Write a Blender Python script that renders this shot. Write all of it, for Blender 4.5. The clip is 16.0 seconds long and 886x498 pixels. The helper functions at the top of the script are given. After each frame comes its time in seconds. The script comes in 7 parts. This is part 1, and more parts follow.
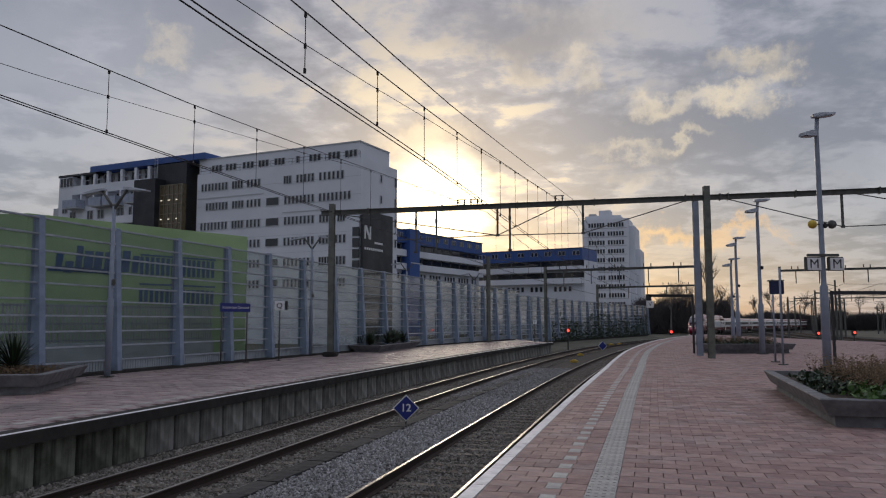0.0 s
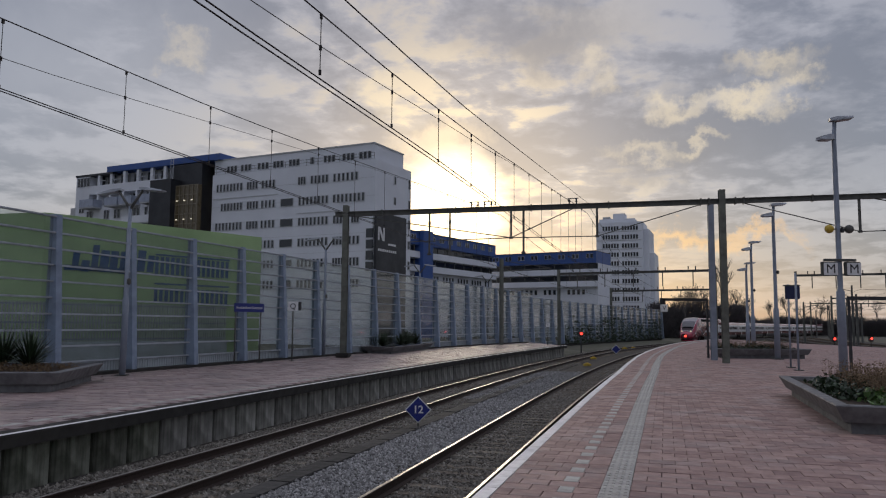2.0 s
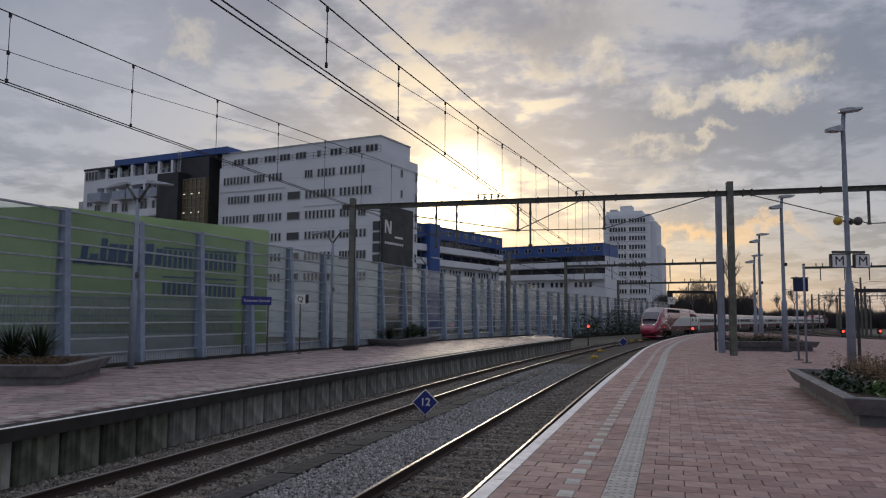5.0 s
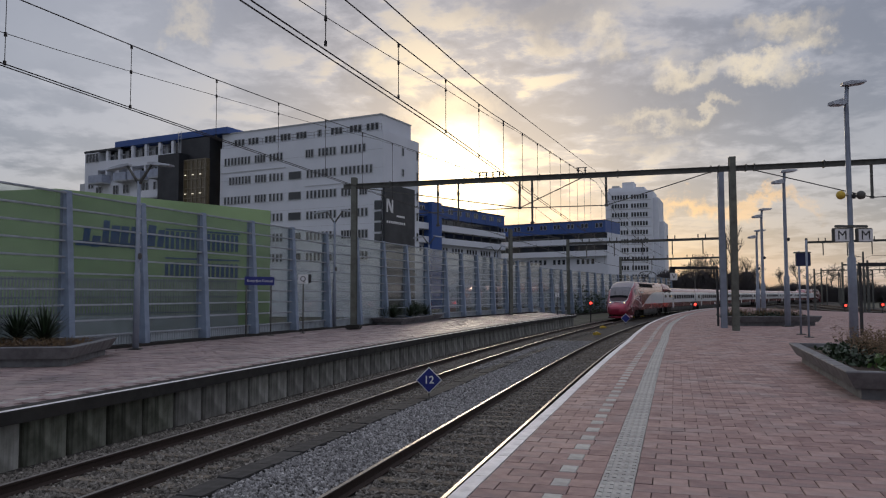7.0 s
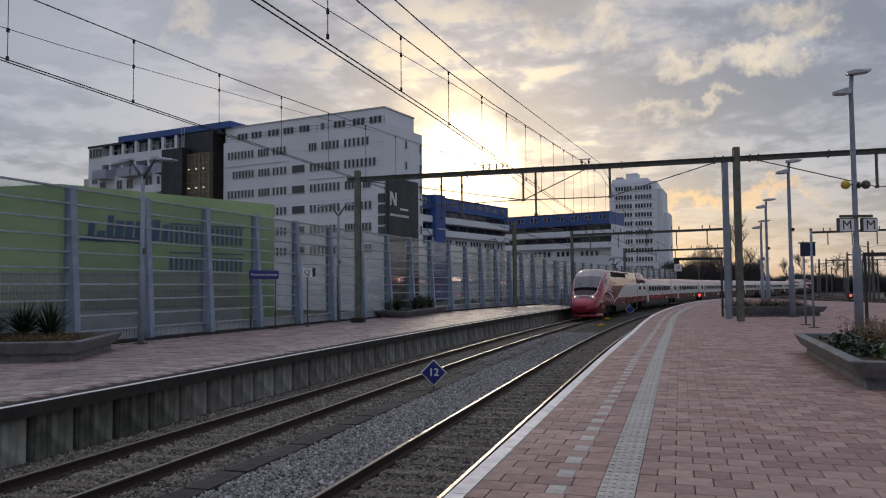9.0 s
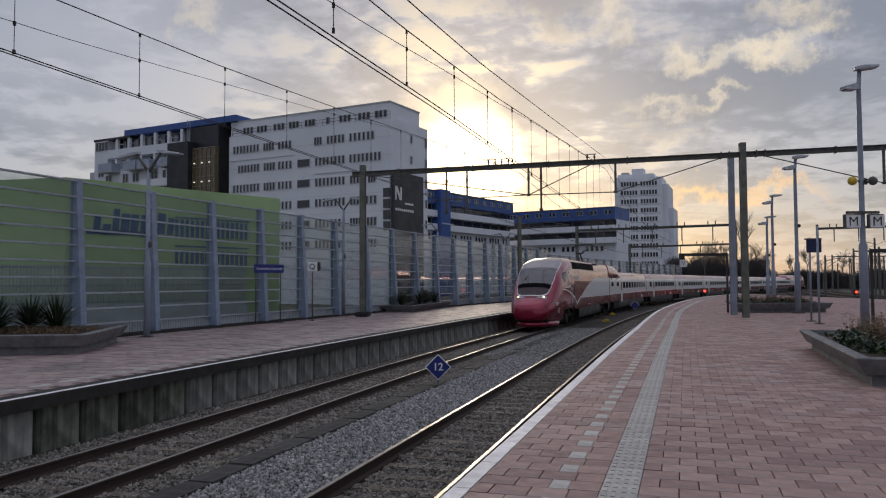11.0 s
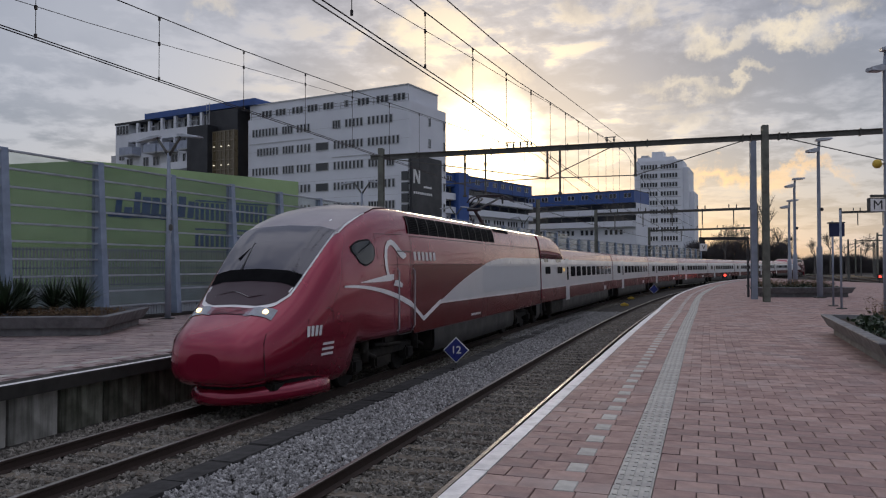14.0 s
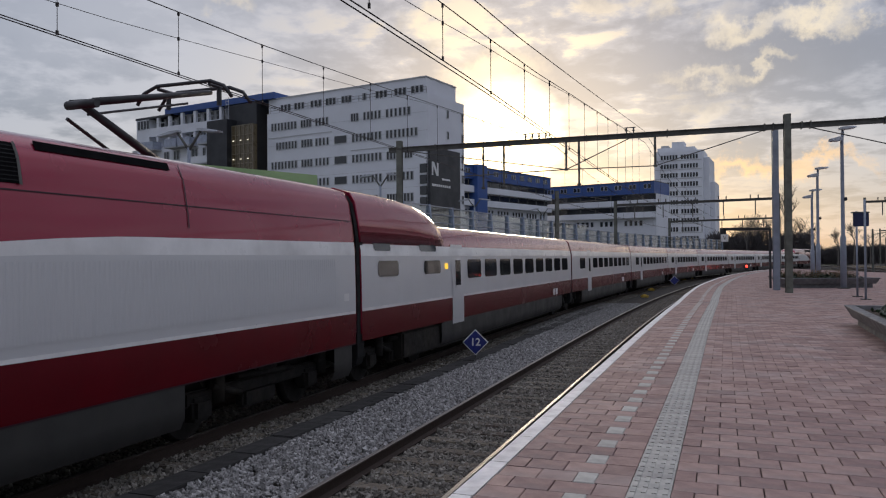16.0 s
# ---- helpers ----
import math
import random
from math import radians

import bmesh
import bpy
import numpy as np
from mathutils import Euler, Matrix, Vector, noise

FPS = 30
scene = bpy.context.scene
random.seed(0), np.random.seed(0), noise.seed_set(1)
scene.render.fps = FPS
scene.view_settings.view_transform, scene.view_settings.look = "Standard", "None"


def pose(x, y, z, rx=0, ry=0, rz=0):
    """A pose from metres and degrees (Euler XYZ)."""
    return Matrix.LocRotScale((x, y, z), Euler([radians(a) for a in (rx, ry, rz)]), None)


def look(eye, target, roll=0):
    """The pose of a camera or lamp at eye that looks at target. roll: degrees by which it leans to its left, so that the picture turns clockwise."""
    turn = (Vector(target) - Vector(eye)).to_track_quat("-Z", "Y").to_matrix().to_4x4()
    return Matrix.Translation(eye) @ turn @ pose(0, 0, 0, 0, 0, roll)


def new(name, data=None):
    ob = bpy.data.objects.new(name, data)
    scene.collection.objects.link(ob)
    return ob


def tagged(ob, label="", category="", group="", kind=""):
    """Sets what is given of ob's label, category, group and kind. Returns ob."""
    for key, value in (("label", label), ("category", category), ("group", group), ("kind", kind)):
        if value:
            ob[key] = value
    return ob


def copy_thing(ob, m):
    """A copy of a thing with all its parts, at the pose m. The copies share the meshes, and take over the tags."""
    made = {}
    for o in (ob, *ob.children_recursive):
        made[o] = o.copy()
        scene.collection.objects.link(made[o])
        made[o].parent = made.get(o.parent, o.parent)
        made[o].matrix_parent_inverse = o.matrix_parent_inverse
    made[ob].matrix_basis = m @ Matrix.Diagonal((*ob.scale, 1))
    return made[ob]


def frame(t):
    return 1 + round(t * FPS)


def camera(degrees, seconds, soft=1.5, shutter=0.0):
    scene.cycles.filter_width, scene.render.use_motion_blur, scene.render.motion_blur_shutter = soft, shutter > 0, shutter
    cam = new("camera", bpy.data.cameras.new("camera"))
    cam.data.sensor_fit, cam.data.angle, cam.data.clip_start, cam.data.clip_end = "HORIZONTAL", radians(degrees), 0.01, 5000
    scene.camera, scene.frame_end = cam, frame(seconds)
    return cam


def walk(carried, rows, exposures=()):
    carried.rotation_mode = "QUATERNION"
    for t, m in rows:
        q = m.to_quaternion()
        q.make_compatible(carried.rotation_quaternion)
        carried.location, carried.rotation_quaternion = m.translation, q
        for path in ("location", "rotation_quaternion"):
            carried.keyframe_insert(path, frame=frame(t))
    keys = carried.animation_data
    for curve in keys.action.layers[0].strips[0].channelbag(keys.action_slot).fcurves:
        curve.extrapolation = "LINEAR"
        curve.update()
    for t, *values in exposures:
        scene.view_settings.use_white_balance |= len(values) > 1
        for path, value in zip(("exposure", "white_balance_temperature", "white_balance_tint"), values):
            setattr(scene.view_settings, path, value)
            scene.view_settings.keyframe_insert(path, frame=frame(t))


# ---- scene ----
cam = camera(60.51, 16.0, soft=1.15)
walk(cam, [
    (0, pose(0, 0, 1.812, 95.509, 0.038, -1.884)),
    (0.5, pose(0, 0, 1.812, 95.532, -0.056, -1.621)),
    (1, pose(0, 0, 1.812, 95.587, -0.120, -1.370)),
    (1.5, pose(0, 0, 1.812, 95.639, -0.337, -1.148)),
    (2, pose(0, 0, 1.812, 95.655, -0.489, -0.923)),
    (2.5, pose(0, 0, 1.812, 95.674, -0.509, -0.737)),
    (3, pose(0, 0, 1.812, 95.676, -0.580, -0.607)),
    (3.5, pose(0, 0, 1.812, 95.657, -0.600, -0.594)),
    (4, pose(0, 0, 1.812, 95.596, -0.570, -0.526)),
    (6.5, pose(0, 0, 1.812, 93.861, -0.080, -0.266)),
    (7, pose(0, 0, 1.812, 93.478, 0.148, -0.201)),
    (7.5, pose(0, 0, 1.812, 93.233, 0.407, -0.066)),
    (8, pose(0, 0, 1.812, 93.111, 0.496, 0.027)),
    (8.5, pose(0, 0, 1.812, 93.044, 0.508, 0.041)),
    (9, pose(0, 0, 1.812, 92.922, 0.517, 0.109)),
    (11.5, pose(0, 0, 1.812, 92.413, 0.224, 0.593)),
    (12, pose(0, 0, 1.812, 92.262, 0.229, 0.797)),
    (12.5, pose(0, 0, 1.812, 92.020, 0.076, 1.011)),
    (13, pose(0, 0, 1.812, 91.727, 0.054, 1.263)),
    (13.5, pose(0, 0, 1.812, 91.547, 0.109, 1.529)),
    (14, pose(0, 0, 1.812, 91.277, 0.111, 1.837)),
    (14.5, pose(0, 0, 1.812, 91.035, 0.099, 2.302)),
    (15, pose(0, 0, 1.812, 90.894, 0.175, 2.617)),
    (15.5, pose(0, 0, 1.812, 90.802, 0.333, 2.953)),
    (16, pose(0, 0, 1.812, 90.702, 0.407, 3.260)),
], exposures=[(0, -0.14), (4, -0.12), (8, 0.00), (12, 0.06), (16, 0.16)])

# ---- world and sun ----
SUN_AZ, SUN_EL = radians(1.6), radians(9.2)     # azimuth from +y towards +x
SUN_DIR = Vector((math.sin(SUN_AZ) * math.cos(SUN_EL), math.cos(SUN_AZ) * math.cos(SUN_EL), math.sin(SUN_EL)))


def make_world():
    w = bpy.data.worlds.new("sky")
    scene.world = w
    w.use_nodes = True
    nt = w.node_tree
    nt.nodes.clear()
    N = nt.nodes.new
    L = nt.links.new

    def math_(op, a, b=None, clamp=False):
        n = N("ShaderNodeMath")
        n.operation, n.use_clamp = op, clamp
        for i, v in enumerate((a, b)):
            if v is None:
                continue
            if hasattr(v, "is_linked"):
                L(v, n.inputs[i])
            else:
                n.inputs[i].default_value = v
        return n.outputs[0]

    def mixc(fac, a, b, kind="MIX"):
        n = N("ShaderNodeMix")
        n.data_type, n.blend_type = "RGBA", kind
        for i, v in ((0, fac), (6, a), (7, b)):
            if hasattr(v, "is_linked"):
                L(v, n.inputs[i])
            elif i == 0:
                n.inputs[0].default_value = v
            else:
                n.inputs[i].default_value = (*v, 1)
        return n.outputs[2]

    def ramp(v, stops, smooth=True):
        n = N("ShaderNodeMapRange")
        n.interpolation_type = "SMOOTHSTEP" if smooth else "LINEAR"
        n.inputs[1].default_value, n.inputs[2].default_value = stops[0], stops[1]
        n.inputs[3].default_value, n.inputs[4].default_value = stops[2], stops[3]
        L(v, n.inputs[0])
        return n.outputs[0]

    tc = N("ShaderNodeTexCoord")
    sep = N("ShaderNodeSeparateXYZ")
    L(tc.outputs["Generated"], sep.inputs[0])
    x, y, z = sep.outputs
    zc = math_("MAXIMUM", z, 0.0)
    # the cloud deck: a flat layer far above
    den = math_("ADD", zc, 0.16)
    comb = N("ShaderNodeCombineXYZ")
    L(math_("DIVIDE", x, den), comb.inputs[0])
    L(math_("DIVIDE", y, den), comb.inputs[1])

    def noise_tex(scale, detail, rough, dist, off):
        mp = N("ShaderNodeMapping")
        mp.inputs["Location"].default_value = off
        L(comb.outputs[0], mp.inputs[0])
        n = N("ShaderNodeTexNoise")
        n.inputs["Scale"].default_value, n.inputs["Detail"].default_value = scale, detail
        n.inputs["Roughness"].default_value, n.inputs["Distortion"].default_value = rough, dist
        L(mp.outputs[0], n.inputs[0])
        return n.outputs[0]

    big = noise_tex(1.35, 3.0, 0.5, 0.3, (3.1, 1.7, 0))
    mid = noise_tex(4.2, 8.0, 0.55, 0.35, (0.4, 5.2, 0))
    fine = noise_tex(11.0, 8.0, 0.6, 0.2, (7.4, 2.2, 0))
    cover = math_("ADD", math_("MULTIPLY", big, 0.42), math_("ADD", math_("MULTIPLY", mid, 0.40), math_("MULTIPLY", fine, 0.20)))
    # closeness to the sun
    sd = N("ShaderNodeVectorMath")
    sd.operation = "DOT_PRODUCT"
    L(tc.outputs["Generated"], sd.inputs[0])
    sd.inputs[1].default_value = SUN_DIR
    dot = sd.outputs["Value"]
    near = ramp(dot, (0.90, 1.0, 0, 1))
    close = ramp(dot, (0.974, 0.9985, 0, 1))
    core = ramp(dot, (0.9965, 0.9995, 0, 1))
    low = ramp(z, (0.03, 0.17, 1, 0))
    thin = ramp(cover, (0.44, 0.505, 1, 0))           # gaps in the deck
    thick = ramp(cover, (0.46, 0.565, 0, 1))
    grey = mixc(thick, (0.350, 0.356, 0.418), (0.185, 0.200, 0.262))
    gap = mixc(near, (0.36, 0.37, 0.43), (0.56, 0.48, 0.39))
    sky = mixc(math_("MULTIPLY", thin, math_("ADD", math_("MULTIPLY", near, 0.55), 0.3)), grey, gap)
    sky = mixc(math_("MULTIPLY", math_("MULTIPLY", low, ramp(dot, (0.80, 1.0, 0, 1))), 0.62), sky, (0.42, 0.315, 0.245))
    sky = mixc(math_("MULTIPLY", close, math_("ADD", math_("MULTIPLY", thin, 0.62), 0.04)), sky, (1.0, 0.80, 0.52))
    sky = mixc(math_("MULTIPLY", core, math_("ADD", math_("MULTIPLY", thin, 0.4), 0.6)), sky, (3.2, 2.5, 1.5))
    # ragged torn clouds: warm gaps and darker banks, each by azimuth, elevation and half sizes in degrees
    nz = N("ShaderNodeTexNoise")
    nz.inputs["Scale"].default_value, nz.inputs["Detail"].default_value, nz.inputs["Roughness"].default_value = 16.0, 6.0, 0.62
    L(tc.outputs["Generated"], nz.inputs[0])
    shake = N("ShaderNodeVectorMath")
    shake.operation = "MULTIPLY_ADD"
    L(nz.outputs["Color"], shake.inputs[0])
    shake.inputs[1].default_value = (0.16, 0.16, 0.16)
    L(tc.outputs["Generated"], shake.inputs[2])
    bank = (0.150, 0.162, 0.215)
    warm = (0.78, 0.65, 0.46)
    for az, el, w, h, tone, amount in (
            (8.3, 21.4, 6.0, 2.6, bank, 0.75), (22.2, 17.6, 4.6, 1.5, bank, 0.6), (23.4, 13.5, 5.5, 1.6, bank, 0.7), (17.4, 14.2, 2.8, 1.6, bank, 0.8),
            (20.0, 11.9, 3.2, 1.2, bank, 0.8), (14.9, 10.6, 3.0, 1.1, bank, 0.55), (31.0, 17.0, 5.0, 3.0, bank, 0.5), (27.5, 11.0, 6.0, 1.6, bank, 0.35),
            (5.6, 11.4, 0.9, 1.3, bank, 0.45), (-26.0, 17.0, 12.0, 7.0, (0.40, 0.41, 0.47), 0.6),
            (18.8, 16.0, 2.3, 0.9, warm, 0.62), (22.8, 15.4, 2.0, 0.9, warm, 0.75), (24.9, 18.0, 2.2, 0.9, warm, 0.55), (26.2, 16.3, 1.6, 0.8, warm, 0.6),
            (19.4, 12.9, 1.7, 0.5, warm, 0.5), (13.4, 18.2, 1.6, 1.2, warm, 0.45), (16.0, 12.0, 2.6, 0.7, warm, 0.4), (18.6, 6.0, 3.4, 0.75, (0.86, 0.50, 0.20), 0.7),
            (23.2, 6.3, 2.6, 0.5, (0.86, 0.50, 0.20), 0.55), (-18.5, 19.2, 1.5, 0.8, warm, 0.35), (-3.5, 16.6, 3.0, 1.4, warm, 0.45), (0.5, 13.6, 3.4, 1.8, (1.1, 0.86, 0.55), 0.6)):
        a, e = radians(az), radians(el)
        c = Vector((math.sin(a) * math.cos(e), math.cos(a) * math.cos(e), math.sin(e)))
        mp = N("ShaderNodeMapping")
        mp.vector_type = "TEXTURE"
        mp.inputs["Location"].default_value = c + Vector((0.08, 0.08, 0.08))
        mp.inputs["Rotation"].default_value = (e, 0, -a)
        mp.inputs["Scale"].default_value = (radians(w) * 1.25, 0.5, radians(h) * 1.25)
        L(shake.outputs[0], mp.inputs[0])
        ln = N("ShaderNodeVectorMath")
        ln.operation = "LENGTH"
        L(mp.outputs[0], ln.inputs[0])
        sky = mixc(ramp(ln.outputs["Value"], (0.0, 1.3, amount, 0.0)), sky, tone)
    # overcast skies are brighter towards the zenith
    lift = math_("ADD", math_("MULTIPLY", ramp(z, (0.36, 1.0, 0, 1)), 1.3), 1.0)
    bg = N("ShaderNodeBackground")
    L(sky, bg.inputs[0])
    L(lift, bg.inputs[1])
    ns = N("ShaderNodeTexSky")
    ns.sky_type, ns.sun_disc = "NISHITA", False
    ns.sun_elevation, ns.sun_rotation = SUN_EL, SUN_AZ
    bg2 = N("ShaderNodeBackground")
    L(ns.outputs[0], bg2.inputs[0])
    bg2.inputs[1].default_value = 0.02
    add = N("ShaderNodeAddShader")
    L(bg.outputs[0], add.inputs[0])
    L(bg2.outputs[0], add.inputs[1])
    out = N("ShaderNodeOutputWorld")
    L(add.outputs[0], out.inputs[0])


make_world()
sun_data = bpy.data.lights.new("sun", "SUN")
sun_data.energy, sun_data.angle, sun_data.color = 0.6, radians(12), (1.0, 0.86, 0.68)
sun_lamp = new("sun", sun_data)
sun_lamp.matrix_world = look(SUN_DIR * 100, (0, 0, 0))


# ---- materials ----
def material(name, color, rough=0.7, metal=0.0, color2=None, scale=8.0, bump=0.15, bump_scale=None, dirt=0.0, dirt_color=(0.05, 0.045, 0.04),
             dirt_scale=1.2, per_object=0.0, per_island=0.0, coat=0.0, emission=None, strength=0.0, stretch=(1, 1, 1), spec=0.5, rough_var=0.12,
             streaks=0.0):
    """A surface with grain at one scale and stains at another."""
    m = bpy.data.materials.new(name)
    m.use_nodes = True
    nt = m.node_tree
    b = nt.nodes["Principled BSDF"]
    N, L = nt.nodes.new, nt.links.new
    tc = N("ShaderNodeTexCoord")
    mp = N("ShaderNodeMapping")
    mp.inputs["Scale"].default_value = stretch
    L(tc.outputs["Object"], mp.inputs[0])

    def noise_tex(s, det, vec=None):
        n = N("ShaderNodeTexNoise")
        n.inputs["Scale"].default_value, n.inputs["Detail"].default_value, n.inputs["Roughness"].default_value = s, det, 0.6
        L(vec or mp.outputs[0], n.inputs[0])
        return n.outputs[0]

    def mix(fac, a, c, kind="MIX"):
        n = N("ShaderNodeMix")
        n.data_type, n.blend_type = "RGBA", kind
        for i, v in ((0, fac), (6, a), (7, c)):
            if hasattr(v, "is_linked"):
                L(v, n.inputs[i])
            elif i == 0:
                n.inputs[0].default_value = v
            else:
                n.inputs[i].default_value = (*v, 1)
        return n.outputs[2]

    def remap(v, a, c, d, e):
        n = N("ShaderNodeMapRange")
        for i, w in enumerate((a, c, d, e), 1):
            n.inputs[i].default_value = w
        L(v, n.inputs[0])
        return n.outputs[0]

    grain = noise_tex(scale, 6)
    if color2 is None:
        color2 = tuple(min(1, c * 0.72) for c in color)
    col = mix(remap(grain, 0.32, 0.68, 0, 1), color, color2)
    if dirt > 0:
        col = mix(remap(noise_tex(dirt_scale, 5), 0.48, 0.70, 0, dirt), col, dirt_color)
    if streaks > 0:
        ms = N("ShaderNodeMapping")
        ms.inputs["Scale"].default_value = (5.0, 5.0, 0.35)
        L(tc.outputs["Object"], ms.inputs[0])
        col = mix(remap(noise_tex(1.0, 5, ms.outputs[0]), 0.46, 0.68, 0, streaks), col, dirt_color)
    for amount, node, sock in ((per_object, "ShaderNodeObjectInfo", "Random"), (per_island, "ShaderNodeNewGeometry", "Random Per Island")):
        if amount > 0:
            src = N(node).outputs[sock]
            h = N("ShaderNodeHueSaturation")
            L(remap(src, 0, 1, 1 - amount, 1 + amount), h.inputs["Value"])
            L(remap(src, 0, 1, 0.492, 0.508), h.inputs["Hue"])
            L(col, h.inputs["Color"])
            col = h.outputs[0]
    L(col, b.inputs["Base Color"])
    L(remap(grain, 0.3, 0.7, max(0.02, rough - rough_var), min(1, rough + rough_var)), b.inputs["Roughness"])
    b.inputs["Metallic"].default_value = metal
    b.inputs["Specular IOR Level"].default_value = spec if rough < 0.7 else spec * 0.35
    b.inputs["Coat Weight"].default_value = coat
    b.inputs["Coat Roughness"].default_value = 0.08
    if bump > 0:
        bp = N("ShaderNodeBump")
        bp.inputs["Strength"].default_value = bump
        bp.inputs["Distance"].default_value = 0.02
        L(noise_tex(bump_scale or scale * 3, 4), bp.inputs["Height"])
        L(bp.outputs[0], b.inputs["Normal"])
    if emission:
        b.inputs["Emission Color"].default_value = (*emission, 1)
        b.inputs["Emission Strength"].default_value = strength
    return m


def glass(name, tint, rough=0.05, alpha=0.35):
    """A thin pane: part clear, part gloss."""
    m = bpy.data.materials.new(name)
    m.use_nodes = True
    nt = m.node_tree
    nt.nodes.clear()
    N, L = nt.nodes.new, nt.links.new
    tr, gl, df = N("ShaderNodeBsdfTransparent"), N("ShaderNodeBsdfGlossy"), N("ShaderNodeBsdfDiffuse")
    tr.inputs[0].default_value = (*tint, 1)
    gl.inputs["Roughness"].default_value = rough
    df.inputs[0].default_value = (0.13, 0.13, 0.12, 1)
    lw = N("ShaderNodeLayerWeight")
    lw.inputs[0].default_value = 0.5
    gloss = N("ShaderNodeMapRange")
    gloss.inputs[1].default_value, gloss.inputs[2].default_value = 0.45, 1.0
    gloss.inputs[3].default_value, gloss.inputs[4].default_value = 0.02, 0.45
    L(lw.outputs["Facing"], gloss.inputs[0])
    m1, m2 = N("ShaderNodeMixShader"), N("ShaderNodeMixShader")
    n = N("ShaderNodeTexNoise")
    n.inputs["Scale"].default_value, n.inputs["Detail"].default_value = 0.9, 6
    tc = N("ShaderNodeTexCoord")
    L(tc.outputs["Object"], n.inputs[0])
    mr = N("ShaderNodeMapRange")
    mr.inputs[1].default_value, mr.inputs[2].default_value = 0.35, 0.7
    mr.inputs[3].default_value, mr.inputs[4].default_value = alpha * 0.5, alpha
    L(n.outputs[0], mr.inputs[0])
    L(mr.outputs[0], m1.inputs[0])
    L(tr.outputs[0], m1.inputs[1])
    L(df.outputs[0], m1.inputs[2])
    L(gloss.outputs[0], m2.inputs[0])
    L(m1.outputs[0], m2.inputs[1])
    L(gl.outputs[0], m2.inputs[2])
    out = N("ShaderNodeOutputMaterial")
    L(m2.outputs[0], out.inputs[0])
    return m


M = {}
M["paver"] = material("red paver", (0.345, 0.228, 0.204), 0.72, color2=(0.245, 0.163, 0.150), scale=5, bump=0.2, bump_scale=60, per_island=0.22, dirt=0.55, dirt_color=(0.31, 0.275, 0.265), dirt_scale=0.9)
M["paver_one"] = material("red paver single", (0.345, 0.228, 0.204), 0.72, color2=(0.245, 0.163, 0.150), scale=5, bump=0.2, bump_scale=60, per_object=0.22, dirt=0.55, dirt_color=(0.31, 0.275, 0.265), dirt_scale=0.9)
M["joint"] = material("sand joint", (0.05, 0.042, 0.04), 0.95, scale=20, bump=0.3)
M["tile"] = material("pale grey tile", (0.47, 0.455, 0.42), 0.7, scale=6, bump=0.2, bump_scale=50, per_object=0.1, dirt=0.3, dirt_color=(0.34, 0.30, 0.28), dirt_scale=0.7)
M["white_edge"] = material("white painted coping", (0.80, 0.78, 0.76), 0.6, color2=(0.62, 0.6, 0.58), scale=4, bump=0.15, dirt=0.25, dirt_color=(0.28, 0.25, 0.24), dirt_scale=2.2)
M["coping"] = material("dark concrete coping", (0.04, 0.038, 0.035), 0.8, scale=4, bump=0.25, dirt=0.6, dirt_scale=0.8)
M["concrete"] = material("stained concrete panel", (0.34, 0.33, 0.30), 0.85, color2=(0.20, 0.195, 0.175), scale=2.5, bump=0.25, bump_scale=14, dirt=0.5, dirt_scale=0.9, per_object=0.2, streaks=0.8, dirt_color=(0.05, 0.05, 0.042))
M["mossy_concrete"] = material("moss-stained concrete panel", (0.20, 0.20, 0.165), 0.9, color2=(0.09, 0.092, 0.07), scale=2.5, bump=0.3, bump_scale=14, dirt=0.6, dirt_scale=0.7, per_object=0.3, streaks=0.95, dirt_color=(0.022, 0.024, 0.016))
M["far_paving"] = material("weathered red paving", (0.375, 0.280, 0.262), 0.42, color2=(0.265, 0.195, 0.185), scale=1.2, bump=0.25, bump_scale=9, dirt=0.6, dirt_color=(0.13, 0.11, 0.11), dirt_scale=0.5, per_island=0.22)
M["ballast"] = material("grey ballast bed", (0.06, 0.056, 0.05), 0.95, color2=(0.05, 0.045, 0.04), scale=14, bump=0.9, bump_scale=18, dirt=0.45, dirt_color=(0.10, 0.075, 0.055), dirt_scale=0.5)
M["stone"] = material("ballast stone", (0.38, 0.37, 0.36), 0.9, color2=(0.18, 0.175, 0.17), scale=9, bump=0.3, per_island=0.45)
M["stone_brown"] = material("rust-stained stone", (0.265, 0.245, 0.215), 0.9, color2=(0.10, 0.09, 0.076), scale=9, bump=0.3, per_island=0.4)
M["sleeper"] = material("weathered timber sleeper", (0.20, 0.17, 0.135), 0.9, color2=(0.10, 0.083, 0.066), scale=6, bump=0.6, bump_scale=18, per_object=0.3, stretch=(1, 6, 1))
M["rail"] = material("rusty rail", (0.035, 0.025, 0.02), 0.75, color2=(0.05, 0.035, 0.03), scale=12, bump=0.3)
M["rail_top"] = material("polished rail head", (0.36, 0.33, 0.30), 0.36, 1.0, scale=20, bump=0.03, rough_var=0.06)
M["duct"] = material("cable duct lid", (0.06, 0.058, 0.056), 0.85, scale=5, bump=0.3, per_object=0.15)
M["ground"] = material("trackside soil", (0.13, 0.12, 0.10), 0.95, color2=(0.08, 0.085, 0.055), scale=0.6, bump=0.6, bump_scale=4, dirt=0.4, dirt_scale=0.05)
M["steel_grey"] = material("grey-blue painted steel", (0.25, 0.285, 0.345), 0.5, color2=(0.20, 0.23, 0.285), scale=3, bump=0.06, dirt=0.25, dirt_scale=1.0)
M["steel_pale"] = material("galvanised steel", (0.42, 0.44, 0.48), 0.45, 0.3, scale=5, bump=0.05)
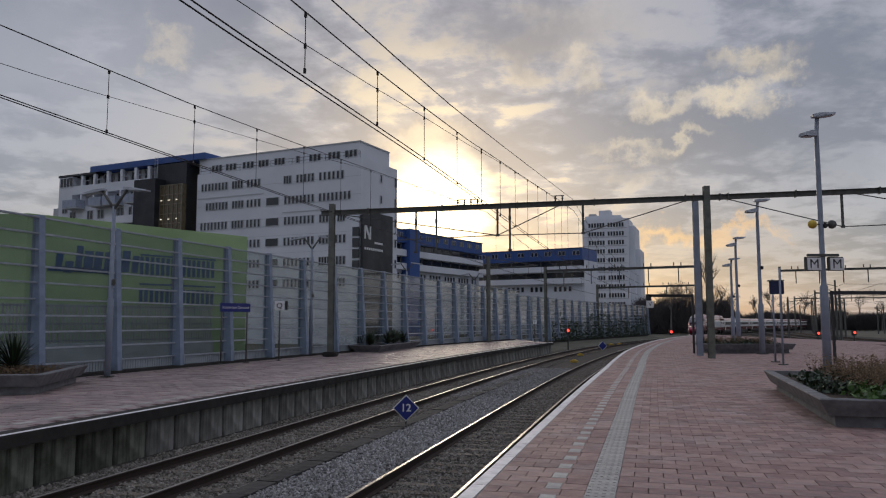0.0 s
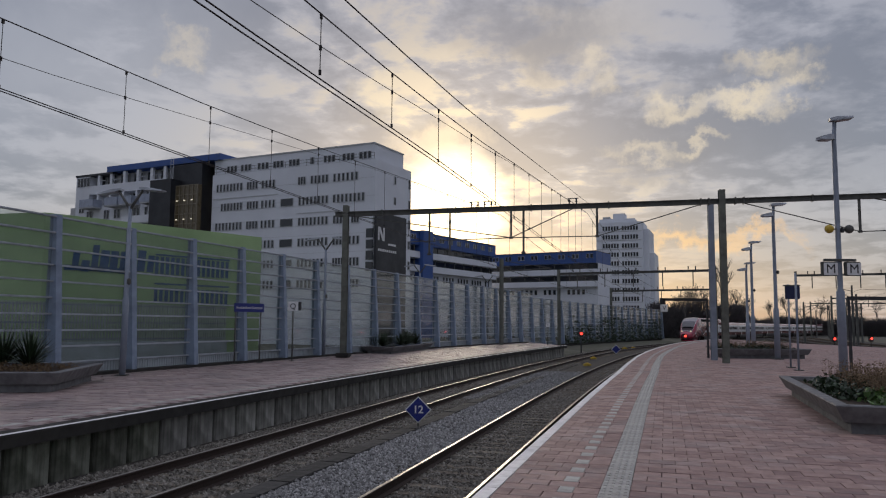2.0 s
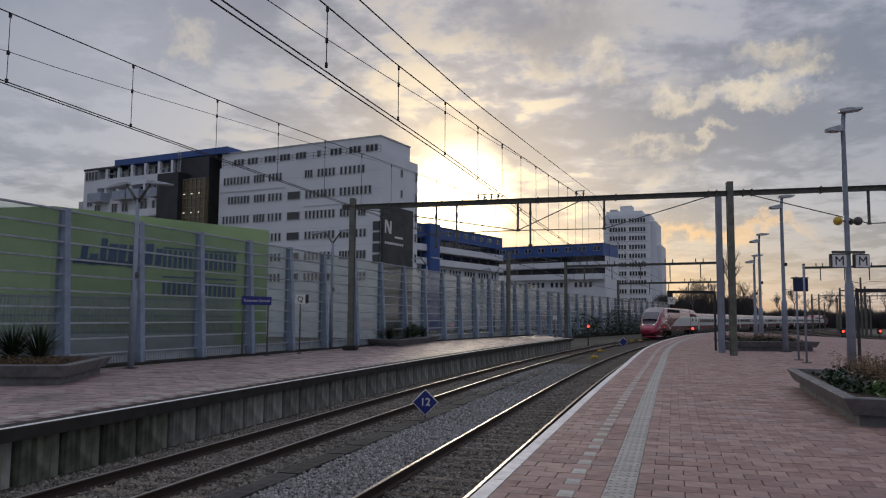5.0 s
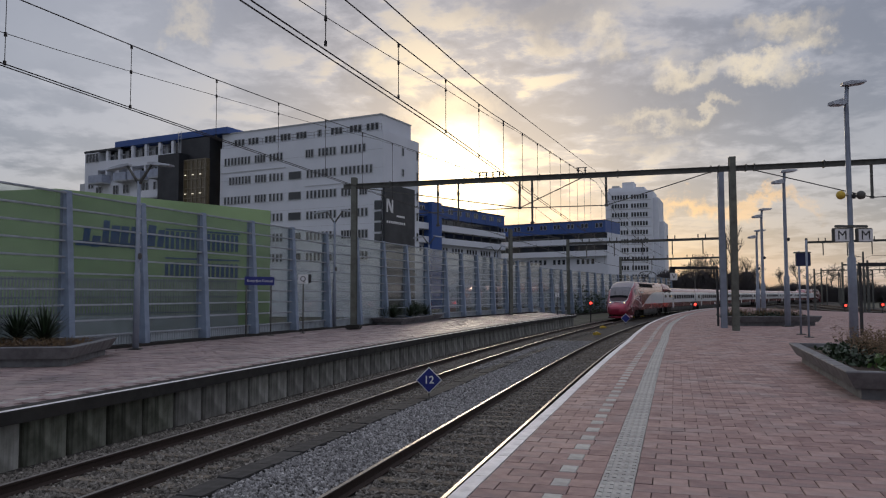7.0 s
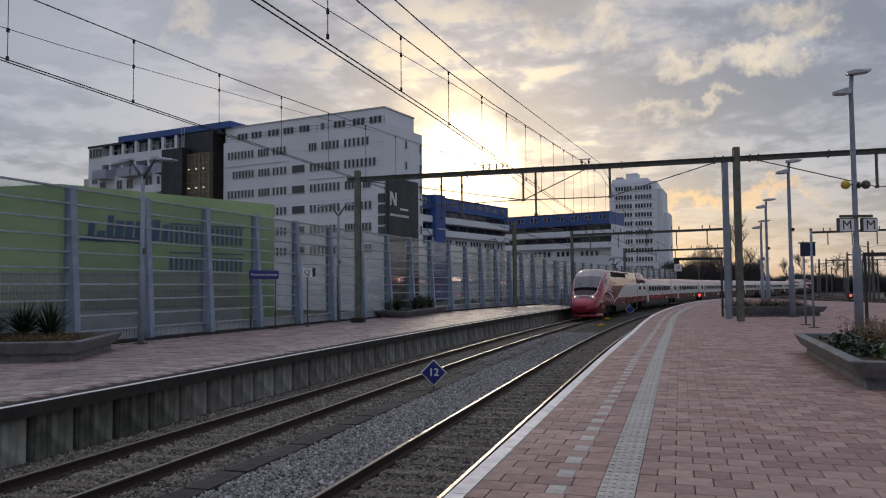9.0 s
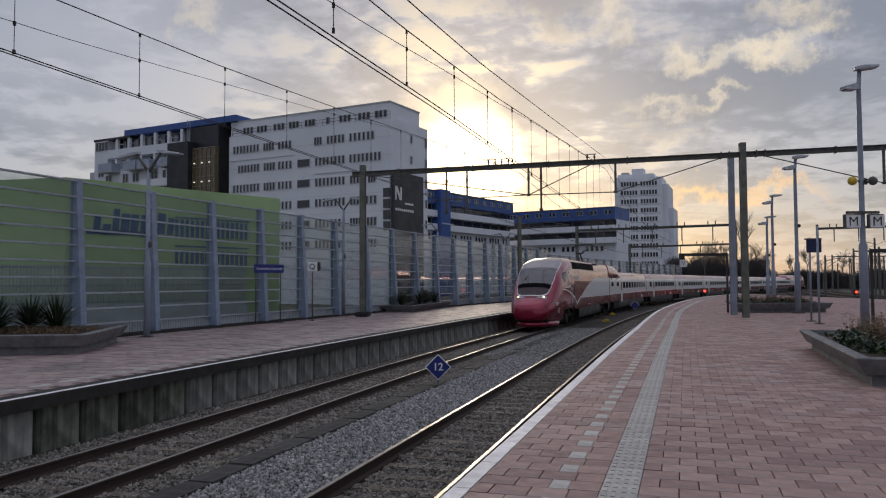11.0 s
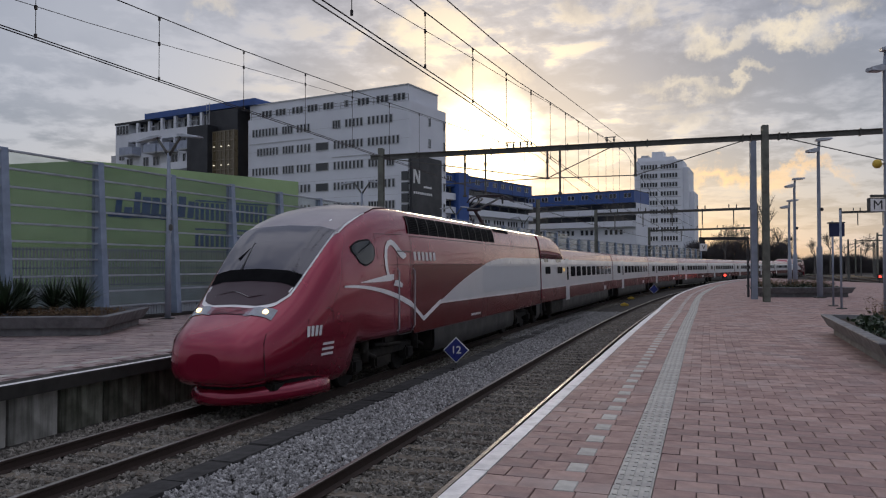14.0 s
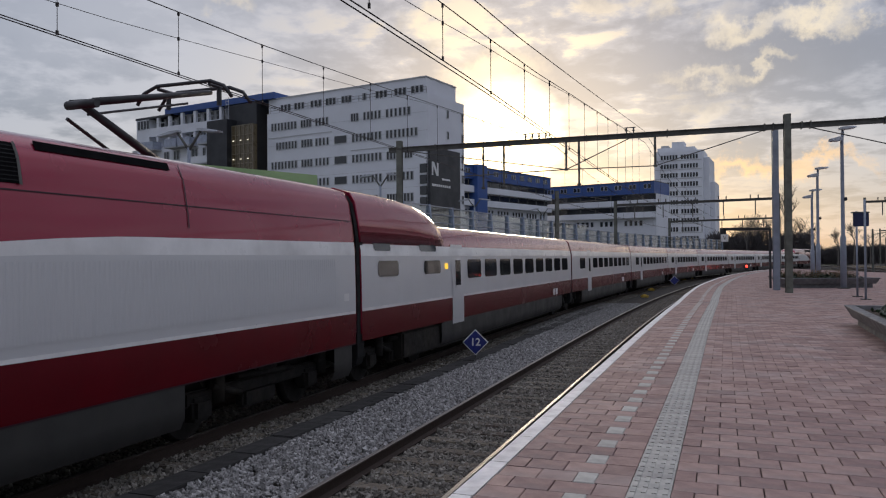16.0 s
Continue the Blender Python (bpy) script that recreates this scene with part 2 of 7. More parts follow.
M["barrier_post"] = material("grey-blue barrier post", (0.26, 0.32, 0.42), 0.5, color2=(0.20, 0.25, 0.335), scale=3, bump=0.06, dirt=0.35, dirt_scale=1.0)
M["barrier_rail"] = material("dull grey barrier rail", (0.43, 0.46, 0.51), 0.45, 0.0, scale=4, bump=0.05, dirt=0.3)
M["steel_dark"] = material("dark weathered steel", (0.115, 0.115, 0.105), 0.6, 0.2, scale=4, bump=0.1, dirt=0.3)
M["steel_green"] = material("green-grey weathered steel", (0.15, 0.155, 0.13), 0.65, 0.1, scale=3, bump=0.12, dirt=0.35, dirt_scale=1.5)
M["black"] = material("black metal", (0.025, 0.025, 0.028), 0.5, scale=6, bump=0.05)
M["wire"] = material("contact wire", (0.035, 0.03, 0.03), 0.6, 0.5, scale=6, bump=0)
M["barrier_glass"] = glass("noise barrier pane", (0.90, 0.93, 0.92), 0.05, 0.22)
M["lower_panel"] = material("ribbed barrier panel", (0.46, 0.50, 0.53), 0.5, color2=(0.38, 0.42, 0.45), scale=2, bump=0.1, dirt=0.35, dirt_color=(0.2, 0.21, 0.2))
M["green_wall"] = material("green painted wall", (0.37, 0.51, 0.26), 0.7, color2=(0.33, 0.46, 0.23), scale=0.6, bump=0.05, dirt=0.25, dirt_color=(0.10, 0.17, 0.08), dirt_scale=0.25)
M["white_wall"] = material("white facade panels", (0.72, 0.74, 0.79), 0.6, color2=(0.66, 0.68, 0.73), scale=0.25, bump=0.03, dirt=0.18, dirt_color=(0.42, 0.44, 0.48), dirt_scale=0.12)
M["blue_wall"] = material("blue facade panels", (0.032, 0.081, 0.252), 0.5, color2=(0.035, 0.09, 0.30), scale=0.4, bump=0.03)
M["dark_wall"] = material("anthracite cladding", (0.020, 0.022, 0.028), 0.5, scale=0.5, bump=0.05)
M["window"] = material("dark window pane and gallery shade", (0.025, 0.03, 0.038), 0.12, scale=1, bump=0.0, spec=0.6, rough_var=0.03)
M["window_frame"] = material("pale window frame", (0.50, 0.51, 0.53), 0.5, scale=3, bump=0.03)
M["lit_window"] = material("stairwell glazing", (0.07, 0.06, 0.04), 0.3, scale=1.5, bump=0, emission=(1.0, 0.75, 0.4), strength=0.012)
M["bulb"] = material("lamp tube", (0.9, 0.9, 0.8), 0.4, bump=0, emission=(1.0, 0.9, 0.7), strength=0.9)
M["sign_blue"] = material("blue sign enamel", (0.014, 0.024, 0.20), 0.35, scale=4, bump=0.02)
M["white"] = material("white enamel", (0.80, 0.80, 0.80), 0.4, scale=4, bump=0.02)
M["yellow"] = material("yellow paint", (0.62, 0.42, 0.05), 0.6, scale=6, bump=0.1, dirt=0.4)
M["red_paint"] = material("red paint", (0.5, 0.03, 0.03), 0.5, scale=6, bump=0.05)
M["red_light"] = material("red signal lens", (0.8, 0.05, 0.03), 0.3, bump=0, emission=(1.0, 0.06, 0.04), strength=2.6)
M["planter"] = material("dark concrete planter", (0.19, 0.19, 0.195), 0.75, color2=(0.125, 0.125, 0.13), scale=4, bump=0.2, bump_scale=25, dirt=0.4, dirt_scale=1.0)
M["soil"] = material("planter soil", (0.06, 0.045, 0.035), 1.0, scale=12, bump=0.8)
M["leaf"] = material("green ivy leaf", (0.085, 0.155, 0.035), 0.5, color2=(0.05, 0.10, 0.02), scale=6, bump=0.1, per_island=0.45)
M["leaf_dark"] = material("dark green leaf", (0.03, 0.05, 0.022), 0.5, color2=(0.02, 0.035, 0.015), scale=5, bump=0.1, per_island=0.45)
M["dry"] = material("dry brown stems", (0.17, 0.115, 0.07), 0.9, color2=(0.11, 0.075, 0.045), scale=8, bump=0.1, per_island=0.4)
# bark of the far trees, lightened so its colour carries the distance haze
M["bark"] = material("bare bark lightened for haze", (0.16, 0.145, 0.135), 0.9, scale=5, bump=0.3)


# ---- mesh helpers ----
def part(name, bm, mat, parent=None, label="", smooth=False):
    me = bpy.data.meshes.new(name)
    bm.to_mesh(me)
    bm.free()
    for m in (mat if isinstance(mat, (list, tuple)) else [mat]):
        me.materials.append(m)
    if smooth:
        for p in me.polygons:
            p.use_smooth = True
    ob = new(name, me)
    if parent is not None:
        ob.parent = parent
    if label:
        tagged(ob, label)
    return ob


def mesh_part(name, verts, faces, mat, parent=None, label=""):
    me = bpy.data.meshes.new(name)
    me.from_pydata([tuple(v) for v in verts], [], [tuple(f) for f in faces])
    me.materials.append(mat)
    ob = new(name, me)
    if parent is not None:
        ob.parent = parent
    if label:
        tagged(ob, label)
    return ob


def empty(name, m=None):
    ob = new(name)
    if m is not None:
        ob.matrix_basis = m
    return ob


def box(bm, c, size, rot=None, bevel=0.0, mat_index=0):
    m = Matrix.Translation(c)
    if rot is not None:
        m = m @ (rot if isinstance(rot, Matrix) else Matrix.Rotation(rot, 4, "Z"))
    r = bmesh.ops.create_cube(bm, size=1.0, matrix=m @ Matrix.Diagonal((*size, 1)))
    faces = {f for v in r["verts"] for f in v.link_faces}
    for f in faces:
        f.material_index = mat_index
    if bevel > 0:
        edges = list({e for v in r["verts"] for e in v.link_edges})
        bmesh.ops.bevel(bm, geom=edges, offset=bevel, segments=2, affect="EDGES", clamp_overlap=True)
    return bm


def tube(bm, pts, radii, seg=8, cap=True, mat_index=0):
    """A round bar along points."""
    pts = [Vector(p) for p in pts]
    if not isinstance(radii, (list, tuple)):
        radii = [radii] * len(pts)
    rings = []
    up = Vector((0, 0, 1))
    for i, p in enumerate(pts):
        d = (pts[min(i + 1, len(pts) - 1)] - pts[max(i - 1, 0)]).normalized()
        a = d.cross(up)
        if abs(d.z) > 0.9:
            a = d.cross(Vector((1, 0, 0)))
        a.normalize()
        b = d.cross(a).normalized()
        rings.append([bm.verts.new(p + radii[i] * (math.cos(t) * a + math.sin(t) * b)) for t in (2 * math.pi * k / seg for k in range(seg))])
    for r0, r1 in zip(rings, rings[1:]):
        for k in range(seg):
            f = bm.faces.new((r0[k], r0[(k + 1) % seg], r1[(k + 1) % seg], r1[k]))
            f.smooth, f.material_index = seg > 6, mat_index
    if cap:
        bm.faces.new(rings[0][::-1]).material_index = mat_index
        bm.faces.new(rings[-1]).material_index = mat_index
    return bm


def loft(bm, rings, closed=True, caps=True, mat_index=0, smooth=False):
    vs = [[bm.verts.new(p) for p in r] for r in rings]
    n = len(vs[0])
    for a, b in zip(vs, vs[1:]):
        for k in range(n if closed else n - 1):
            try:
                f = bm.faces.new((a[k], a[(k + 1) % n], b[(k + 1) % n], b[k]))
                f.material_index, f.smooth = mat_index, smooth
            except ValueError:
                pass
    if caps and closed:
        for r in (vs[0][::-1], vs[-1]):
            try:
                bm.faces.new(r).material_index = mat_index
            except ValueError:
                pass
    return vs


def fresh():
    return bmesh.new()


# ---- the line of the tracks in plan ----
KNOTS = np.array([-40, 0, 25, 50, 80, 110, 150, 200, 260, 320, 400.0])
BENDS = np.array([-0.00190, -0.00011, 0.00195, 0.00153, 0.00401, 0.00123, -0.00053, 0.00243, -0.00064, -0.00394, -0.00558])
X0, Y0, HEAD0 = -4.358, 13.381, 0.29242
OFF_RAIL, OFF_EDGE, OFF_FAR = 3.71, 6.09, -1.98
_S = np.arange(-80, 420.5, 0.5)
_K = np.interp(_S, KNOTS, BENDS)
_H = np.concatenate([[0], np.cumsum((_K[1:] + _K[:-1]) / 2 * 0.5)])
_H += HEAD0 - np.interp(0, _S, _H)
_X = np.concatenate([[0], np.cumsum(np.sin((_H[1:] + _H[:-1]) / 2) * 0.5)])
_Y = np.concatenate([[0], np.cumsum(np.cos((_H[1:] + _H[:-1]) / 2) * 0.5)])
_X += X0 - np.interp(0, _S, _X)
_Y += Y0 - np.interp(0, _S, _Y)
RAIL_Z = -0.76


def head(s):
    return float(np.interp(s, _S, _H))


def edge_drift(s, o):
    """The paved platform bows gently away from the rails."""
    return float(np.interp(s, [-6, 0, 8, 20, 30, 38], [0, 0.04, 0.10, 0.22, 0.12, 0])) if o > 5.9 else 0.0


def on(s, o, z=0.0):
    """The place s metres along the track the train takes, o metres to its right."""
    h = head(s)
    o += edge_drift(s, o)
    return Vector((float(np.interp(s, _S, _X)) + o * math.cos(h), float(np.interp(s, _S, _Y)) - o * math.sin(h), z))


def sweep(bm, profile, s0, s1, step=2.0, closed=True, mat_index=0, caps=True):
    n = max(1, int(math.ceil((s1 - s0) / step)))
    rings = [[on(s0 + (s1 - s0) * i / n, o, z) for o, z in profile] for i in range(n + 1)]
    return loft(bm, rings, closed, caps, mat_index)


def at(s, o, z=0.0, turn=0.0):
    """A pose at that place with its y axis along the track."""
    return Matrix.Translation(on(s, o, z)) @ Matrix.Rotation(-head(s) + turn, 4, "Z")


# ---- large structure ----
def structure(ob, label, category="structure"):
    return tagged(ob, label, category, kind="structure")


def make_ground():
    bm = fresh()
    n = 48
    ring = [bm.verts.new((2600 * math.cos(2 * math.pi * i / n), 2600 * math.sin(2 * math.pi * i / n), -1.32)) for i in range(n)]
    bm.faces.new(ring)
    structure(part("ground", bm, M["ground"]), "flat brownish trackside ground reaching the horizon", "ground")


def make_ballast():
    bm = fresh()
    lo, hi = OFF_FAR - 0.3, OFF_EDGE + 0.4
    prof = [(lo, -1.28), (lo, -0.98), (-1.3, -0.955), (1.3, -0.955), (2.1, -1.0), (2.95, -0.955), (5.6, -0.955), (hi, -0.98), (hi, -1.28)]
    sweep(bm, prof, -30, 150, 2.0)
    sweep(bm, [(-3.2, -1.28), (-2.2, -0.97), (2.6, -0.97), (3.4, -1.28)], 150, 400, 4.0)
    structure(part("ballast_bed", bm, M["ballast"]), "grey crushed-stone ballast bed between the platforms", "ballast")


RAIL_PROFILE = [(-0.075, -0.17), (0.075, -0.17), (0.075, -0.158), (0.016, -0.13), (0.010, -0.05), (0.034, -0.036), (0.036, -0.008), (0.028, 0.0), (-0.028, 0.0), (-0.036, -0.008), (-0.034, -0.036), (-0.010, -0.05), (-0.016, -0.13), (-0.075, -0.158)]


def make_track(offset, s0, s1, label, mat_sleepers):
    thing = empty("railway_track")
    tagged(thing, label, "track", "station tracks")
    for side in (-0.755, 0.755):
        bm = fresh()
        sweep(bm, [(offset + side + o, RAIL_Z + z) for o, z in RAIL_PROFILE], s0, s1, 2.0)
        rail = part("rail", bm, M["rail"], thing, "rusty steel rail")
        bm = fresh()
        sweep(bm, [(offset + side - 0.030, RAIL_Z), (offset + side + 0.030, RAIL_Z), (offset + side + 0.026, RAIL_Z + 0.004), (offset + side - 0.026, RAIL_Z + 0.004)], s0, s1, 2.0)
        part("running_surface", bm, M["rail_top"], rail, "polished rail head")
    return thing


def platform_slab(name, o0, o1, s0, s1, z, mat, label):
    bm = fresh()
    sweep(bm, [(o0, -1.3), (o0, z), (o1, z), (o1, -1.3)], s0, s1, 2.0)
    return structure(part(name, bm, mat), label, "platform")


make_ground()
make_ballast()
FAR_END = 58.0
NEAR_END = 112.0
track_far = make_track(0.0, -30, 400, "railway track with rusty rails on timber sleepers", "sleeper")
track_near = make_track(OFF_RAIL + 0.755, -30, 120, "railway track beside the paved platform with worn rails", "sleeper")
FENCE = ((-16.0, 14.5), (-12.5, 24.7), (-11.2, 28.7), (-8.75, 35.5), (-6.3, 42.4), (-3.8, 48.6), (-1.1, 55.5), (2.7, 64.7), (5.6, 71.0), (8.6, 77.6), (12.6, 85.6), (22.0, 104.0), (34.0, 125.0), (44.0, 142.0))
_FX, _FY = np.array([p[0] for p in FENCE]), np.array([p[1] for p in FENCE])
_FL = np.concatenate([[0], np.cumsum(np.hypot(np.diff(_FX), np.diff(_FY)))])


def fence_at(a, z=0.0, back=0.0):
    """The place a metres along the barrier, some way behind it."""
    x, y = float(np.interp(a, _FL, _FX)), float(np.interp(a, _FL, _FY))
    x2, y2 = float(np.interp(a + 0.5, _FL, _FX)), float(np.interp(a + 0.5, _FL, _FY))
    x1, y1 = float(np.interp(a - 0.5, _FL, _FX)), float(np.interp(a - 0.5, _FL, _FY))
    d = Vector((x2 - x1, y2 - y1, 0)).normalized()
    return Vector((x - d.y * back, y + d.x * back, z)), math.atan2(d.y, d.x)


def make_far_platform():
    bm = fresh()
    n = 60
    rings = []
    for i in range(n + 1):
        s = -30 + (FAR_END + 30) * i / n
        p, _ = fence_at(float(np.interp(s, [-30, -5, 58], [-25, 5, 73])), 0, 0.4)
        if s < -5:
            p = on(s, -10.5)
        q = on(s, OFF_FAR - 0.45)
        rings.append([(p.x, p.y, -1.3), (p.x, p.y, -0.03), (q.x, q.y, -0.03), (q.x, q.y, -1.3)])
    loft(bm, rings)
    structure(part("far_platform_floor", bm, M["far_paving"]), "weathered reddish paved island platform with damp patches", "platform")
    bm = fresh()
    sweep(bm, [(OFF_FAR - 0.44, -0.22), (OFF_FAR - 0.44, 0.0), (OFF_FAR - 0.02, 0.0), (OFF_FAR, -0.02), (OFF_FAR, -0.22)], -30, FAR_END, 2.0)
    structure(part("far_platform_coping", bm, M["coping"]), "dark weathered concrete coping of the platform edge", "platform edge")
    bm = fresh()
    sweep(bm, [(OFF_FAR - 0.11, 0.001), (OFF_FAR - 0.11, 0.006), (OFF_FAR - 0.012, 0.006), (OFF_FAR - 0.004, 0.001)], -30, FAR_END, 2.0)
    structure(part("far_platform_edge_line", bm, M["white_edge"]), "thin worn white line along the platform edge", "platform edge")
    # the land behind the platform's end, up to the barrier
    bm = fresh()
    rings = []
    for i in range(31):
        s = FAR_END + 0.02 + 70 * i / 30
        p, _ = fence_at(73 + 62 * i / 30, 0, 0.4)
        q, r = on(s, -3.0), on(s, -2.4)
        rings.append([(p.x, p.y, -1.3), (p.x, p.y, -0.6), (q.x, q.y, -0.95), (r.x, r.y, -1.3)])
    loft(bm, rings)
    structure(part("verge", bm, M["ground"]), "bare earth verge beside the curved track", "ground")


def make_far_wall():
    wall = empty("platform_wall")
    structure(wall, "stained concrete panel wall under the platform edge", "wall")
    bm = fresh()
    sweep(bm, [(OFF_FAR - 0.42, -1.3), (OFF_FAR - 0.42, -0.23), (OFF_FAR - 0.36, -0.23), (OFF_FAR - 0.36, -1.3)], -30, FAR_END, 2.0)
    part("backing", bm, M["black"], wall)
    w = 1.0
    bm = fresh()
    box(bm, (0, 0, 0), (0.12, w - 0.06, 0.84), bevel=0.012)
    first = part("panel", bm, M["concrete"], wall)
    first.matrix_basis = at(-18, OFF_FAR - 0.21, -0.645)
    mossy = first.data.copy()
    mossy.materials[0] = M["mossy_concrete"]
    s = -18 + w
    while s < FAR_END - 0.4:
        p = new("panel", mossy if s < 3.0 and random.random() < 0.85 else first.data)
        p.parent = wall
        p.matrix_basis = at(s, OFF_FAR - 0.21 + random.uniform(-0.008, 0.008), -0.645 + random.uniform(-0.006, 0.004))
        s += w


def make_near_platform():
    platform_slab("platform_floor", OFF_EDGE + 0.155, 30.0, -40, 60, -0.05, M["joint"], "sand bed of the red paved platform")
    bm = fresh()
    rings = []
    for i in range(31):
        s = 60 + (NEAR_END - 60) * i / 30
        right = 30 - 23.4 * (i / 30) ** 1.0
        rings.append([on(s, OFF_EDGE + 0.125, -1.3), on(s, OFF_EDGE + 0.125, -0.012), on(s, max(right, OFF_EDGE + 0.5), -0.012), on(s, max(right, OFF_EDGE + 0.5), -1.3)])
    loft(bm, rings)
    structure(part("platform_end_floor", bm, M["paver"]), "red paved far end of the platform narrowing to a tip", "platform")
    edge = empty("platform_edge")
    structure(edge, "worn white-painted concrete coping along the platform edge", "platform edge")
    s = -20.0
    while s < NEAR_END - 1:
        bm = fresh()
        prof = [(OFF_EDGE - 0.03, -0.20), (OFF_EDGE - 0.03, -0.02), (OFF_EDGE - 0.01, 0.0), (OFF_EDGE + 0.15, 0.0), (OFF_EDGE + 0.15, -0.20)]
        sweep(bm, prof, s, s + 0.985, 1.0)
        part("coping_stone", bm, M["coping_white"], edge)
        s += 1.0
    bm = fresh()
    sweep(bm, [(OFF_EDGE + 0.04, -1.3), (OFF_EDGE + 0.04, -0.2), (OFF_EDGE + 0.118, -0.2), (OFF_EDGE + 0.118, -1.3)], -30, NEAR_END, 2.0)
    part("wall", bm, M["concrete"], edge)


M["coping_white"] = material("white-edged coping stone", (0.80, 0.78, 0.76), 0.65, color2=(0.66, 0.64, 0.62), scale=5, bump=0.2, bump_scale=40, dirt=0.45, dirt_color=(0.36, 0.33, 0.32), dirt_scale=3.5, per_object=0.08)
make_far_platform()
make_far_wall()
make_near_platform()


# ---- the noise barrier ----
def make_barrier():
    fence = empty("noise_barrier")
    structure(fence, "tall noise barrier with tapered grey-blue steel posts and clear panes", "barrier")
    top = 5.3
    step = 3.62
    posts = [_FL[1] + 0.38 + step * k for k in range(-2, 36)]
    drop = lambda a: 0.0 if a < 70 else -0.5
    bm = fresh()
    loft(bm, [[(-0.13, -0.44, 0), (0.13, -0.44, 0), (0.13, 0.14, 0), (-0.13, 0.14, 0)], [(-0.13, -0.12, top), (0.13, -0.12, top), (0.13, 0.14, top), (-0.13, 0.14, top)]])
    bmesh.ops.recalc_face_normals(bm, faces=bm.faces)
    bmesh.ops.bevel(bm, geom=list(bm.edges), offset=0.012, segments=1, affect="EDGES")
    first = None
    for a in posts:
        p, turn = fence_at(a, drop(a))
        if first is None:
            first = ob = part("post", bm, M["barrier_post"], fence)
        else:
            ob = new("post", first.data)
            ob.parent = fence
        ob.matrix_basis = Matrix.Translation(p) @ Matrix.Rotation(turn, 4, "Z")
    # one bay of each piece, shared by all bays
    ln = step
    levels = [0.45 + k * (top - 0.53) / 9 for k in range(10)]
    bm = fresh()
    box(bm, (0, -0.09, 0), (ln - 0.24, 0.11, 0.06), bevel=0.01)
    rail_me = bpy.data.meshes.new("cross_rail")
    bm.to_mesh(rail_me)
    bm.free()
    rail_me.materials.append(M["barrier_rail"])
    bm = fresh()
    box(bm, (0, 0, 0), (ln - 0.24, 0.02, levels[1] - levels[0] - 0.05))
    pane_me = bpy.data.meshes.new("pane")
    bm.to_mesh(pane_me)
    bm.free()
    pane_me.materials.append(M["barrier_glass"])
    bm = fresh()
    box(bm, (0, 0, 0.245), (ln - 0.24, 0.05, 0.35), bevel=0.01)
    for k in range(24):
        box(bm, (-(ln - 0.3) / 2 + (k + 0.5) * (ln - 0.3) / 24, -0.035, 0.245), (0.06, 0.03, 0.32))
    panel_me = bpy.data.meshes.new("lower_panel")
    bm.to_mesh(panel_me)
    bm.free()
    panel_me.materials.append(M["lower_panel"])
    for a in posts[:-1]:
        p, turn = fence_at(a + step / 2, drop(a))
        m = Matrix.Translation(p) @ Matrix.Rotation(turn, 4, "Z")
        for z in levels:
            ob = new("cross_rail", rail_me)
            ob.parent, ob.matrix_basis = fence, m @ Matrix.Translation((0, 0, z))
        for z, z2 in zip(levels, levels[1:]):
            ob = new("pane", pane_me)
            ob.visible_shadow = False
            ob.parent, ob.matrix_basis = fence, m @ Matrix.Translation((0, 0, (z + z2) / 2))
        ob = new("lower_panel", panel_me)
        ob.parent, ob.matrix_basis = fence, m
    bm = fresh()
    rings = []
    for a in np.arange(posts[0], posts[-1], 3.0):
        p, turn = fence_at(a)
        n = Vector((math.sin(turn), -math.cos(turn), 0))
        rings.append([p + n * o + Vector((0, 0, z + drop(a))) for o, z in ((-0.15, -0.6), (-0.15, 0.07), (0.5, 0.07), (0.5, -0.6))])
    loft(bm, rings)
    bmesh.ops.recalc_face_normals(bm, faces=bm.faces)
    part("kerb", bm, M["coping"], fence, "mossy concrete kerb")


make_barrier()


# ---- buildings ----
def block(name, mat, corner, u, v, lu, lv, z0, z1, parent, label=""):
    """A box from a corner along two plan directions."""
    bm = fresh()
    c, u, v = Vector(corner), Vector(u), Vector(v)
    pts = [c, c + u * lu, c + u * lu + v * lv, c + v * lv]
    loft(bm, [[(p.x, p.y, z0) for p in pts], [(p.x, p.y, z1) for p in pts]])
    bmesh.ops.recalc_face_normals(bm, faces=bm.faces)
    return part(name, bm, mat, parent, label)


def facade_windows(parent, corner, u, out, spans, rows, w, h, mat=None, depth=0.12, mesh_name="window"):
    """Windows along a facade: spans are distances along u, rows are sill heights."""
    c, u, out = Vector((*corner[:2], 0)), Vector((*u[:2], 0)), Vector((*out[:2], 0))
    turn = math.atan2(u.y, u.x)
    key = (mesh_name, w, h)
    if key not in facade_windows.meshes:
        bm = fresh()
        box(bm, (0, 0.0, 0), (w, 0.10, h), mat_index=0)
        for dx in (-w / 2, w / 2):
            box(bm, (dx, -0.02, 0), (0.06, 0.14, h + 0.06), mat_index=1)
        for dz in (-h / 2, h / 2):
            box(bm, (0, -0.02, dz), (w + 0.06, 0.14, 0.06), mat_index=1)
        me = bpy.data.meshes.new(mesh_name)
        bm.to_mesh(me)
        bm.free()
        me.materials.append(mat or M["window"])
        me.materials.append(M["window_frame"])
        facade_windows.meshes[key] = me
    for z in rows:
        for a in spans:
            ob = new(mesh_name, facade_windows.meshes[key])
            ob.parent = parent
            p = c + u * a
            ob.matrix_basis = Matrix.Translation((p.x + out.x * 0.02, p.y + out.y * 0.02, z + h / 2)) @ Matrix.Rotation(turn + (math.pi if u.cross(out).z > 0 else 0), 4, "Z")


facade_windows.meshes = {}


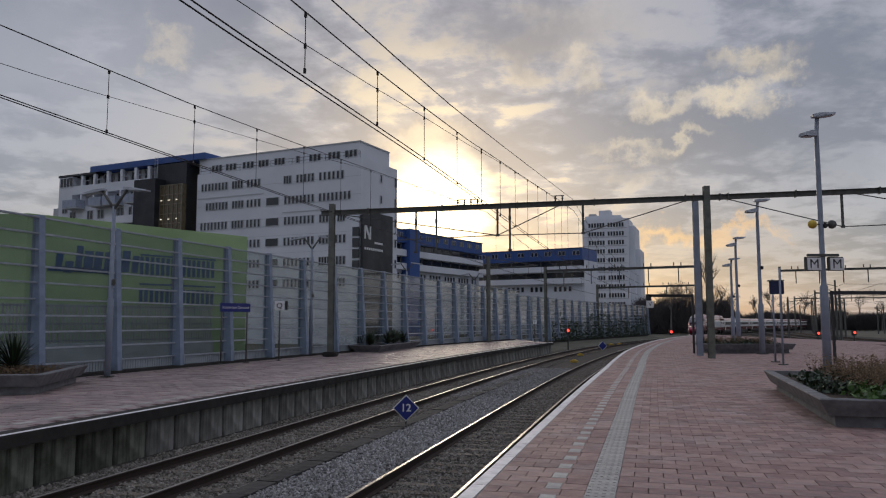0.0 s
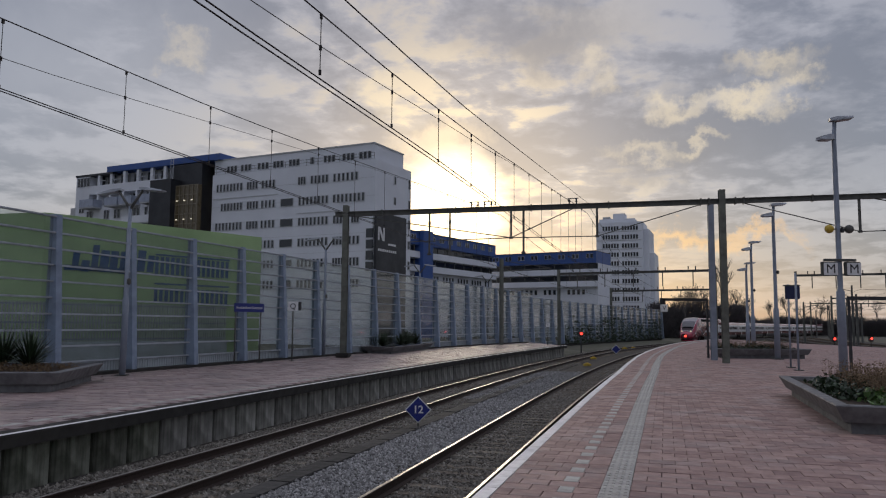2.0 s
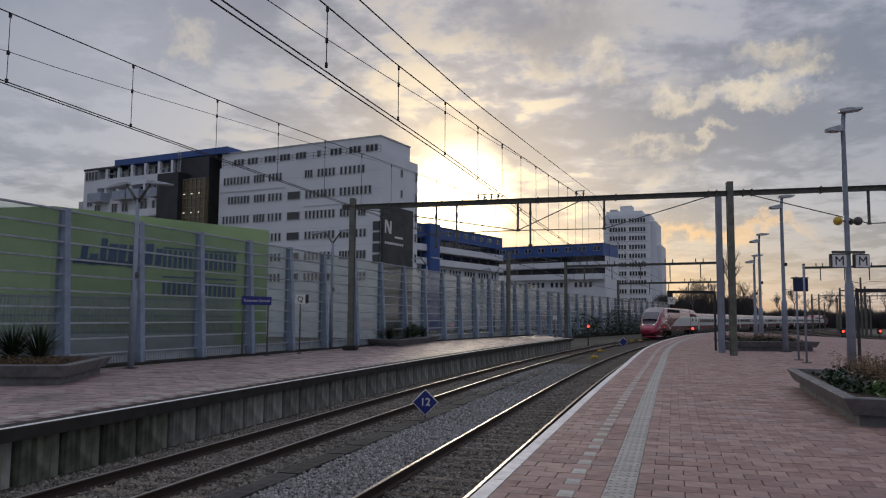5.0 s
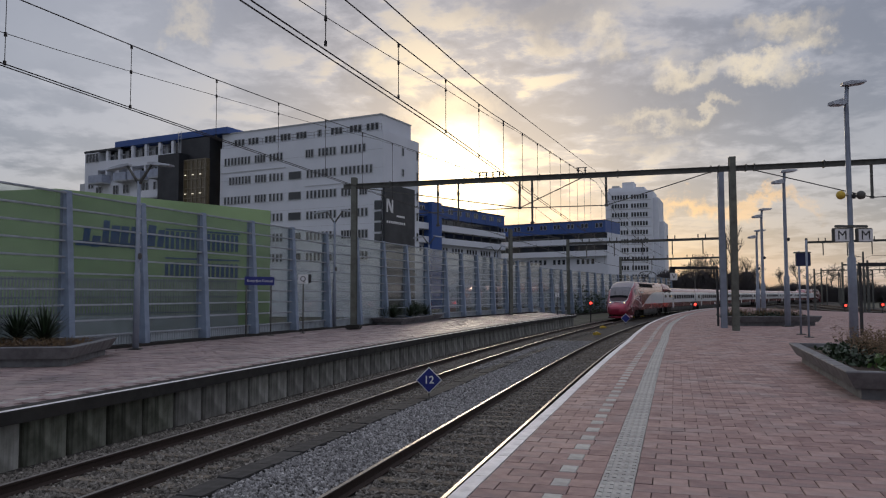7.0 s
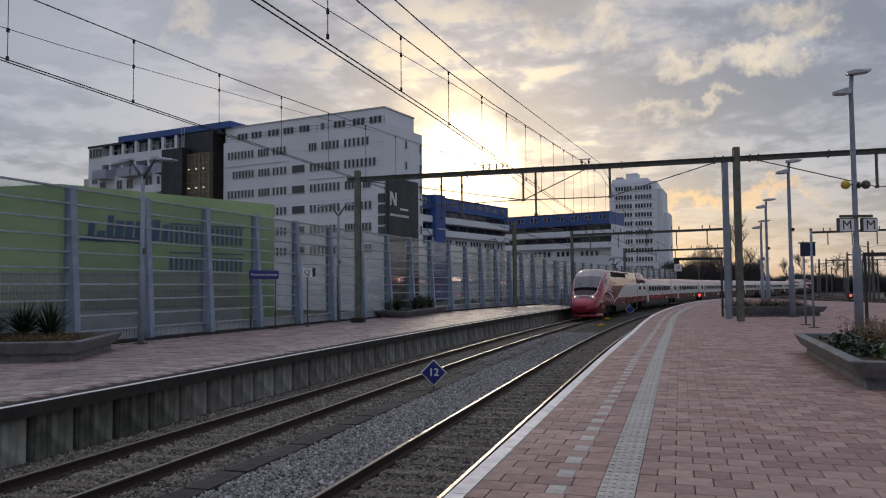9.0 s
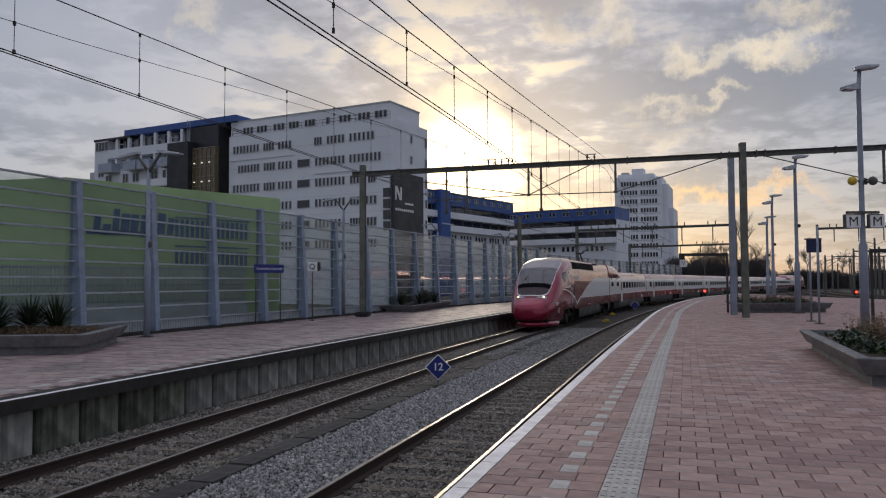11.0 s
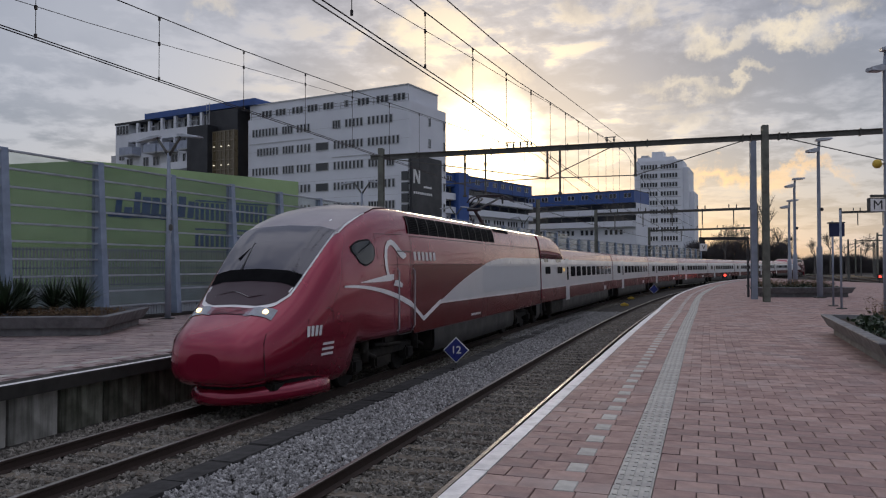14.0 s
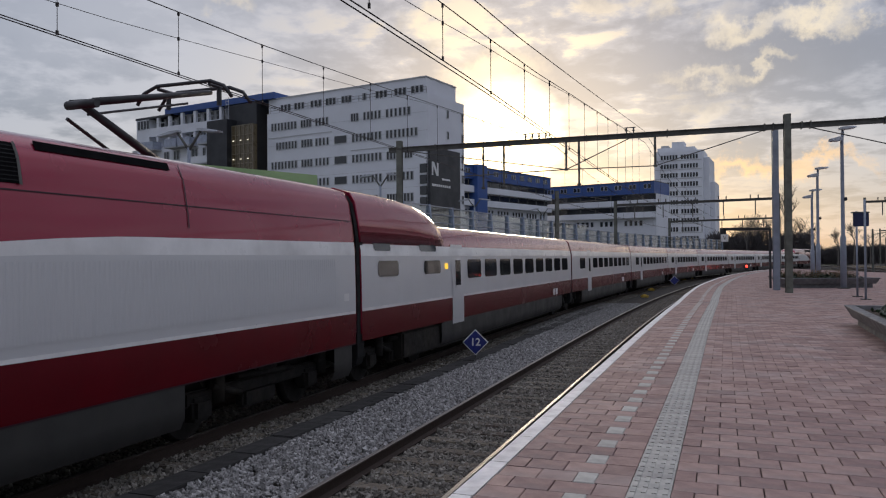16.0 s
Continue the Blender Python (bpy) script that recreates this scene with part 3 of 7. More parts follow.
def make_hotel():
    b = empty("hotel_building")
    tagged(b, "large white panelled building with rows of narrow dark windows", "building")
    C = Vector((-7.96, 105.0))
    u, v = Vector((-0.887, 0.462)).normalized(), Vector((0.462, 0.887)).normalized()
    block("wall", M["white_wall"], C, u, v, 30.1, 10.3, -1.3, 24.9, b)
    block("upper_wall", M["white_wall"], C + u * 0.5 + v * 0.4, u, v, 29.6, 8.3, 24.9, 27.2, b)
    block("roof_edge", M["window_frame"], C + u * 0.4 + v * 0.3, u, v, 29.8, 8.5, 27.2, 27.38, b, "thin pale roof edge")
    out = -v
    sill = lambda k: 22.1 - 3.05 * k
    run = lambda a0, a1, n: [a0 + 0.27 + (a1 - a0 - 0.54) * q / (n - 1) for q in range(n)]
    rows = {0: (run(2.8, 7.1, 6), run(7.9, 11.1, 5), run(11.9, 13.4, 3), run(17.6, 20.2, 4), run(20.9, 23.1, 4), run(23.9, 29.2, 8)),
            1: (run(1.65, 7.1, 8), run(7.85, 13.2, 8), run(17.5, 20.2, 4), run(20.7, 23.0, 4), run(23.8, 28.2, 7)),
            2: (run(2.5, 3.9, 3), run(5.3, 7.0, 3), run(7.8, 13.2, 8), run(17.5, 20.2, 4), run(20.7, 23.0, 4), run(23.8, 29.2, 8)),
            3: (run(2.4, 4.3, 3), run(5.3, 7.0, 3), run(7.8, 13.2, 8), run(17.5, 20.2, 4), run(20.7, 23.0, 4), run(23.8, 29.2, 8)),
            4: (run(2.4, 4.1, 3), run(5.0, 7.0, 4), run(7.8, 13.2, 8), run(17.5, 20.2, 4), run(20.7, 23.0, 4)),
            5: (run(2.4, 4.1, 3), run(7.8, 13.2, 8), run(17.5, 20.2, 4))}
    for k, groups in rows.items():
        for spans in groups:
            facade_windows(b, C, u, out, spans, [sill(k)], 0.40, 1.15)
        if k:
            facade_windows(b, C, u, out, [15.3], [sill(k)], 2.3, 1.15, mesh_name="cross_window")
    for a0, a1, n in ((0.95, 2.95, 3), (3.8, 5.8, 3), (7.1, 9.1, 3), (10.8, 11.5, 2), (13.5, 15.4, 3), (16.5, 18.4, 3), (19.3, 21.4, 3), (22.7, 24.7, 3), (25.5, 27.5, 3)):
        facade_windows(b, C + v * 0.4, u, out, run(a0, a1, n), [25.15], 0.5, 1.0)
    facade_windows(b, C, v, -u, [5.4], [sill(0), sill(1)], 0.5, 1.1)
    facade_windows(b, C, v, -u, [9.7], [sill(q) for q in range(5)], 0.5, 1.2)
    # string courses
    block("ledge", M["window_frame"], C + u * 5.9 - v * 0.06, u, v, 7.6, 0.2, 17.75, 17.9, b)
    block("ledge", M["window_frame"], C + u * 17 - v * 0.06, u, v, 12.8, 0.2, 20.9, 21.05, b)
    for q in range(10):
        bm = fresh()
        z = 24.9 - 2.6 * q
        p = (C + u * 15.05 - v * 0.008).to_3d()
        box(bm, (p.x, p.y, z), (30.0, 0.02, 0.035), rot=math.atan2(u.y, u.x))
        part("panel_joint", bm, M["window_frame"], b)
    for z in (25.35, 25.8):
        bm = fresh()
        tube(bm, [(C + u * 0.2).to_3d() + Vector((0, 0, z)), (C + u * 29.6).to_3d() + Vector((0, 0, z))], 0.03, 4)
        part("railing", bm, M["steel_dark"], b)
    for q in range(16):
        bm = fresh()
        tube(bm, [(C + u * (0.2 + q * 1.95)).to_3d() + Vector((0, 0, 24.9)), (C + u * (0.2 + q * 1.95)).to_3d() + Vector((0, 0, 25.8))], 0.03, 4)
        part("railing_post", bm, M["steel_dark"], b)
    # dark sign slab on the side face
    block("dark_slab", M["dark_wall"], C - u * 0.35, v, u, 8.4, 0.6, -1.3, 17.4, b, "anthracite cladding slab with white emblem")
    # a narrow glazed bay at the corner
    for q in range(4):
        p = (C + u * 0.75 - v * 0.05).to_3d()
        bm = fresh()
        box(bm, (p.x, p.y, 14.4 - 1.55 * q), (1.1, 0.16, 1.25), rot=math.atan2(u.y, u.x))
        part("bay_pane", bm, M["window"], b)
    return b


M["stair_bar"] = material("bronze glazing bar", (0.22, 0.19, 0.14), 0.5, scale=3, bump=0.03)


M["balcony_blue"] = material("blue-grey balcony panel", (0.36, 0.40, 0.50), 0.5, scale=2, bump=0.03)


def make_left_wing():
    b = empty("apartment_building")
    tagged(b, "white gallery apartment building with a blue roof storey and balconies", "building")
    u, v = Vector((-0.887, 0.462)).normalized(), Vector((0.462, 0.887)).normalized()
    O = Vector((-8.5, 105.0))
    at_u = lambda a: O + u * a
    block("stair_tower", M["dark_wall"], at_u(31.2) - v * 0.5, u, v, 6.2, 7, -1.3, 27.0, b, "anthracite stair tower")
    glz = block("stair_glazing", M["lit_window"], at_u(31.0) - v * 1.5, u, v, 4.6, 0.9, -1.3, 23.4, b, "glazed lit stairwell")
    for k in range(6):
        bm = fresh()
        p = at_u(31.0 + 0.92 * k) - v * 1.55
        box(bm, (p.x, p.y, 11), (0.14, 0.14, 24.6), rot=math.atan2(u.y, u.x))
        part("glazing_bar", bm, M["stair_bar"], glz)
    for k in range(16):
        bm = fresh()
        p = at_u(33.3) - v * 1.55
        box(bm, (p.x, p.y, 0.5 + 1.52 * k), (4.7, 0.14, 0.13), rot=math.atan2(u.y, u.x))
        part("glazing_bar", bm, M["stair_bar"], glz)
    bm = fresh()
    for z in (14.9, 17.9, 20.9):
        for a in (32.0, 33.6, 35.2):
            p = at_u(a) - v * 1.62
            box(bm, (p.x, p.y, z), (0.3, 0.1, 0.12), rot=math.atan2(u.y, u.x))
    part("stairwell_lamp", bm, M["bulb"], glz, "small lit stairwell lamp")
    block("dark_tower", M["dark_wall"], at_u(35.6) - v * 2.6, u, v, 4.6, 7, -1.3, 24.4, b, "anthracite tower")
    block("wall", M["white_wall"], at_u(39.5), u, v, 21.5, 14, -1.3, 21.6, b)
    block("recessed_wall", M["white_wall"], at_u(39.5) + v * 1.6, u, v, 18.2, 12, 21.6, 23.7, b)
    block("parapet", M["white_wall"], at_u(39.5), u, v, 18.2, 13.6, 23.7, 25.2, b, "white band below the top storey")
    block("recessed_wall", M["window_frame"], at_u(39.5) + v * 1.6, u, v, 18.2, 12, 25.2, 27.2, b)
    block("end_wall", M["white_wall"], at_u(57.7) - v * 0.02, u, v, 3.4, 13.6, 21.6, 26.9, b)
    block("roof_slab", M["dark_wall"], at_u(52.0) - v * 0.1, u, v, 9.3, 13.8, 26.95, 27.3, b, "thin dark roof edge")
    block("roof_storey", M["blue_wall"], at_u(28.0) - v * 0.05, u, v, 25.5, 13, 27.3, 28.3, b, "blue panelled roof band")
    for a in (39.6, 42.6, 45.8, 49.0, 52.2, 55.2):
        block("column", M["white_wall"], at_u(a), u, v, 0.55, 0.5, 25.2, 27.2, b)
        block("column", M["white_wall"], at_u(a + 0.2), u, v, 0.4, 1.6, 21.6, 23.7, b)
    for a in (40.6, 44.0, 50.2, 53.6):
        block("terrace_rail", M["steel_pale"], at_u(a), u, v, 2.2, 0.08, 25.9, 26.0, b)
    for a, n in ((40.2, 3.2), (45.2, 3.0), (48.6, 3.0), (54.4, 3.4)):
        block("balcony", M["window_frame"], at_u(a) - v * 1.8, u, v, n, 1.8, 21.0, 21.2, b, "projecting pale balcony")
        block("balcony_front", M["balcony_blue"], at_u(a) - v * 1.85, u, v, n, 0.10, 21.2, 22.5, b, "blue-grey balcony front")
        block("balcony_side", M["balcony_blue"], at_u(a) - v * 1.75, u, v, 0.10, 1.7, 21.2, 22.5, b)
        block("balcony_side", M["balcony_blue"], at_u(a + n - 0.1) - v * 1.75, u, v, 0.10, 1.7, 21.2, 22.5, b)
    block("balcony", M["window_frame"], at_u(61.0), u, v, 1.3, 3.0, 20.2, 21.6, b, "projecting pale balcony")
    for z, a, n in ((18.3, 39.6, 8.4), (14.6, 39.6, 12.0), (11.2, 39.6, 17.0)):
        block("parapet", M["white_wall"], at_u(a) - v * 1.2, u, v, n, 0.16, z - 0.5, z + 0.9, b, "white gallery parapet")
        block("gallery_floor", M["window_frame"], at_u(a) - v * 1.2, u, v, n, 1.3, z - 0.5, z - 0.3, b)
        # no real recess: a dark sheet on the wall paints the gallery's shade
        block("gallery_opening", M["window"], at_u(a + 0.3) - v * 0.05, u, v, n - 0.6, 0.1, z - 2.2, z - 0.6, b, "dark sheet standing in for the shade of an open gallery")
    facade_windows(b, at_u(39.5), u, -v, [2.4, 3.2, 4.2, 6.0, 6.8, 7.5, 10.6, 11.4, 13.2, 13.9, 17.4, 18.2], [19.2], 0.55, 1.5)
    facade_windows(b, at_u(39.5), u, -v, [13.2, 13.9, 17.4, 18.2, 19.6], [16.2, 13.0, 9.8], 0.55, 1.4)
    facade_windows(b, at_u(39.5), u, -v, [19.5, 20.2], [20.6, 17.4], 0.55, 1.4)
    facade_windows(b, at_u(39.5) + v * 1.6, u, -v, [1.6, 2.6, 4.6, 5.6, 7.8, 8.8, 10.8, 11.8, 13.8, 14.8, 16.8], [21.75], 0.8, 1.8)
    facade_windows(b, at_u(39.5) + v * 1.6, u, -v, [1.2, 2.4, 4.2, 5.4, 7.4, 8.6, 10.6, 11.8, 13.8, 15.0, 16.6], [25.4], 1.0, 1.6)
    facade_windows(b, at_u(57.7) - v * 0.02, u, -v, [0.25, 1.05, 1.85, 2.65], [25.2], 0.7, 1.5)
    bm = fresh()
    for a in (34, 40, 44.5, 49):
        p = at_u(a) + v * 4
        box(bm, (p.x, p.y, 28.5), (1.4, 1.0, 0.6), bevel=0.08)
    part("roof_vent", bm, M["window_frame"], b)
    bm = fresh()
    for dx in (0, 0.6):
        p = at_u(37.0 + dx) - v * 0.9
        tube(bm, [(p.x, p.y, 20), (p.x, p.y, 28.3)], 0.05, 6)
    for k in range(14):
        p, q = at_u(37.0) - v * 0.9, at_u(37.6) - v * 0.9
        tube(bm, [(p.x, p.y, 20.5 + 0.55 * k), (q.x, q.y, 20.5 + 0.55 * k)], 0.04, 4)
    part("ladder", bm, M["steel_pale"], b)
    return b


def gallery_block(label, p0, p1, top, blue, floors, tower=None):
    """A long gallery block: a blue top storey over white parapets and dark sheets for gallery shade."""
    b = empty("gallery_building")
    tagged(b, label, "building")
    p0, p1 = Vector(p0), Vector(p1)
    u = (p1 - p0).normalized()
    v = Vector((-u.y, u.x))
    ln = (p1 - p0).length
    z = top - blue
    block("wall", M["white_wall"], p0 + v * 1.4, u, v, ln, 11, -1.3, z, b)
    block("roof_storey", M["blue_wall"], p0 + v * 0.3, u, v, ln, 11, z, top, b, "blue panelled top storey")
    block("roof_edge", M["dark_wall"], p0 + v * 0.15, u, v, ln, 11.2, top, top + 0.18, b)
    k = 1.2
    while k < ln - 1.6:
        for dk in (0.0, 1.05):
            facade_windows(b, p0 + v * 0.3, u, -v, [k + dk], [z + blue * 0.42], 0.75, 1.1)
        k += 3.9
    for i in range(floors):
        zf = z - 3.1 * i
        # the gallery's shade is a flat dark sheet just before the wall
        block("gallery_opening", M["window"], p0 + v * 1.34, u, v, ln, 0.1, zf - 1.5, zf - 0.1, b, "dark sheet standing in for the shade of an open gallery")
        block("gallery_parapet", M["white_wall"], p0, u, v, ln, 0.14, zf - 3.0, zf - 1.55, b, "white gallery parapet")
        block("gallery_floor", M["window_frame"], p0, u, v, ln, 1.4, zf - 3.1, zf - 2.95, b)
        k = 2.0
        while k < ln:
            bm = fresh()
            q = p0 + u * k + v * 0.25
            box(bm, (q.x, q.y, zf - 0.8), (0.16, 0.16, 1.6), rot=math.atan2(u.y, u.x))
            part("column", bm, M["steel_dark"], b)
            k += 4.3
    zf = z - 3.1 * floors
    facade_windows(b, p0 + v * 1.4, u, -v, [1.2 + 1.35 * q for q in range(int((ln - 2) / 1.35)) if q % 5], [zf - 1.9], 0.75, 1.3)
    if tower:
        block("stair_tower", M["blue_wall"], p0 + u * tower[0] - v * 0.9, u, v, tower[1], 6, -1.3, top + 0.4, b, "blue stair tower")
    return b


def make_far_buildings():
    gallery_block("long white gallery building with a blue top storey and stair tower", (-4.83, 170.0), (17.5, 203.0), 22.8, 2.9, 2, (4.0, 4.0))
    gallery_block("long white gallery building with a blue top storey beside the tower", (16.2, 210.0), (42.2, 193.5), 20.9, 3.0, 2)
    t = empty("tower_block")
    tagged(t, "white residential tower with dense rows of windows", "building")
    C = Vector((51.9, 237.0))
    u, v = Vector((0.93, -0.37)).normalized(), Vector((0.37, 0.93)).normalized()
    block("wall", M["white_wall"], C, u, v, 14.3, 13, -1.3, 34.0, t)
    block("roof_storey", M["white_wall"], C + u * 0.8 + v * 1.0, u, v, 11.0, 9, 34.0, 35.2, t)
    block("roof_house", M["white_wall"], C + u * 5.0 + v * 2, u, v, 3.6, 5, 35.2, 37.0, t)
    block("roof_house", M["window_frame"], C + u * 1.8 + v * 2, u, v, 2.2, 4, 35.2, 36.0, t)
    block("side_wing", M["white_wall"], C + u * 14.3 + v * 1.6, u, v, 1.6, 16, -1.3, 31.8, t)
    block("side_wing", M["white_wall"], C + u * 15.9 + v * 4.0, u, v, 1.4, 13, -1.3, 24.5, t)
    block("corner_glazing", M["window"], C - u * 0.05 + v * 0.4, u, v, 0.3, 2.4, -1.3, 33.0, t, "dark glazed corner strip")
    rows = [31.4 - 2.75 * q for q in range(11)]
    facade_windows(t, C, u, -v, [2.3 + 0.86 * q for q in range(6)] + [8.2 + 0.86 * q for q in range(6)], rows, 0.62, 1.35)
    facade_windows(t, C + u * 14.3 + v * 1.6, v, u, [2.0, 5.0, 8.0, 11.0], rows[1:], 0.9, 1.3)
    for z in rows:
        bm = fresh()
        p = (C + u * 7.0 - v * 0.06).to_3d()
        box(bm, (p.x, p.y, z - 0.35), (13.8, 0.08, 0.16), rot=math.atan2(u.y, u.x))
        part("sill_band", bm, M["window_frame"], t)


make_hotel()
make_left_wing()
make_far_buildings()


def make_green_wall():
    b = empty("green_building")
    tagged(b, "low green-painted building with blue wall lettering behind the barrier", "building")
    # runs beside the barrier, a few metres behind it
    pts = [Vector((-16.64, 32.70, 0)), Vector((-9.30, 41.50, 0))]
    d = (pts[1] - pts[0]).normalized()
    n = Vector((-d.y, d.x, 0))
    bm = fresh()
    q = [pts[0], pts[1], pts[1] + n * 6, pts[0] + n * 6 - d * 3]
    loft(bm, [[(p.x, p.y, -0.6) for p in q], [(p.x, p.y, 6.46) for p in q]])
    bmesh.ops.recalc_face_normals(bm, faces=bm.faces)
    part("wall", bm, M["green_wall"], b)
    # a bar fence on a low wall in the lane between
    f = empty("bar_fence")
    tagged(f, "grey bar fence on a low pale wall behind the barrier", "fence")
    q0, q1 = pts[0] - n * 1.6 - d * 9.0, pts[1] - n * 1.6 - d * 3.2
    turn = math.atan2(d.y, d.x)
    ln = (q1 - q0).length
    c = (q0 + q1) / 2
    bm = fresh()
    box(bm, (c.x, c.y, 0.2), (ln, 0.2, 1.5), rot=turn, bevel=0.02)
    part("low_wall", bm, M["lower_panel"], f, "pale low wall")
    for z in (1.05, 1.75, 2.5):
        bm = fresh()
        box(bm, (c.x, c.y, z), (ln, 0.05, 0.06), rot=turn)
        part("rail", bm, M["steel_grey"], f)
    bm = fresh()
    k = 0.0
    while k < ln:
        p = q0 + d * k
        box(bm, (p.x, p.y, 1.75), (0.07, 0.03, 1.7), rot=turn)
        k += 0.13
    tagged(part("bar", bm, M["steel_pale"], f), kind="stuff")


make_green_wall()


# ---- gantries and overhead line ----
def bolt_beam(bm, a, b, w, h):
    """A straight box beam from a to b."""
    a, b = Vector(a), Vector(b)
    d = b - a
    m = Matrix.Translation((a + b) / 2) @ d.to_track_quat("Y", "Z").to_matrix().to_4x4()
    bmesh.ops.create_cube(bm, size=1.0, matrix=m @ Matrix.Diagonal((w, d.length, h, 1)))


def i_beam(bm, a, b, w, h, t=0.03):
    a, b = Vector(a), Vector(b)
    d = b - a
    m = d.to_track_quat("Y", "Z").to_matrix()
    x, z = w / 2, h / 2
    prof = [(-x, -z), (x, -z), (x, -z + t), (t / 2, -z + t), (t / 2, z - t), (x, z - t), (x, z), (-x, z), (-x, z - t), (-t / 2, z - t), (-t / 2, -z + t), (-x, -z + t)]
    loft(bm, [[e + m @ Vector((p, 0, q)) for p, q in prof] for e in (a, b)])
    bmesh.ops.recalc_face_normals(bm, faces=bm.faces)


def h_mast(bm, x, y, z0, z1, w, turn):
    """An upright with an H-shaped section."""
    a, t = w / 2, 0.02
    prof = [(-a, -a), (a, -a), (a, -a + 2 * t), (t, -a + 2 * t), (t, a - 2 * t), (a, a - 2 * t), (a, a), (-a, a), (-a, a - 2 * t), (-t, a - 2 * t), (-t, -a + 2 * t), (-a, -a + 2 * t)]
    m = Matrix.Translation((x, y, 0)) @ Matrix.Rotation(turn, 4, "Z")
    loft(bm, [[m @ Vector((p, q, z)) for p, q in prof] for z in (z0, z1)])


GA, GB = Vector((-4.66, 41.0, 7.72)), Vector((14.75, 38.0, 8.16))
GD = (GB - GA).normalized()
G_TURN = math.atan2(GD.y, GD.x)


def g_at(a, dz=0.0):
    p = GA + GD * a
    return Vector((p.x, p.y, p.z + dz))


def make_gantry():
    g = empty("catenary_gantry")
    tagged(g, "dark steel catenary gantry spanning the tracks with hanging posts", "gantry")
    bm = fresh()
    h_mast(bm, GA.x, GA.y, 0, 8.2, 0.30, G_TURN)
    part("mast", bm, M["steel_green"], g, "green-grey weathered steel mast")
    bm = fresh()
    box(bm, (GA.x, GA.y, 0.12), (0.75, 0.75, 0.24), rot=G_TURN, bevel=0.06)
    part("footing", bm, M["coping"], g)
    bm = fresh()
    h_mast(bm, 15.35, 41.2, 0, 8.75, 0.30, G_TURN)
    part("mast", bm, M["steel_grey"], g, "grey steel mast")
    bm = fresh()
    h_mast(bm, GB.x, GB.y, 0, 8.75, 0.31, G_TURN)
    part("mast", bm, M["steel_green"], g, "green-grey weathered steel mast")
    bm = fresh()
    i_beam(bm, g_at(-0.6), g_at(44), 0.24, 0.26)
    beam = part("beam", bm, M["steel_dark"], g)
    for a in (2, 6, 10, 14, 18.6, 19.0, 20.3, 20.7, 24, 28, 32, 36):
        bm = fresh()
        box(bm, g_at(a, 0.0), (0.06, 0.30, 0.36), rot=G_TURN, bevel=0.01)
        part("clamp", bm, M["steel_dark"], beam)
    L = 19.6
    # hanging posts, their tie rods and diagonals
    hang = ((4.6, 2.3), (5.7, 2.3), (8.95, 1.55), (9.6, 2.35), (13.4, 1.6), (26.2, 1.75))
    for a, d in hang:
        bm = fresh()
        bolt_beam(bm, g_at(a, -0.1), g_at(a, -d), 0.10, 0.10)
        box(bm, g_at(a, -d), (0.22, 0.14, 0.12), rot=G_TURN, bevel=0.03)
        tube(bm, [g_at(a, -0.55), g_at(a, -0.75)], 0.07, 8)
        part("hanging_post", bm, M["steel_dark"], g)
    for p, q in (((0.4, -0.1), (8.95, -1.55)), ((8.95, -1.55), (12.2, -0.1)), ((8.95, -1.55), (13.4, -1.6)), ((13.4, -1.6), (18.7, -0.1)), ((3.5, -1.62), (8.95, -1.55)), ((20.6, -0.1), (26.2, -1.75)), ((26.2, -1.75), (34, -1.7)), ((26.8, -0.1), (34, -1.7))):
        bm = fresh()
        tube(bm, [g_at(*p), g_at(*q)], 0.028, 6)
        part("tie_rod", bm, M["steel_dark"], g)
    # insulators on top
    for a in (6.85, 7.2, 7.55, 7.9, 12.0, 12.35):
        bm = fresh()
        tube(bm, [g_at(a, 0.13), g_at(a, 0.22), g_at(a, 0.24), g_at(a, 0.30), g_at(a, 0.32), g_at(a, 0.42)], [0.03, 0.03, 0.06, 0.06, 0.03, 0.05], 8)
        part("insulator", bm, M["steel_dark"], g)
    for a, b in ((6.85, 7.2), (7.55, 7.9), (12.0, 12.35)):
        bm = fresh()
        tube(bm, [g_at(a - 0.1, 0.42), g_at(b + 0.1, 0.42)], 0.025, 6)
        part("busbar", bm, M["steel_dark"], g)


make_gantry()


GP0, GP1 = Vector((14.83, 88.00, -0.01)), Vector((30.10, 80.00, 0.01))
GQ0, GQ1 = Vector((26.61, 112.00, -0.57)), Vector((39.14, 104.00, -0.53))
for g_end in (GP0, GP1, GQ0, GQ1):
    g_end.z = -0.8


def simple_gantry(p, q, z, extra, label, hang=4):
    g = empty("catenary_gantry")
    tagged(g, label, "gantry")
    p, q = Vector(p), Vector(q)
    d = (q - p).normalized()
    turn = math.atan2(d.y, d.x)
    for m in [p] + extra + [q]:
        bm = fresh()
        h_mast(bm, m[0], m[1], m[2], z + 0.5, 0.3, turn)
        part("mast", bm, M["steel_green"], g)
    bm = fresh()
    i_beam(bm, (p.x, p.y, z), (q.x, q.y, z), 0.22, 0.26)
    part("beam", bm, M["steel_dark"], g)
    n = (q - p).length
    for k in range(hang):
        a = (k + 0.7) * n / (hang + 0.4)
        c = p + d * a
        bm = fresh()
        bolt_beam(bm, (c.x, c.y, z), (c.x, c.y, z - 1.6), 0.09, 0.09)
        tube(bm, [(c.x - 0.5, c.y, z + 0.5), (c.x - 0.5, c.y, z + 0.15)], 0.06, 6)
        tube(bm, [(c.x + 0.3, c.y, z + 0.5), (c.x + 0.3, c.y, z + 0.15)], 0.06, 6)
        part("hanging_post", bm, M["steel_dark"], g)


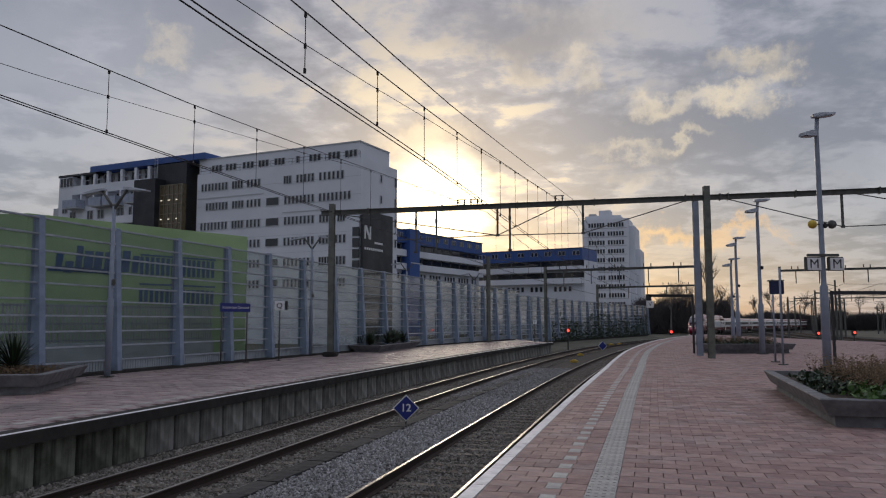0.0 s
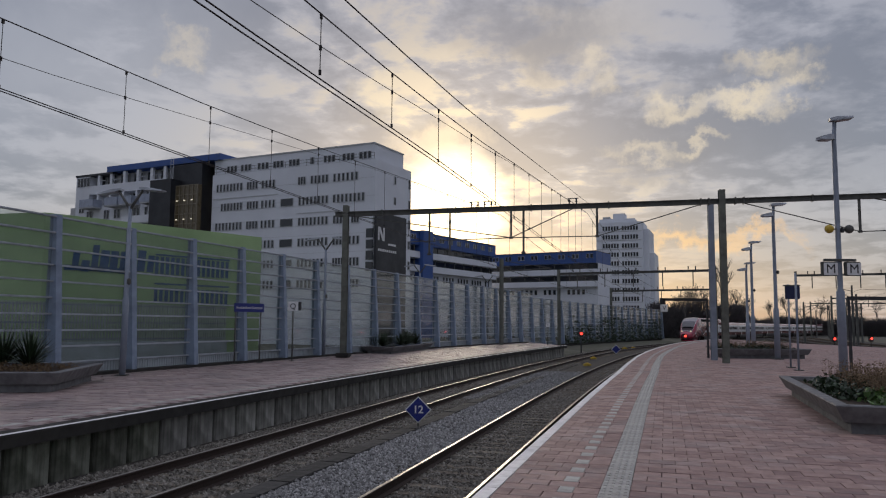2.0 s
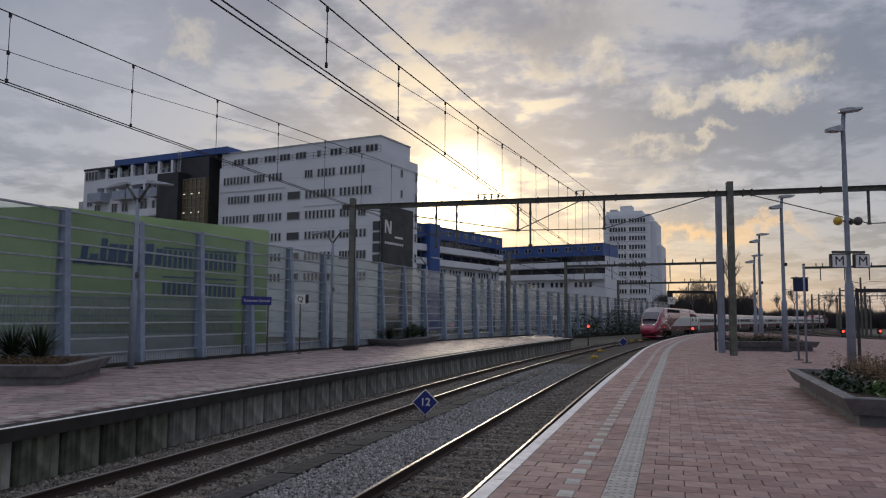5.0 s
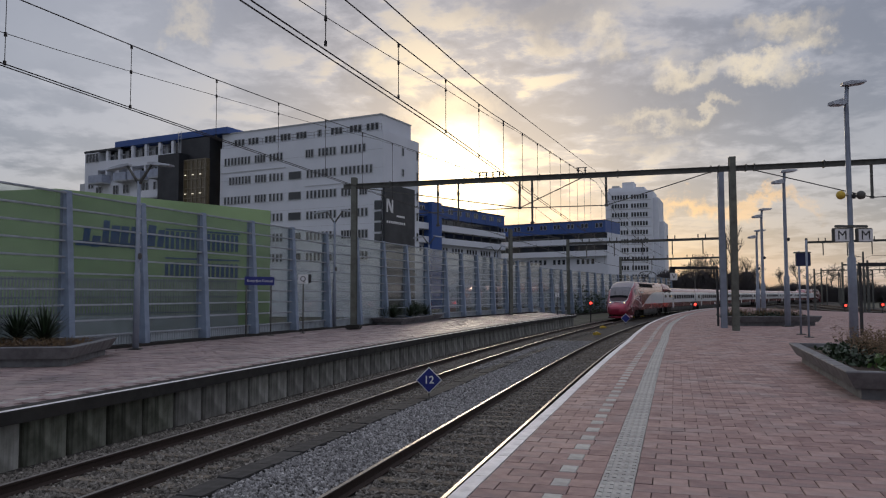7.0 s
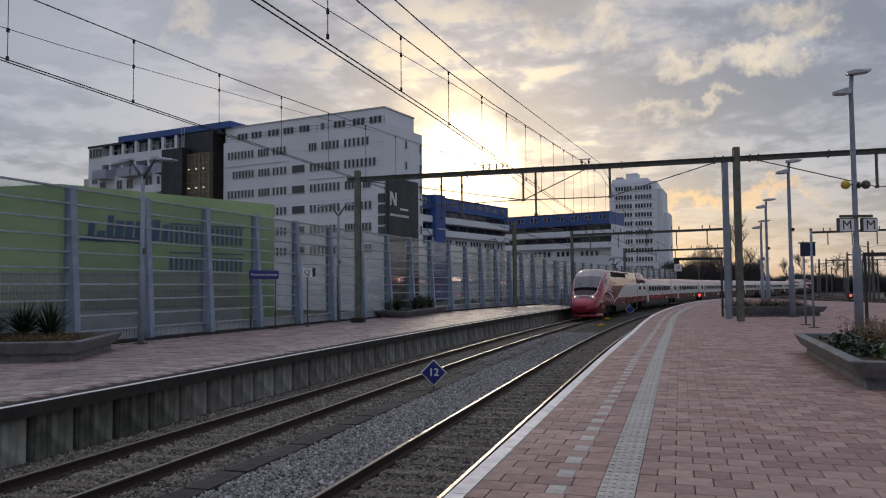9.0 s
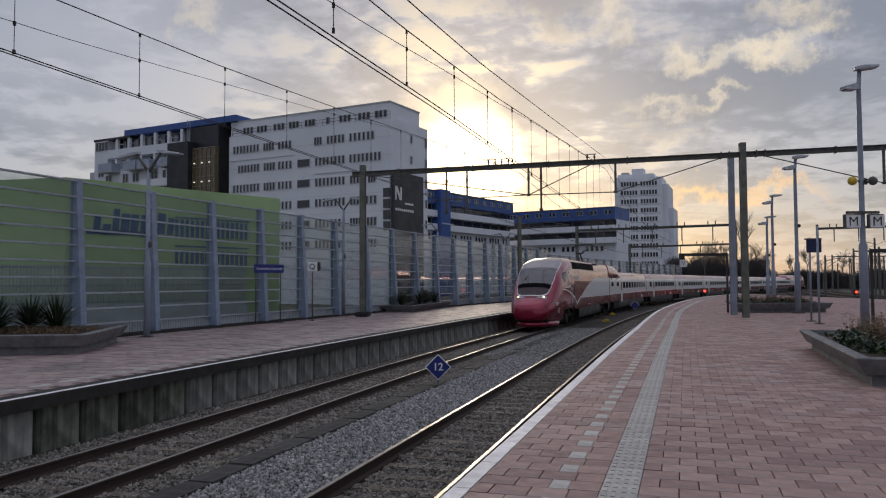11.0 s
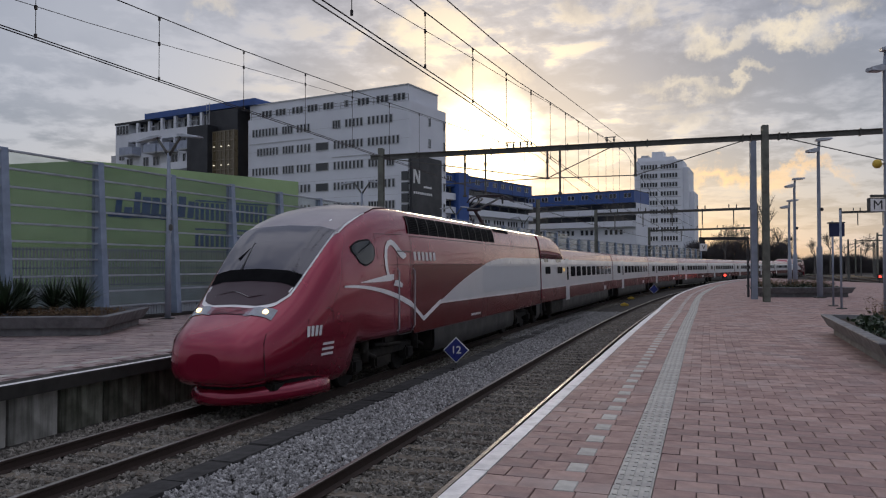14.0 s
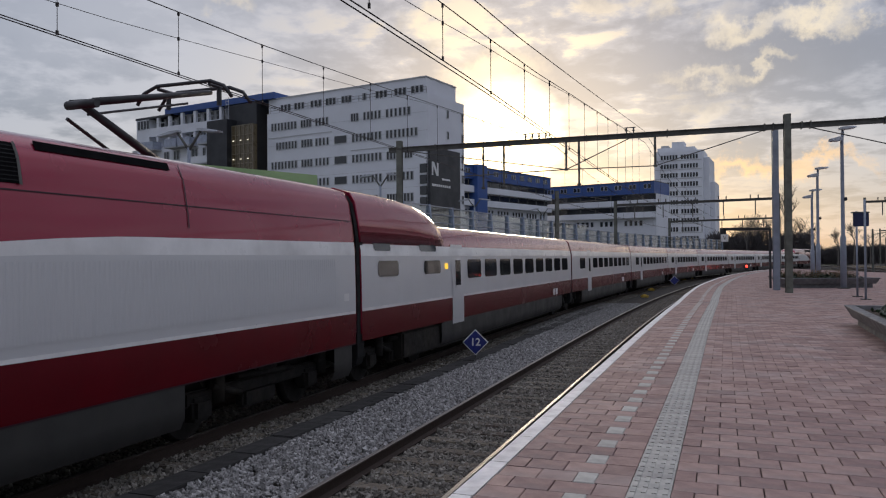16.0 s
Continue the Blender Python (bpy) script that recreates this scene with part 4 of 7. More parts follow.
simple_gantry(GP0, GP1, 7.75, [], "dark steel catenary gantry over the curved tracks beyond the platform", 5)
simple_gantry(GQ0, GQ1, 6.9, [], "distant dark steel catenary gantry above the curving train", 5)


def lone_mast(x, y, z0, h, arm):
    m = empty("catenary_mast", Matrix.Translation((x, y, z0)))
    tagged(m, "green-grey steel catenary mast with a bracket arm", "mast")
    bm = fresh()
    h_mast(bm, 0, 0, 0, h, 0.3, 0.3)
    part("pole", bm, M["steel_green"], m)
    bm = fresh()
    tube(bm, [(0, 0, h - 1.2), (arm, -0.6, h - 0.9)], 0.05, 6)
    tube(bm, [(0, 0, h - 0.2), (arm, -0.6, h - 0.9)], 0.03, 6)
    part("bracket", bm, M["steel_dark"], m)


lone_mast(6.48, 69.78, 0, 7.9, 4.5)


def make_overhead():
    def run(name, label, o, fn, r, s0=-14.0, s1=70.0, step=1.2):
        bm = fresh()
        n = int((s1 - s0) / step)
        tube(bm, [on(s0 + i * step, o, fn(s0 + i * step)) for i in range(n + 1)], r, 5)
        w = part(name, bm, M["wire"])
        return tagged(w, label, "wire", "overhead wires")

    def hung(*knots):
        a, z = [k[0] for k in knots], [k[1] for k in knots]
        return lambda s: float(np.interp(s, a, z))

    far_m = hung((-14, 5.34), (-8, 5.52), (-3.8, 5.67), (0.4, 5.83), (2.6, 5.96), (4.8, 6.10), (10, 6.46), (18, 7.0), (27, 7.5), (35, 6.95), (44, 6.45), (55, 6.05), (70, 5.9))
    near_m = hung((-14, 5.02), (-8, 5.13), (-4.4, 5.24), (-2.1, 5.32), (0.1, 5.44), (4, 5.69), (7.7, 6.0), (14, 6.5), (21, 7.05), (27, 7.4), (35, 6.85), (44, 6.35), (55, 5.95), (70, 5.8))
    far_a = hung((-14, 4.85), (-8, 4.96), (-3.8, 5.15), (-1.6, 5.33), (0.4, 5.51), (5, 5.92), (9, 6.34), (18, 6.96), (27, 7.46), (35, 6.9), (44, 6.4), (55, 6.0), (70, 5.85))
    near_a = hung((-14, 4.60), (-8, 4.66), (-5.5, 4.76), (-4.2, 4.85), (-2.1, 5.03), (0.1, 5.24), (4, 5.58), (8, 5.98), (14, 6.46), (21, 7.0), (27, 7.36), (35, 6.8), (44, 6.3), (55, 5.9), (70, 5.75))
    near_c = hung((-14, 4.40), (-6, 4.44), (0, 4.55), (6, 4.58), (70, 4.58))
    for dx in (-0.045, 0.045):
        run("contact_wire", "black contact wire above the train's track", dx, lambda s: 4.74, 0.0085)
        run("contact_wire", "black contact wire above the near track", 4.46 + dx, near_c, 0.0085)
    run("messenger_wire", "sagging messenger wire above the train's track", 0.0, far_m, 0.009)
    run("messenger_wire", "sagging messenger wire above the near track", 4.46, near_m, 0.009)
    run("auxiliary_wire", "thin auxiliary wire above the train's track", 0.02, far_a, 0.005)
    run("auxiliary_wire", "thin auxiliary wire above the near track", 4.48, near_a, 0.005)
    run("feeder_wire", "black feeder wire sagging between gantries", 4.40, hung((-14, 5.3), (-8, 5.52), (-3.2, 5.76), (-0.9, 5.88), (2.6, 6.09), (9, 6.62), (15, 7.12), (21.2, 7.6), (27, 8.0), (40, 7.3), (55, 6.8), (70, 6.6)), 0.010)
    for o, zc, fn, fa in ((0.0, 4.74, far_m, far_a), (4.46, 4.55, near_m, near_a)):
        s = -11.1
        while s < 66:
            bm = fresh()
            tube(bm, [on(s, o, zc), on(s, o, fn(s))], 0.0055, 4)
            for z in (zc + 0.03, fa(s), fn(s) - 0.03):
                c = on(s, o, z)
                box(bm, c, (0.03, 0.03, 0.055))
            d = part("dropper", bm, M["wire"])
            tagged(d, "thin vertical dropper wire with small clamps", "wire", "droppers")
            s += 2.35 if s < 24 else 4.7


make_overhead()


# ---- lamp posts ----
def lamp_head(parent, x, y, z, turn, tilt, size=(0.62, 0.30, 0.10)):
    m = Matrix.Translation((x, y, z)) @ Matrix.Rotation(turn, 4, "Z") @ Matrix.Rotation(tilt, 4, "Y")
    bm = fresh()
    a, b, h = size
    loft(bm, [[m @ Vector(p) for p in ((0, -b * 0.3, -h * 0.3), (0, b * 0.3, -h * 0.3), (0, b * 0.3, h * 0.4), (0, -b * 0.3, h * 0.4))],
              [m @ Vector(p) for p in ((a * 0.35, -b * 0.5, -h * 0.5), (a * 0.35, b * 0.5, -h * 0.5), (a * 0.35, b * 0.45, h * 0.5), (a * 0.35, -b * 0.45, h * 0.5))],
              [m @ Vector(p) for p in ((a, -b * 0.5, -h * 0.4), (a, b * 0.5, -h * 0.4), (a, b * 0.4, h * 0.1), (a, -b * 0.4, h * 0.1))]])
    bmesh.ops.recalc_face_normals(bm, faces=bm.faces)
    hd = part("lamp_head", bm, M["steel_pale"], parent, "flat grey luminaire")
    bm = fresh()
    box(bm, m @ Vector((a * 0.55, 0, -h * 0.5)), (a * 0.7, b * 0.8, 0.02), rot=Matrix.Rotation(turn, 4, "Z") @ Matrix.Rotation(tilt, 4, "Y"))
    part("lens", bm, M["window_frame"], hd)


def y_lamp(base, height, turn, spread=0.75):
    """A post with two arms in a Y."""
    l = empty("street_lamp", Matrix.Translation(base))
    tagged(l, "grey steel platform lamp with two angled arms", "lamp", "platform lamps")
    bm = fresh()
    tube(bm, [(0, 0, 0), (0, 0, height * 0.45), (0, 0, height * 0.46), (0, 0, height)], [0.105, 0.105, 0.075, 0.06], 12)
    part("pole", bm, M["steel_grey"], l)
    bm = fresh()
    box(bm, (0, 0, 0.02), (0.36, 0.36, 0.04), bevel=0.01)
    part("base_plate", bm, M["steel_dark"], l)
    c, s = math.cos(turn), math.sin(turn)
    for k in (-1, 1):
        bm = fresh()
        tube(bm, [(0, 0, height - 0.1), (k * c * spread * 0.75, k * s * spread * 0.75, height + 0.62)], [0.05, 0.04], 8)
        part("arm", bm, M["steel_dark"], l)
        lamp_head(l, k * c * spread * 0.55, k * s * spread * 0.55, height + 0.60, turn + (0 if k > 0 else math.pi), 0.12 * 1, (0.95, 0.32, 0.10))
    bm = fresh()
    box(bm, (0.1, -0.05, height * 0.55), (0.12, 0.12, 0.22), bevel=0.03)
    part("loudspeaker", bm, M["steel_dark"], l)
    return l


for i, (p, h) in enumerate((((-10.36, 26.00, 0.00), 5.75), ((-5.95, 42.70, 0.00), 6.0), ((-0.91, 61.48, 0.00), 6.0), ((5.53, 74.49, 0.00), 6.0))):
    y_lamp(p, h, radians(-20), 0.75)


def twin_lamp(base, height, drop=0.55):
    """A tall post with one lamp at the tip and one hung lower on the other side."""
    l = empty("street_lamp", Matrix.Translation(base))
    tagged(l, "tall grey steel lamp post with two flat floodlights", "lamp", "tall platform lamps")
    bm = fresh()
    tube(bm, [(0, 0, 0), (0, 0, height * 0.32), (0, 0, height * 0.33), (0, 0, height * 0.75), (0, 0, height - 0.75), (0.05, 0, height - 0.08)], [0.16, 0.155, 0.105, 0.095, 0.085, 0.075], 12)
    part("pole", bm, M["steel_grey"], l)
    bm = fresh()
    box(bm, (0, 0, 0.03), (0.5, 0.5, 0.06), bevel=0.01)
    part("base_plate", bm, M["steel_dark"], l)
    lamp_head(l, -0.15, 0, height, -0.15, -0.12, (0.85, 0.42, 0.16))
    lamp_head(l, -0.05, 0, height - drop - 0.15, math.pi + 0.2, 0.05, (0.62, 0.40, 0.24))
    bm = fresh()
    box(bm, (0.12, -0.1, height * 0.56), (0.16, 0.14, 0.2), bevel=0.04)
    part("loudspeaker", bm, M["black"], l)
    return l


LAMP_A = (15.79, 29.07, 0.00)
twin_lamp(LAMP_A, 9.95)
twin_lamp((19.50, 42.72, 0.00), 8.75, 0.4)
twin_lamp((23.6, 55.5, 0), 8.0, 0.3)
twin_lamp((25.5, 61.0, 0), 6.9, 0.3)


def text_mesh(body, size, depth=0.004):
    cu = bpy.data.curves.new("text", "FONT")
    cu.body, cu.size, cu.align_x, cu.align_y, cu.extrude = body, size, "CENTER", "CENTER", depth
    cu.offset = size * 0.018 if body.isdigit() else 0.0
    ob = bpy.data.objects.new("text", cu)
    scene.collection.objects.link(ob)
    bpy.context.view_layer.update()
    me = bpy.data.meshes.new_from_object(ob.evaluated_get(bpy.context.evaluated_depsgraph_get()))
    bpy.data.objects.remove(ob)
    bpy.data.curves.remove(cu)
    return me


def lettering(body, size, mat, parent, m, name="lettering"):
    me = text_mesh(body, size)
    me.materials.clear()
    me.materials.append(mat)
    ob = new(name, me)
    ob.parent = parent
    ob.matrix_basis = m
    return ob


FACE = pose(0, 0, 0, 90, 0, 0)          # text upright, facing -y


def make_metro_sign():
    x, y, _ = LAMP_A
    s = empty("metro_sign", Matrix.Translation((x, y - 0.12, 0)))
    tagged(s, "pair of white signs with a black letter M on the post", "sign")
    z = 4.06
    for dx, face in ((-0.50, 1), (0.40, 1)):
        bm = fresh()
        box(bm, (dx, -0.06, z), (0.60, 0.16, 0.54), bevel=0.02)
        b = part("sign_box", bm, M["steel_dark"], s)
        bm = fresh()
        box(bm, (dx + 0.03, -0.147, z - 0.01), (0.54, 0.012, 0.47))
        part("face", bm, M["white"], b, "white sign face")
        lettering("M", 0.50, M["black"], b, Matrix.Translation((dx + 0.03, -0.156, z - 0.02)) @ FACE)
    bm = fresh()
    box(bm, (-0.05, -0.02, z + 0.34), (1.25, 0.14, 0.1), bevel=0.02)
    part("bracket", bm, M["steel_dark"], s)
    g = empty("globe_lamp", Matrix.Translation((x, y - 0.05, 5.62)))
    tagged(g, "yellow and grey warning globes on a crossbar", "warning lamp")
    bm = fresh()
    tube(bm, [(-0.32, 0, 0), (0.40, 0, 0)], 0.025, 8)
    part("crossbar", bm, M["steel_dark"], g)
    for dx, mat in ((-0.36, M["yellow"]), (0.42, M["steel_dark"])):
        bm = fresh()
        bmesh.ops.create_uvsphere(bm, u_segments=16, v_segments=10, radius=0.17, matrix=Matrix.Translation((dx, 0, 0)))
        part("globe", bm, mat, g, smooth=True)


make_metro_sign()


def post_sign(name, label, base, height, board, mat, text=None, text_size=0.2, text_mat=None, poles=1, category="sign", turn=0.0):
    s = empty(name, Matrix.Translation(base) @ Matrix.Rotation(turn, 4, "Z"))
    tagged(s, label, category)
    w, h = board
    xs = [0] if poles == 1 else [-w * 0.42, w * 0.42]
    for x in xs:
        bm = fresh()
        tube(bm, [(x, 0, 0), (x, 0, height)], 0.035, 8)
        part("pole", bm, M["steel_dark"], s)
        bm = fresh()
        box(bm, (x, 0, 0.015), (0.2, 0.2, 0.03))
        part("base_plate", bm, M["steel_dark"], s)
    bm = fresh()
    box(bm, (0, -0.05, height - h / 2), (w, 0.05, h), bevel=0.008)
    b = part("board", bm, mat, s)
    if text:
        lettering(text, text_size, text_mat or M["white"], b, Matrix.Translation((0, -0.081, height - h / 2)) @ FACE)
    return s


post_sign("station_sign", "blue station name board with white lettering on two poles", (-8.15, 34.2, 0), 2.66, (1.56, 0.38), M["sign_blue"], "Rotterdam Centraal", 0.168, M["white"], 2, turn=radians(48))
q_sign = post_sign("platform_sign", "small white sign with a black letter on a dark pole", (-6.60, 36.64, 0.00), 2.82, (0.46, 0.44), M["white"], "Q", 0.36, M["black"])
bm = fresh()
box(bm, (0.30, 0.10, 2.62), (0.12, 0.2, 0.42), bevel=0.02)
part("sign_case", bm, M["black"], q_sign)
post_sign("platform_sign", "small white sign on a thin pole by the barrier", (1.60, 69.42, 0.00), 2.6, (0.32, 0.32), M["white"], "R", 0.26, M["black"])
post_sign("platform_sign", "small white sign on a thin pole at the platform end", (10.81, 70.36, -0.00), 2.0, (0.35, 0.35), M["white"], "S", 0.28, M["black"])
M["board_blue"] = material("dark blue board", (0.012, 0.02, 0.075), 0.4, scale=3, bump=0.02)
info = empty("information_sign", Matrix.Translation((15.85, 33.1, 0)))
tagged(info, "dark blue platform information board on two thin poles", "sign")
for dx, dy, h in ((0.34, 1.1, 3.75), (-0.37, -1.1, 4.1)):
    bm = fresh()
    tube(bm, [(dx, dy, 0), (dx, dy, h)], 0.045, 8)
    part("pole", bm, M["steel_grey"], info)
    bm = fresh()
    box(bm, (dx, dy, 0.02), (0.3, 0.3, 0.04))
    part("base_plate", bm, M["steel_dark"], info)
bm = fresh()
box(bm, (0.0, 0.0, 3.32), (0.60, 0.14, 0.56), rot=radians(-12), bevel=0.02)
part("board", bm, M["board_blue"], info)
bm = fresh()
box(bm, (0.0, 0.06, 3.63), (0.70, 0.22, 0.06), rot=radians(-12), bevel=0.02)
part("board_cap", bm, M["steel_dark"], info)


def diamond_sign(base, size, text):
    s = empty("stop_sign", Matrix.Translation(base))
    tagged(s, "blue diamond stop marker with white border on a short stake", "sign", "diamond markers")
    zc = 0.14 + size * 0.707
    bm = fresh()
    tube(bm, [(0, 0.03, -0.1), (0, 0.03, zc)], 0.022, 8)
    part("stake", bm, M["steel_dark"], s)
    rot = Matrix.Rotation(radians(45), 4, "Y")
    bm = fresh()
    box(bm, (0, 0, zc), (size, 0.025, size), rot=rot, bevel=0.006)
    plate = part("plate", bm, M["white"], s, "white plate edge")
    bm = fresh()
    box(bm, (0, -0.016, zc), (size * 0.90, 0.012, size * 0.90), rot=rot)
    part("blue_field", bm, M["sign_blue"], plate, "blue field")
    if text:
        lettering(text, size * 0.56, M["white"], plate, Matrix.Translation((0, -0.026, zc)) @ FACE)
    return s


diamond_sign((-0.31, 20.52, -0.95), 0.50, "12")
diamond_sign((17.18, 70.65, -0.95), 0.62, "")


def dwarf_signal(base, height, lit=True, size=0.3):
    s = empty("dwarf_signal", Matrix.Translation(base))
    tagged(s, "short black railway signal showing a red light", "signal", "dwarf signals")
    bm = fresh()
    tube(bm, [(0, 0, 0), (0, 0, height)], 0.06, 8)
    part("post", bm, M["black"], s)
    bm = fresh()
    box(bm, (0, 0, height), (size, size * 0.7, size * 1.3), bevel=0.03)
    h = part("housing", bm, M["black"], s)
    bm = fresh()
    tube(bm, [(0, -size * 0.36, height + 0.04), (0, -size * 0.48, height + 0.04)], size * 0.32, 14)
    part("lens", bm, M["red_light"], h, "glowing red lens")
    return s


dwarf_signal((34.6, 103.5, 0), 0.45, size=0.55)
dwarf_signal((14.9, 75.5, -0.95), 1.9, size=0.42)
dwarf_signal((50.55, 95.0, -0.93), 1.29, size=0.5)
dwarf_signal((55.2, 95.0, -0.93), 1.36, size=0.5)


# ---- black frame portals on the platform ----
def frame_portal(x0, x1, y0, y1, z, sign):
    g = empty("sign_frame")
    tagged(g, "black steel frame arching over the platform" + (" with a small letter sign" if sign else ""), "frame")
    bm = fresh()
    bolt_beam(bm, (x0, y0, z), (x1, y1, z), 0.16, 0.16)
    beam = part("beam", bm, M["black"], g)
    bm = fresh()
    bolt_beam(bm, (x1, y1, 0), (x1, y1, z + 0.08), 0.10, 0.10)
    part("leg", bm, M["black"], g)
    bm = fresh()
    bolt_beam(bm, (x0, y0, z + 0.08), (x0, y0, z - 0.35), 0.3, 0.16)
    part("sign_arm", bm, M["black"], g)
    if sign:
        bm = fresh()
        box(bm, (x0 + 0.05, y0 - 0.1, z - 0.50), (0.40, 0.08, 0.42), bevel=0.01)
        b = part("sign_board", bm, M["white"], g)
        lettering(sign, 0.34, M["black"], b, Matrix.Translation((x0 + 0.05, y0 - 0.145, z - 0.50)) @ FACE)


frame_portal(13.45, 16.05, 44.0, 44.0, 3.35, "V")
frame_portal(24.0, 18.6, 33.6, 33.6, 3.12, "")


# ---- planters ----
def leaf_clump(bm, c, r, n, size, up=0.5, rnd=random):
    for _ in range(n):
        a, b = rnd.uniform(0, 2 * math.pi), rnd.uniform(0, 1)
        p = Vector(c) + Vector((math.cos(a) * r * b, math.sin(a) * r * b, rnd.uniform(0, up) * r * (1.1 - b * 0.6)))
        d = Vector((rnd.uniform(-1, 1), rnd.uniform(-1, 1), rnd.uniform(-0.2, 0.9))).normalized()
        e = d.cross(Vector((rnd.uniform(-1, 1), rnd.uniform(-1, 1), rnd.uniform(-1, 1)))).normalized()
        s = size * rnd.uniform(0.6, 1.3)
        v = [bm.verts.new(q) for q in (p - d * s * 0.5, p - e * s * 0.32 + d * 0.05 * s, p + d * s * 0.55, p + e * s * 0.32 + d * 0.05 * s)]
        bm.faces.new(v)


def spiky(bm, c, r, n, rnd=random):
    """A rosette of sword leaves."""
    for _ in range(n):
        a = rnd.uniform(0, 2 * math.pi)
        el = rnd.uniform(0.25, 1.45)
        ln = r * rnd.uniform(0.7, 1.1)
        d = Vector((math.cos(a) * math.cos(el), math.sin(a) * math.cos(el), math.sin(el)))
        e = d.cross(Vector((0, 0, 1))).normalized() * 0.022
        p = Vector(c)
        m, t = p + d * ln * 0.55, p + d * ln + Vector((0, 0, -ln * 0.12))
        v = [bm.verts.new(q) for q in (p - e, p + e, m + e, m - e, t)]
        bm.faces.new((v[0], v[1], v[2], v[3]))
        bm.faces.new((v[3], v[2], v[4]))


def dry_stems(bm, c, rx, ry, n, h, rnd=random):
    for _ in range(n):
        p = Vector(c) + Vector((rnd.uniform(-rx, rx), rnd.uniform(-ry, ry), 0))
        q = p + Vector((rnd.uniform(-0.15, 0.15), rnd.uniform(-0.15, 0.15), h * rnd.uniform(0.5, 1.1)))
        w = Vector((rnd.uniform(-1, 1), rnd.uniform(-1, 1), 0)).normalized() * 0.006
        v = [bm.verts.new(k) for k in (p - w, p + w, q)]
        bm.faces.new(v)
        for _ in range(5):
            k = p.lerp(q, rnd.uniform(0.4, 1.0))
            d = Vector((rnd.uniform(-1, 1), rnd.uniform(-1, 1), rnd.uniform(-0.3, 1))).normalized() * rnd.uniform(0.04, 0.10)
            w2 = d.orthogonal().normalized() * 0.014
            v = [bm.verts.new(t) for t in (k - w2, k + w2, k + d)]
            bm.faces.new(v)


def planter(corners, height, label, lip=0.16, wall=0.22):
    """A trough of dark concrete with outward-leaning rim on a recessed foot; corners in plan, counter-clockwise."""
    pl = empty("planter")
    tagged(pl, label, "planter")
    c = sum((Vector((*p, 0)) for p in corners), Vector()) / len(corners)
    pts = [Vector((*p, 0)) for p in corners]

    def inset(k):
        out = []
        for i, p in enumerate(pts):
            a, b = (pts[i - 1] - p).normalized(), (pts[(i + 1) % len(pts)] - p).normalized()
            s = math.sqrt(max(1e-6, (1 - a.dot(b)) / 2))
            out.append(p + (a + b).normalized() * k / max(s, 0.3))
        return out

    ring = lambda k, z: [(p.x, p.y, z) for p in inset(k)]
    bm = fresh()
    loft(bm, [ring(lip + 0.12, 0), ring(lip + 0.12, height * 0.42)])
    part("foot", bm, M["planter"], pl)
    bm = fresh()
    rings = [ring(lip, height * 0.40), ring(0.0, height - 0.02), ring(0.015, height), ring(wall, height), ring(wall + 0.02, height - 0.12)]
    loft(bm, rings, caps=False)
    part("trough", bm, M["planter"], pl, "dark concrete trough with slanted sides")
    bm = fresh()
    bm.faces.new([bm.verts.new(p) for p in ring(wall, height - 0.10)])
    part("soil", bm, M["soil"], pl)
    return pl, c


def shrub(name, mat, build, label, z=None):
    bm = fresh()
    build(bm)
    ob = part(name, bm, mat)
    return tagged(ob, label, "plant", kind="stuff")


rr = random.Random(5)
# the trough beside the platform walkway
A, B = Vector((7.26, 13.20, 0.00)), Vector((9.64, 20.37, 0.00))
along = (B - A).normalized()
side = Vector((along.y, -along.x, 0))
A2 = A - along * 0.28 - side * 0.28
B = B + along * 0.28 - side * 0.28
H_BIG = 0.50
planter([(A2.x, A2.y), ((A2 + side * 5.0).x, (A2 + side * 5.0).y), ((B + side * 5.0).x, (B + side * 5.0).y), (B.x, B.y)], H_BIG, "large dark concrete planter with ivy and dry brown stems")
C0 = A2 + side * 0.3
shrub("ivy", M["leaf"], lambda bm: [leaf_clump(bm, C0 + along * rr.uniform(0.2, 1.9) + side * rr.uniform(0.2, 4.0) + Vector((0, 0, H_BIG - 0.08)), 0.30, 60, 0.14, 1.0, rr) for _ in range(34)], "bright green ivy cushion in the planter")
shrub("ground_cover", M["leaf_dark"], lambda bm: [leaf_clump(bm, C0 + along * rr.uniform(1.9, 6.6) + side * rr.uniform(0.1, 1.6) + Vector((0, 0, H_BIG - 0.08)), 0.30, 60, 0.11, 0.9, rr) for _ in range(44)], "dark green ground cover along the planter rim")
shrub("dry_perennials", M["dry"], lambda bm: [dry_stems(bm, C0 + along * k + side * 1.9 + Vector((0, 0, H_BIG - 0.1)), 1.3, 0.8, 340, 0.62, rr) for k in (1.8, 2.8, 3.8, 4.8, 5.8)], "dry brown perennial stems in the planter")
# the trough by the gantry masts
planter([(16.55, 43.3), (21.9, 43.6), (21.7, 46.4), (16.9, 46.2)], 0.56, "long dark concrete planter beside the gantry mast")
shrub("shrubbery", M["leaf_dark"], lambda bm: [leaf_clump(bm, (rr.uniform(16.8, 21.0), rr.uniform(44.0, 45.8), 0.45), 0.35, 40, 0.12, 1.0, rr) for _ in range(50)], "low dark green shrubs in the planter by the mast")
shrub("dry_perennials", M["dry"], lambda bm: dry_stems(bm, (19.0, 45.0, 0.45), 2.1, 0.8, 800, 0.55, rr), "dry brown stems in the planter by the mast")
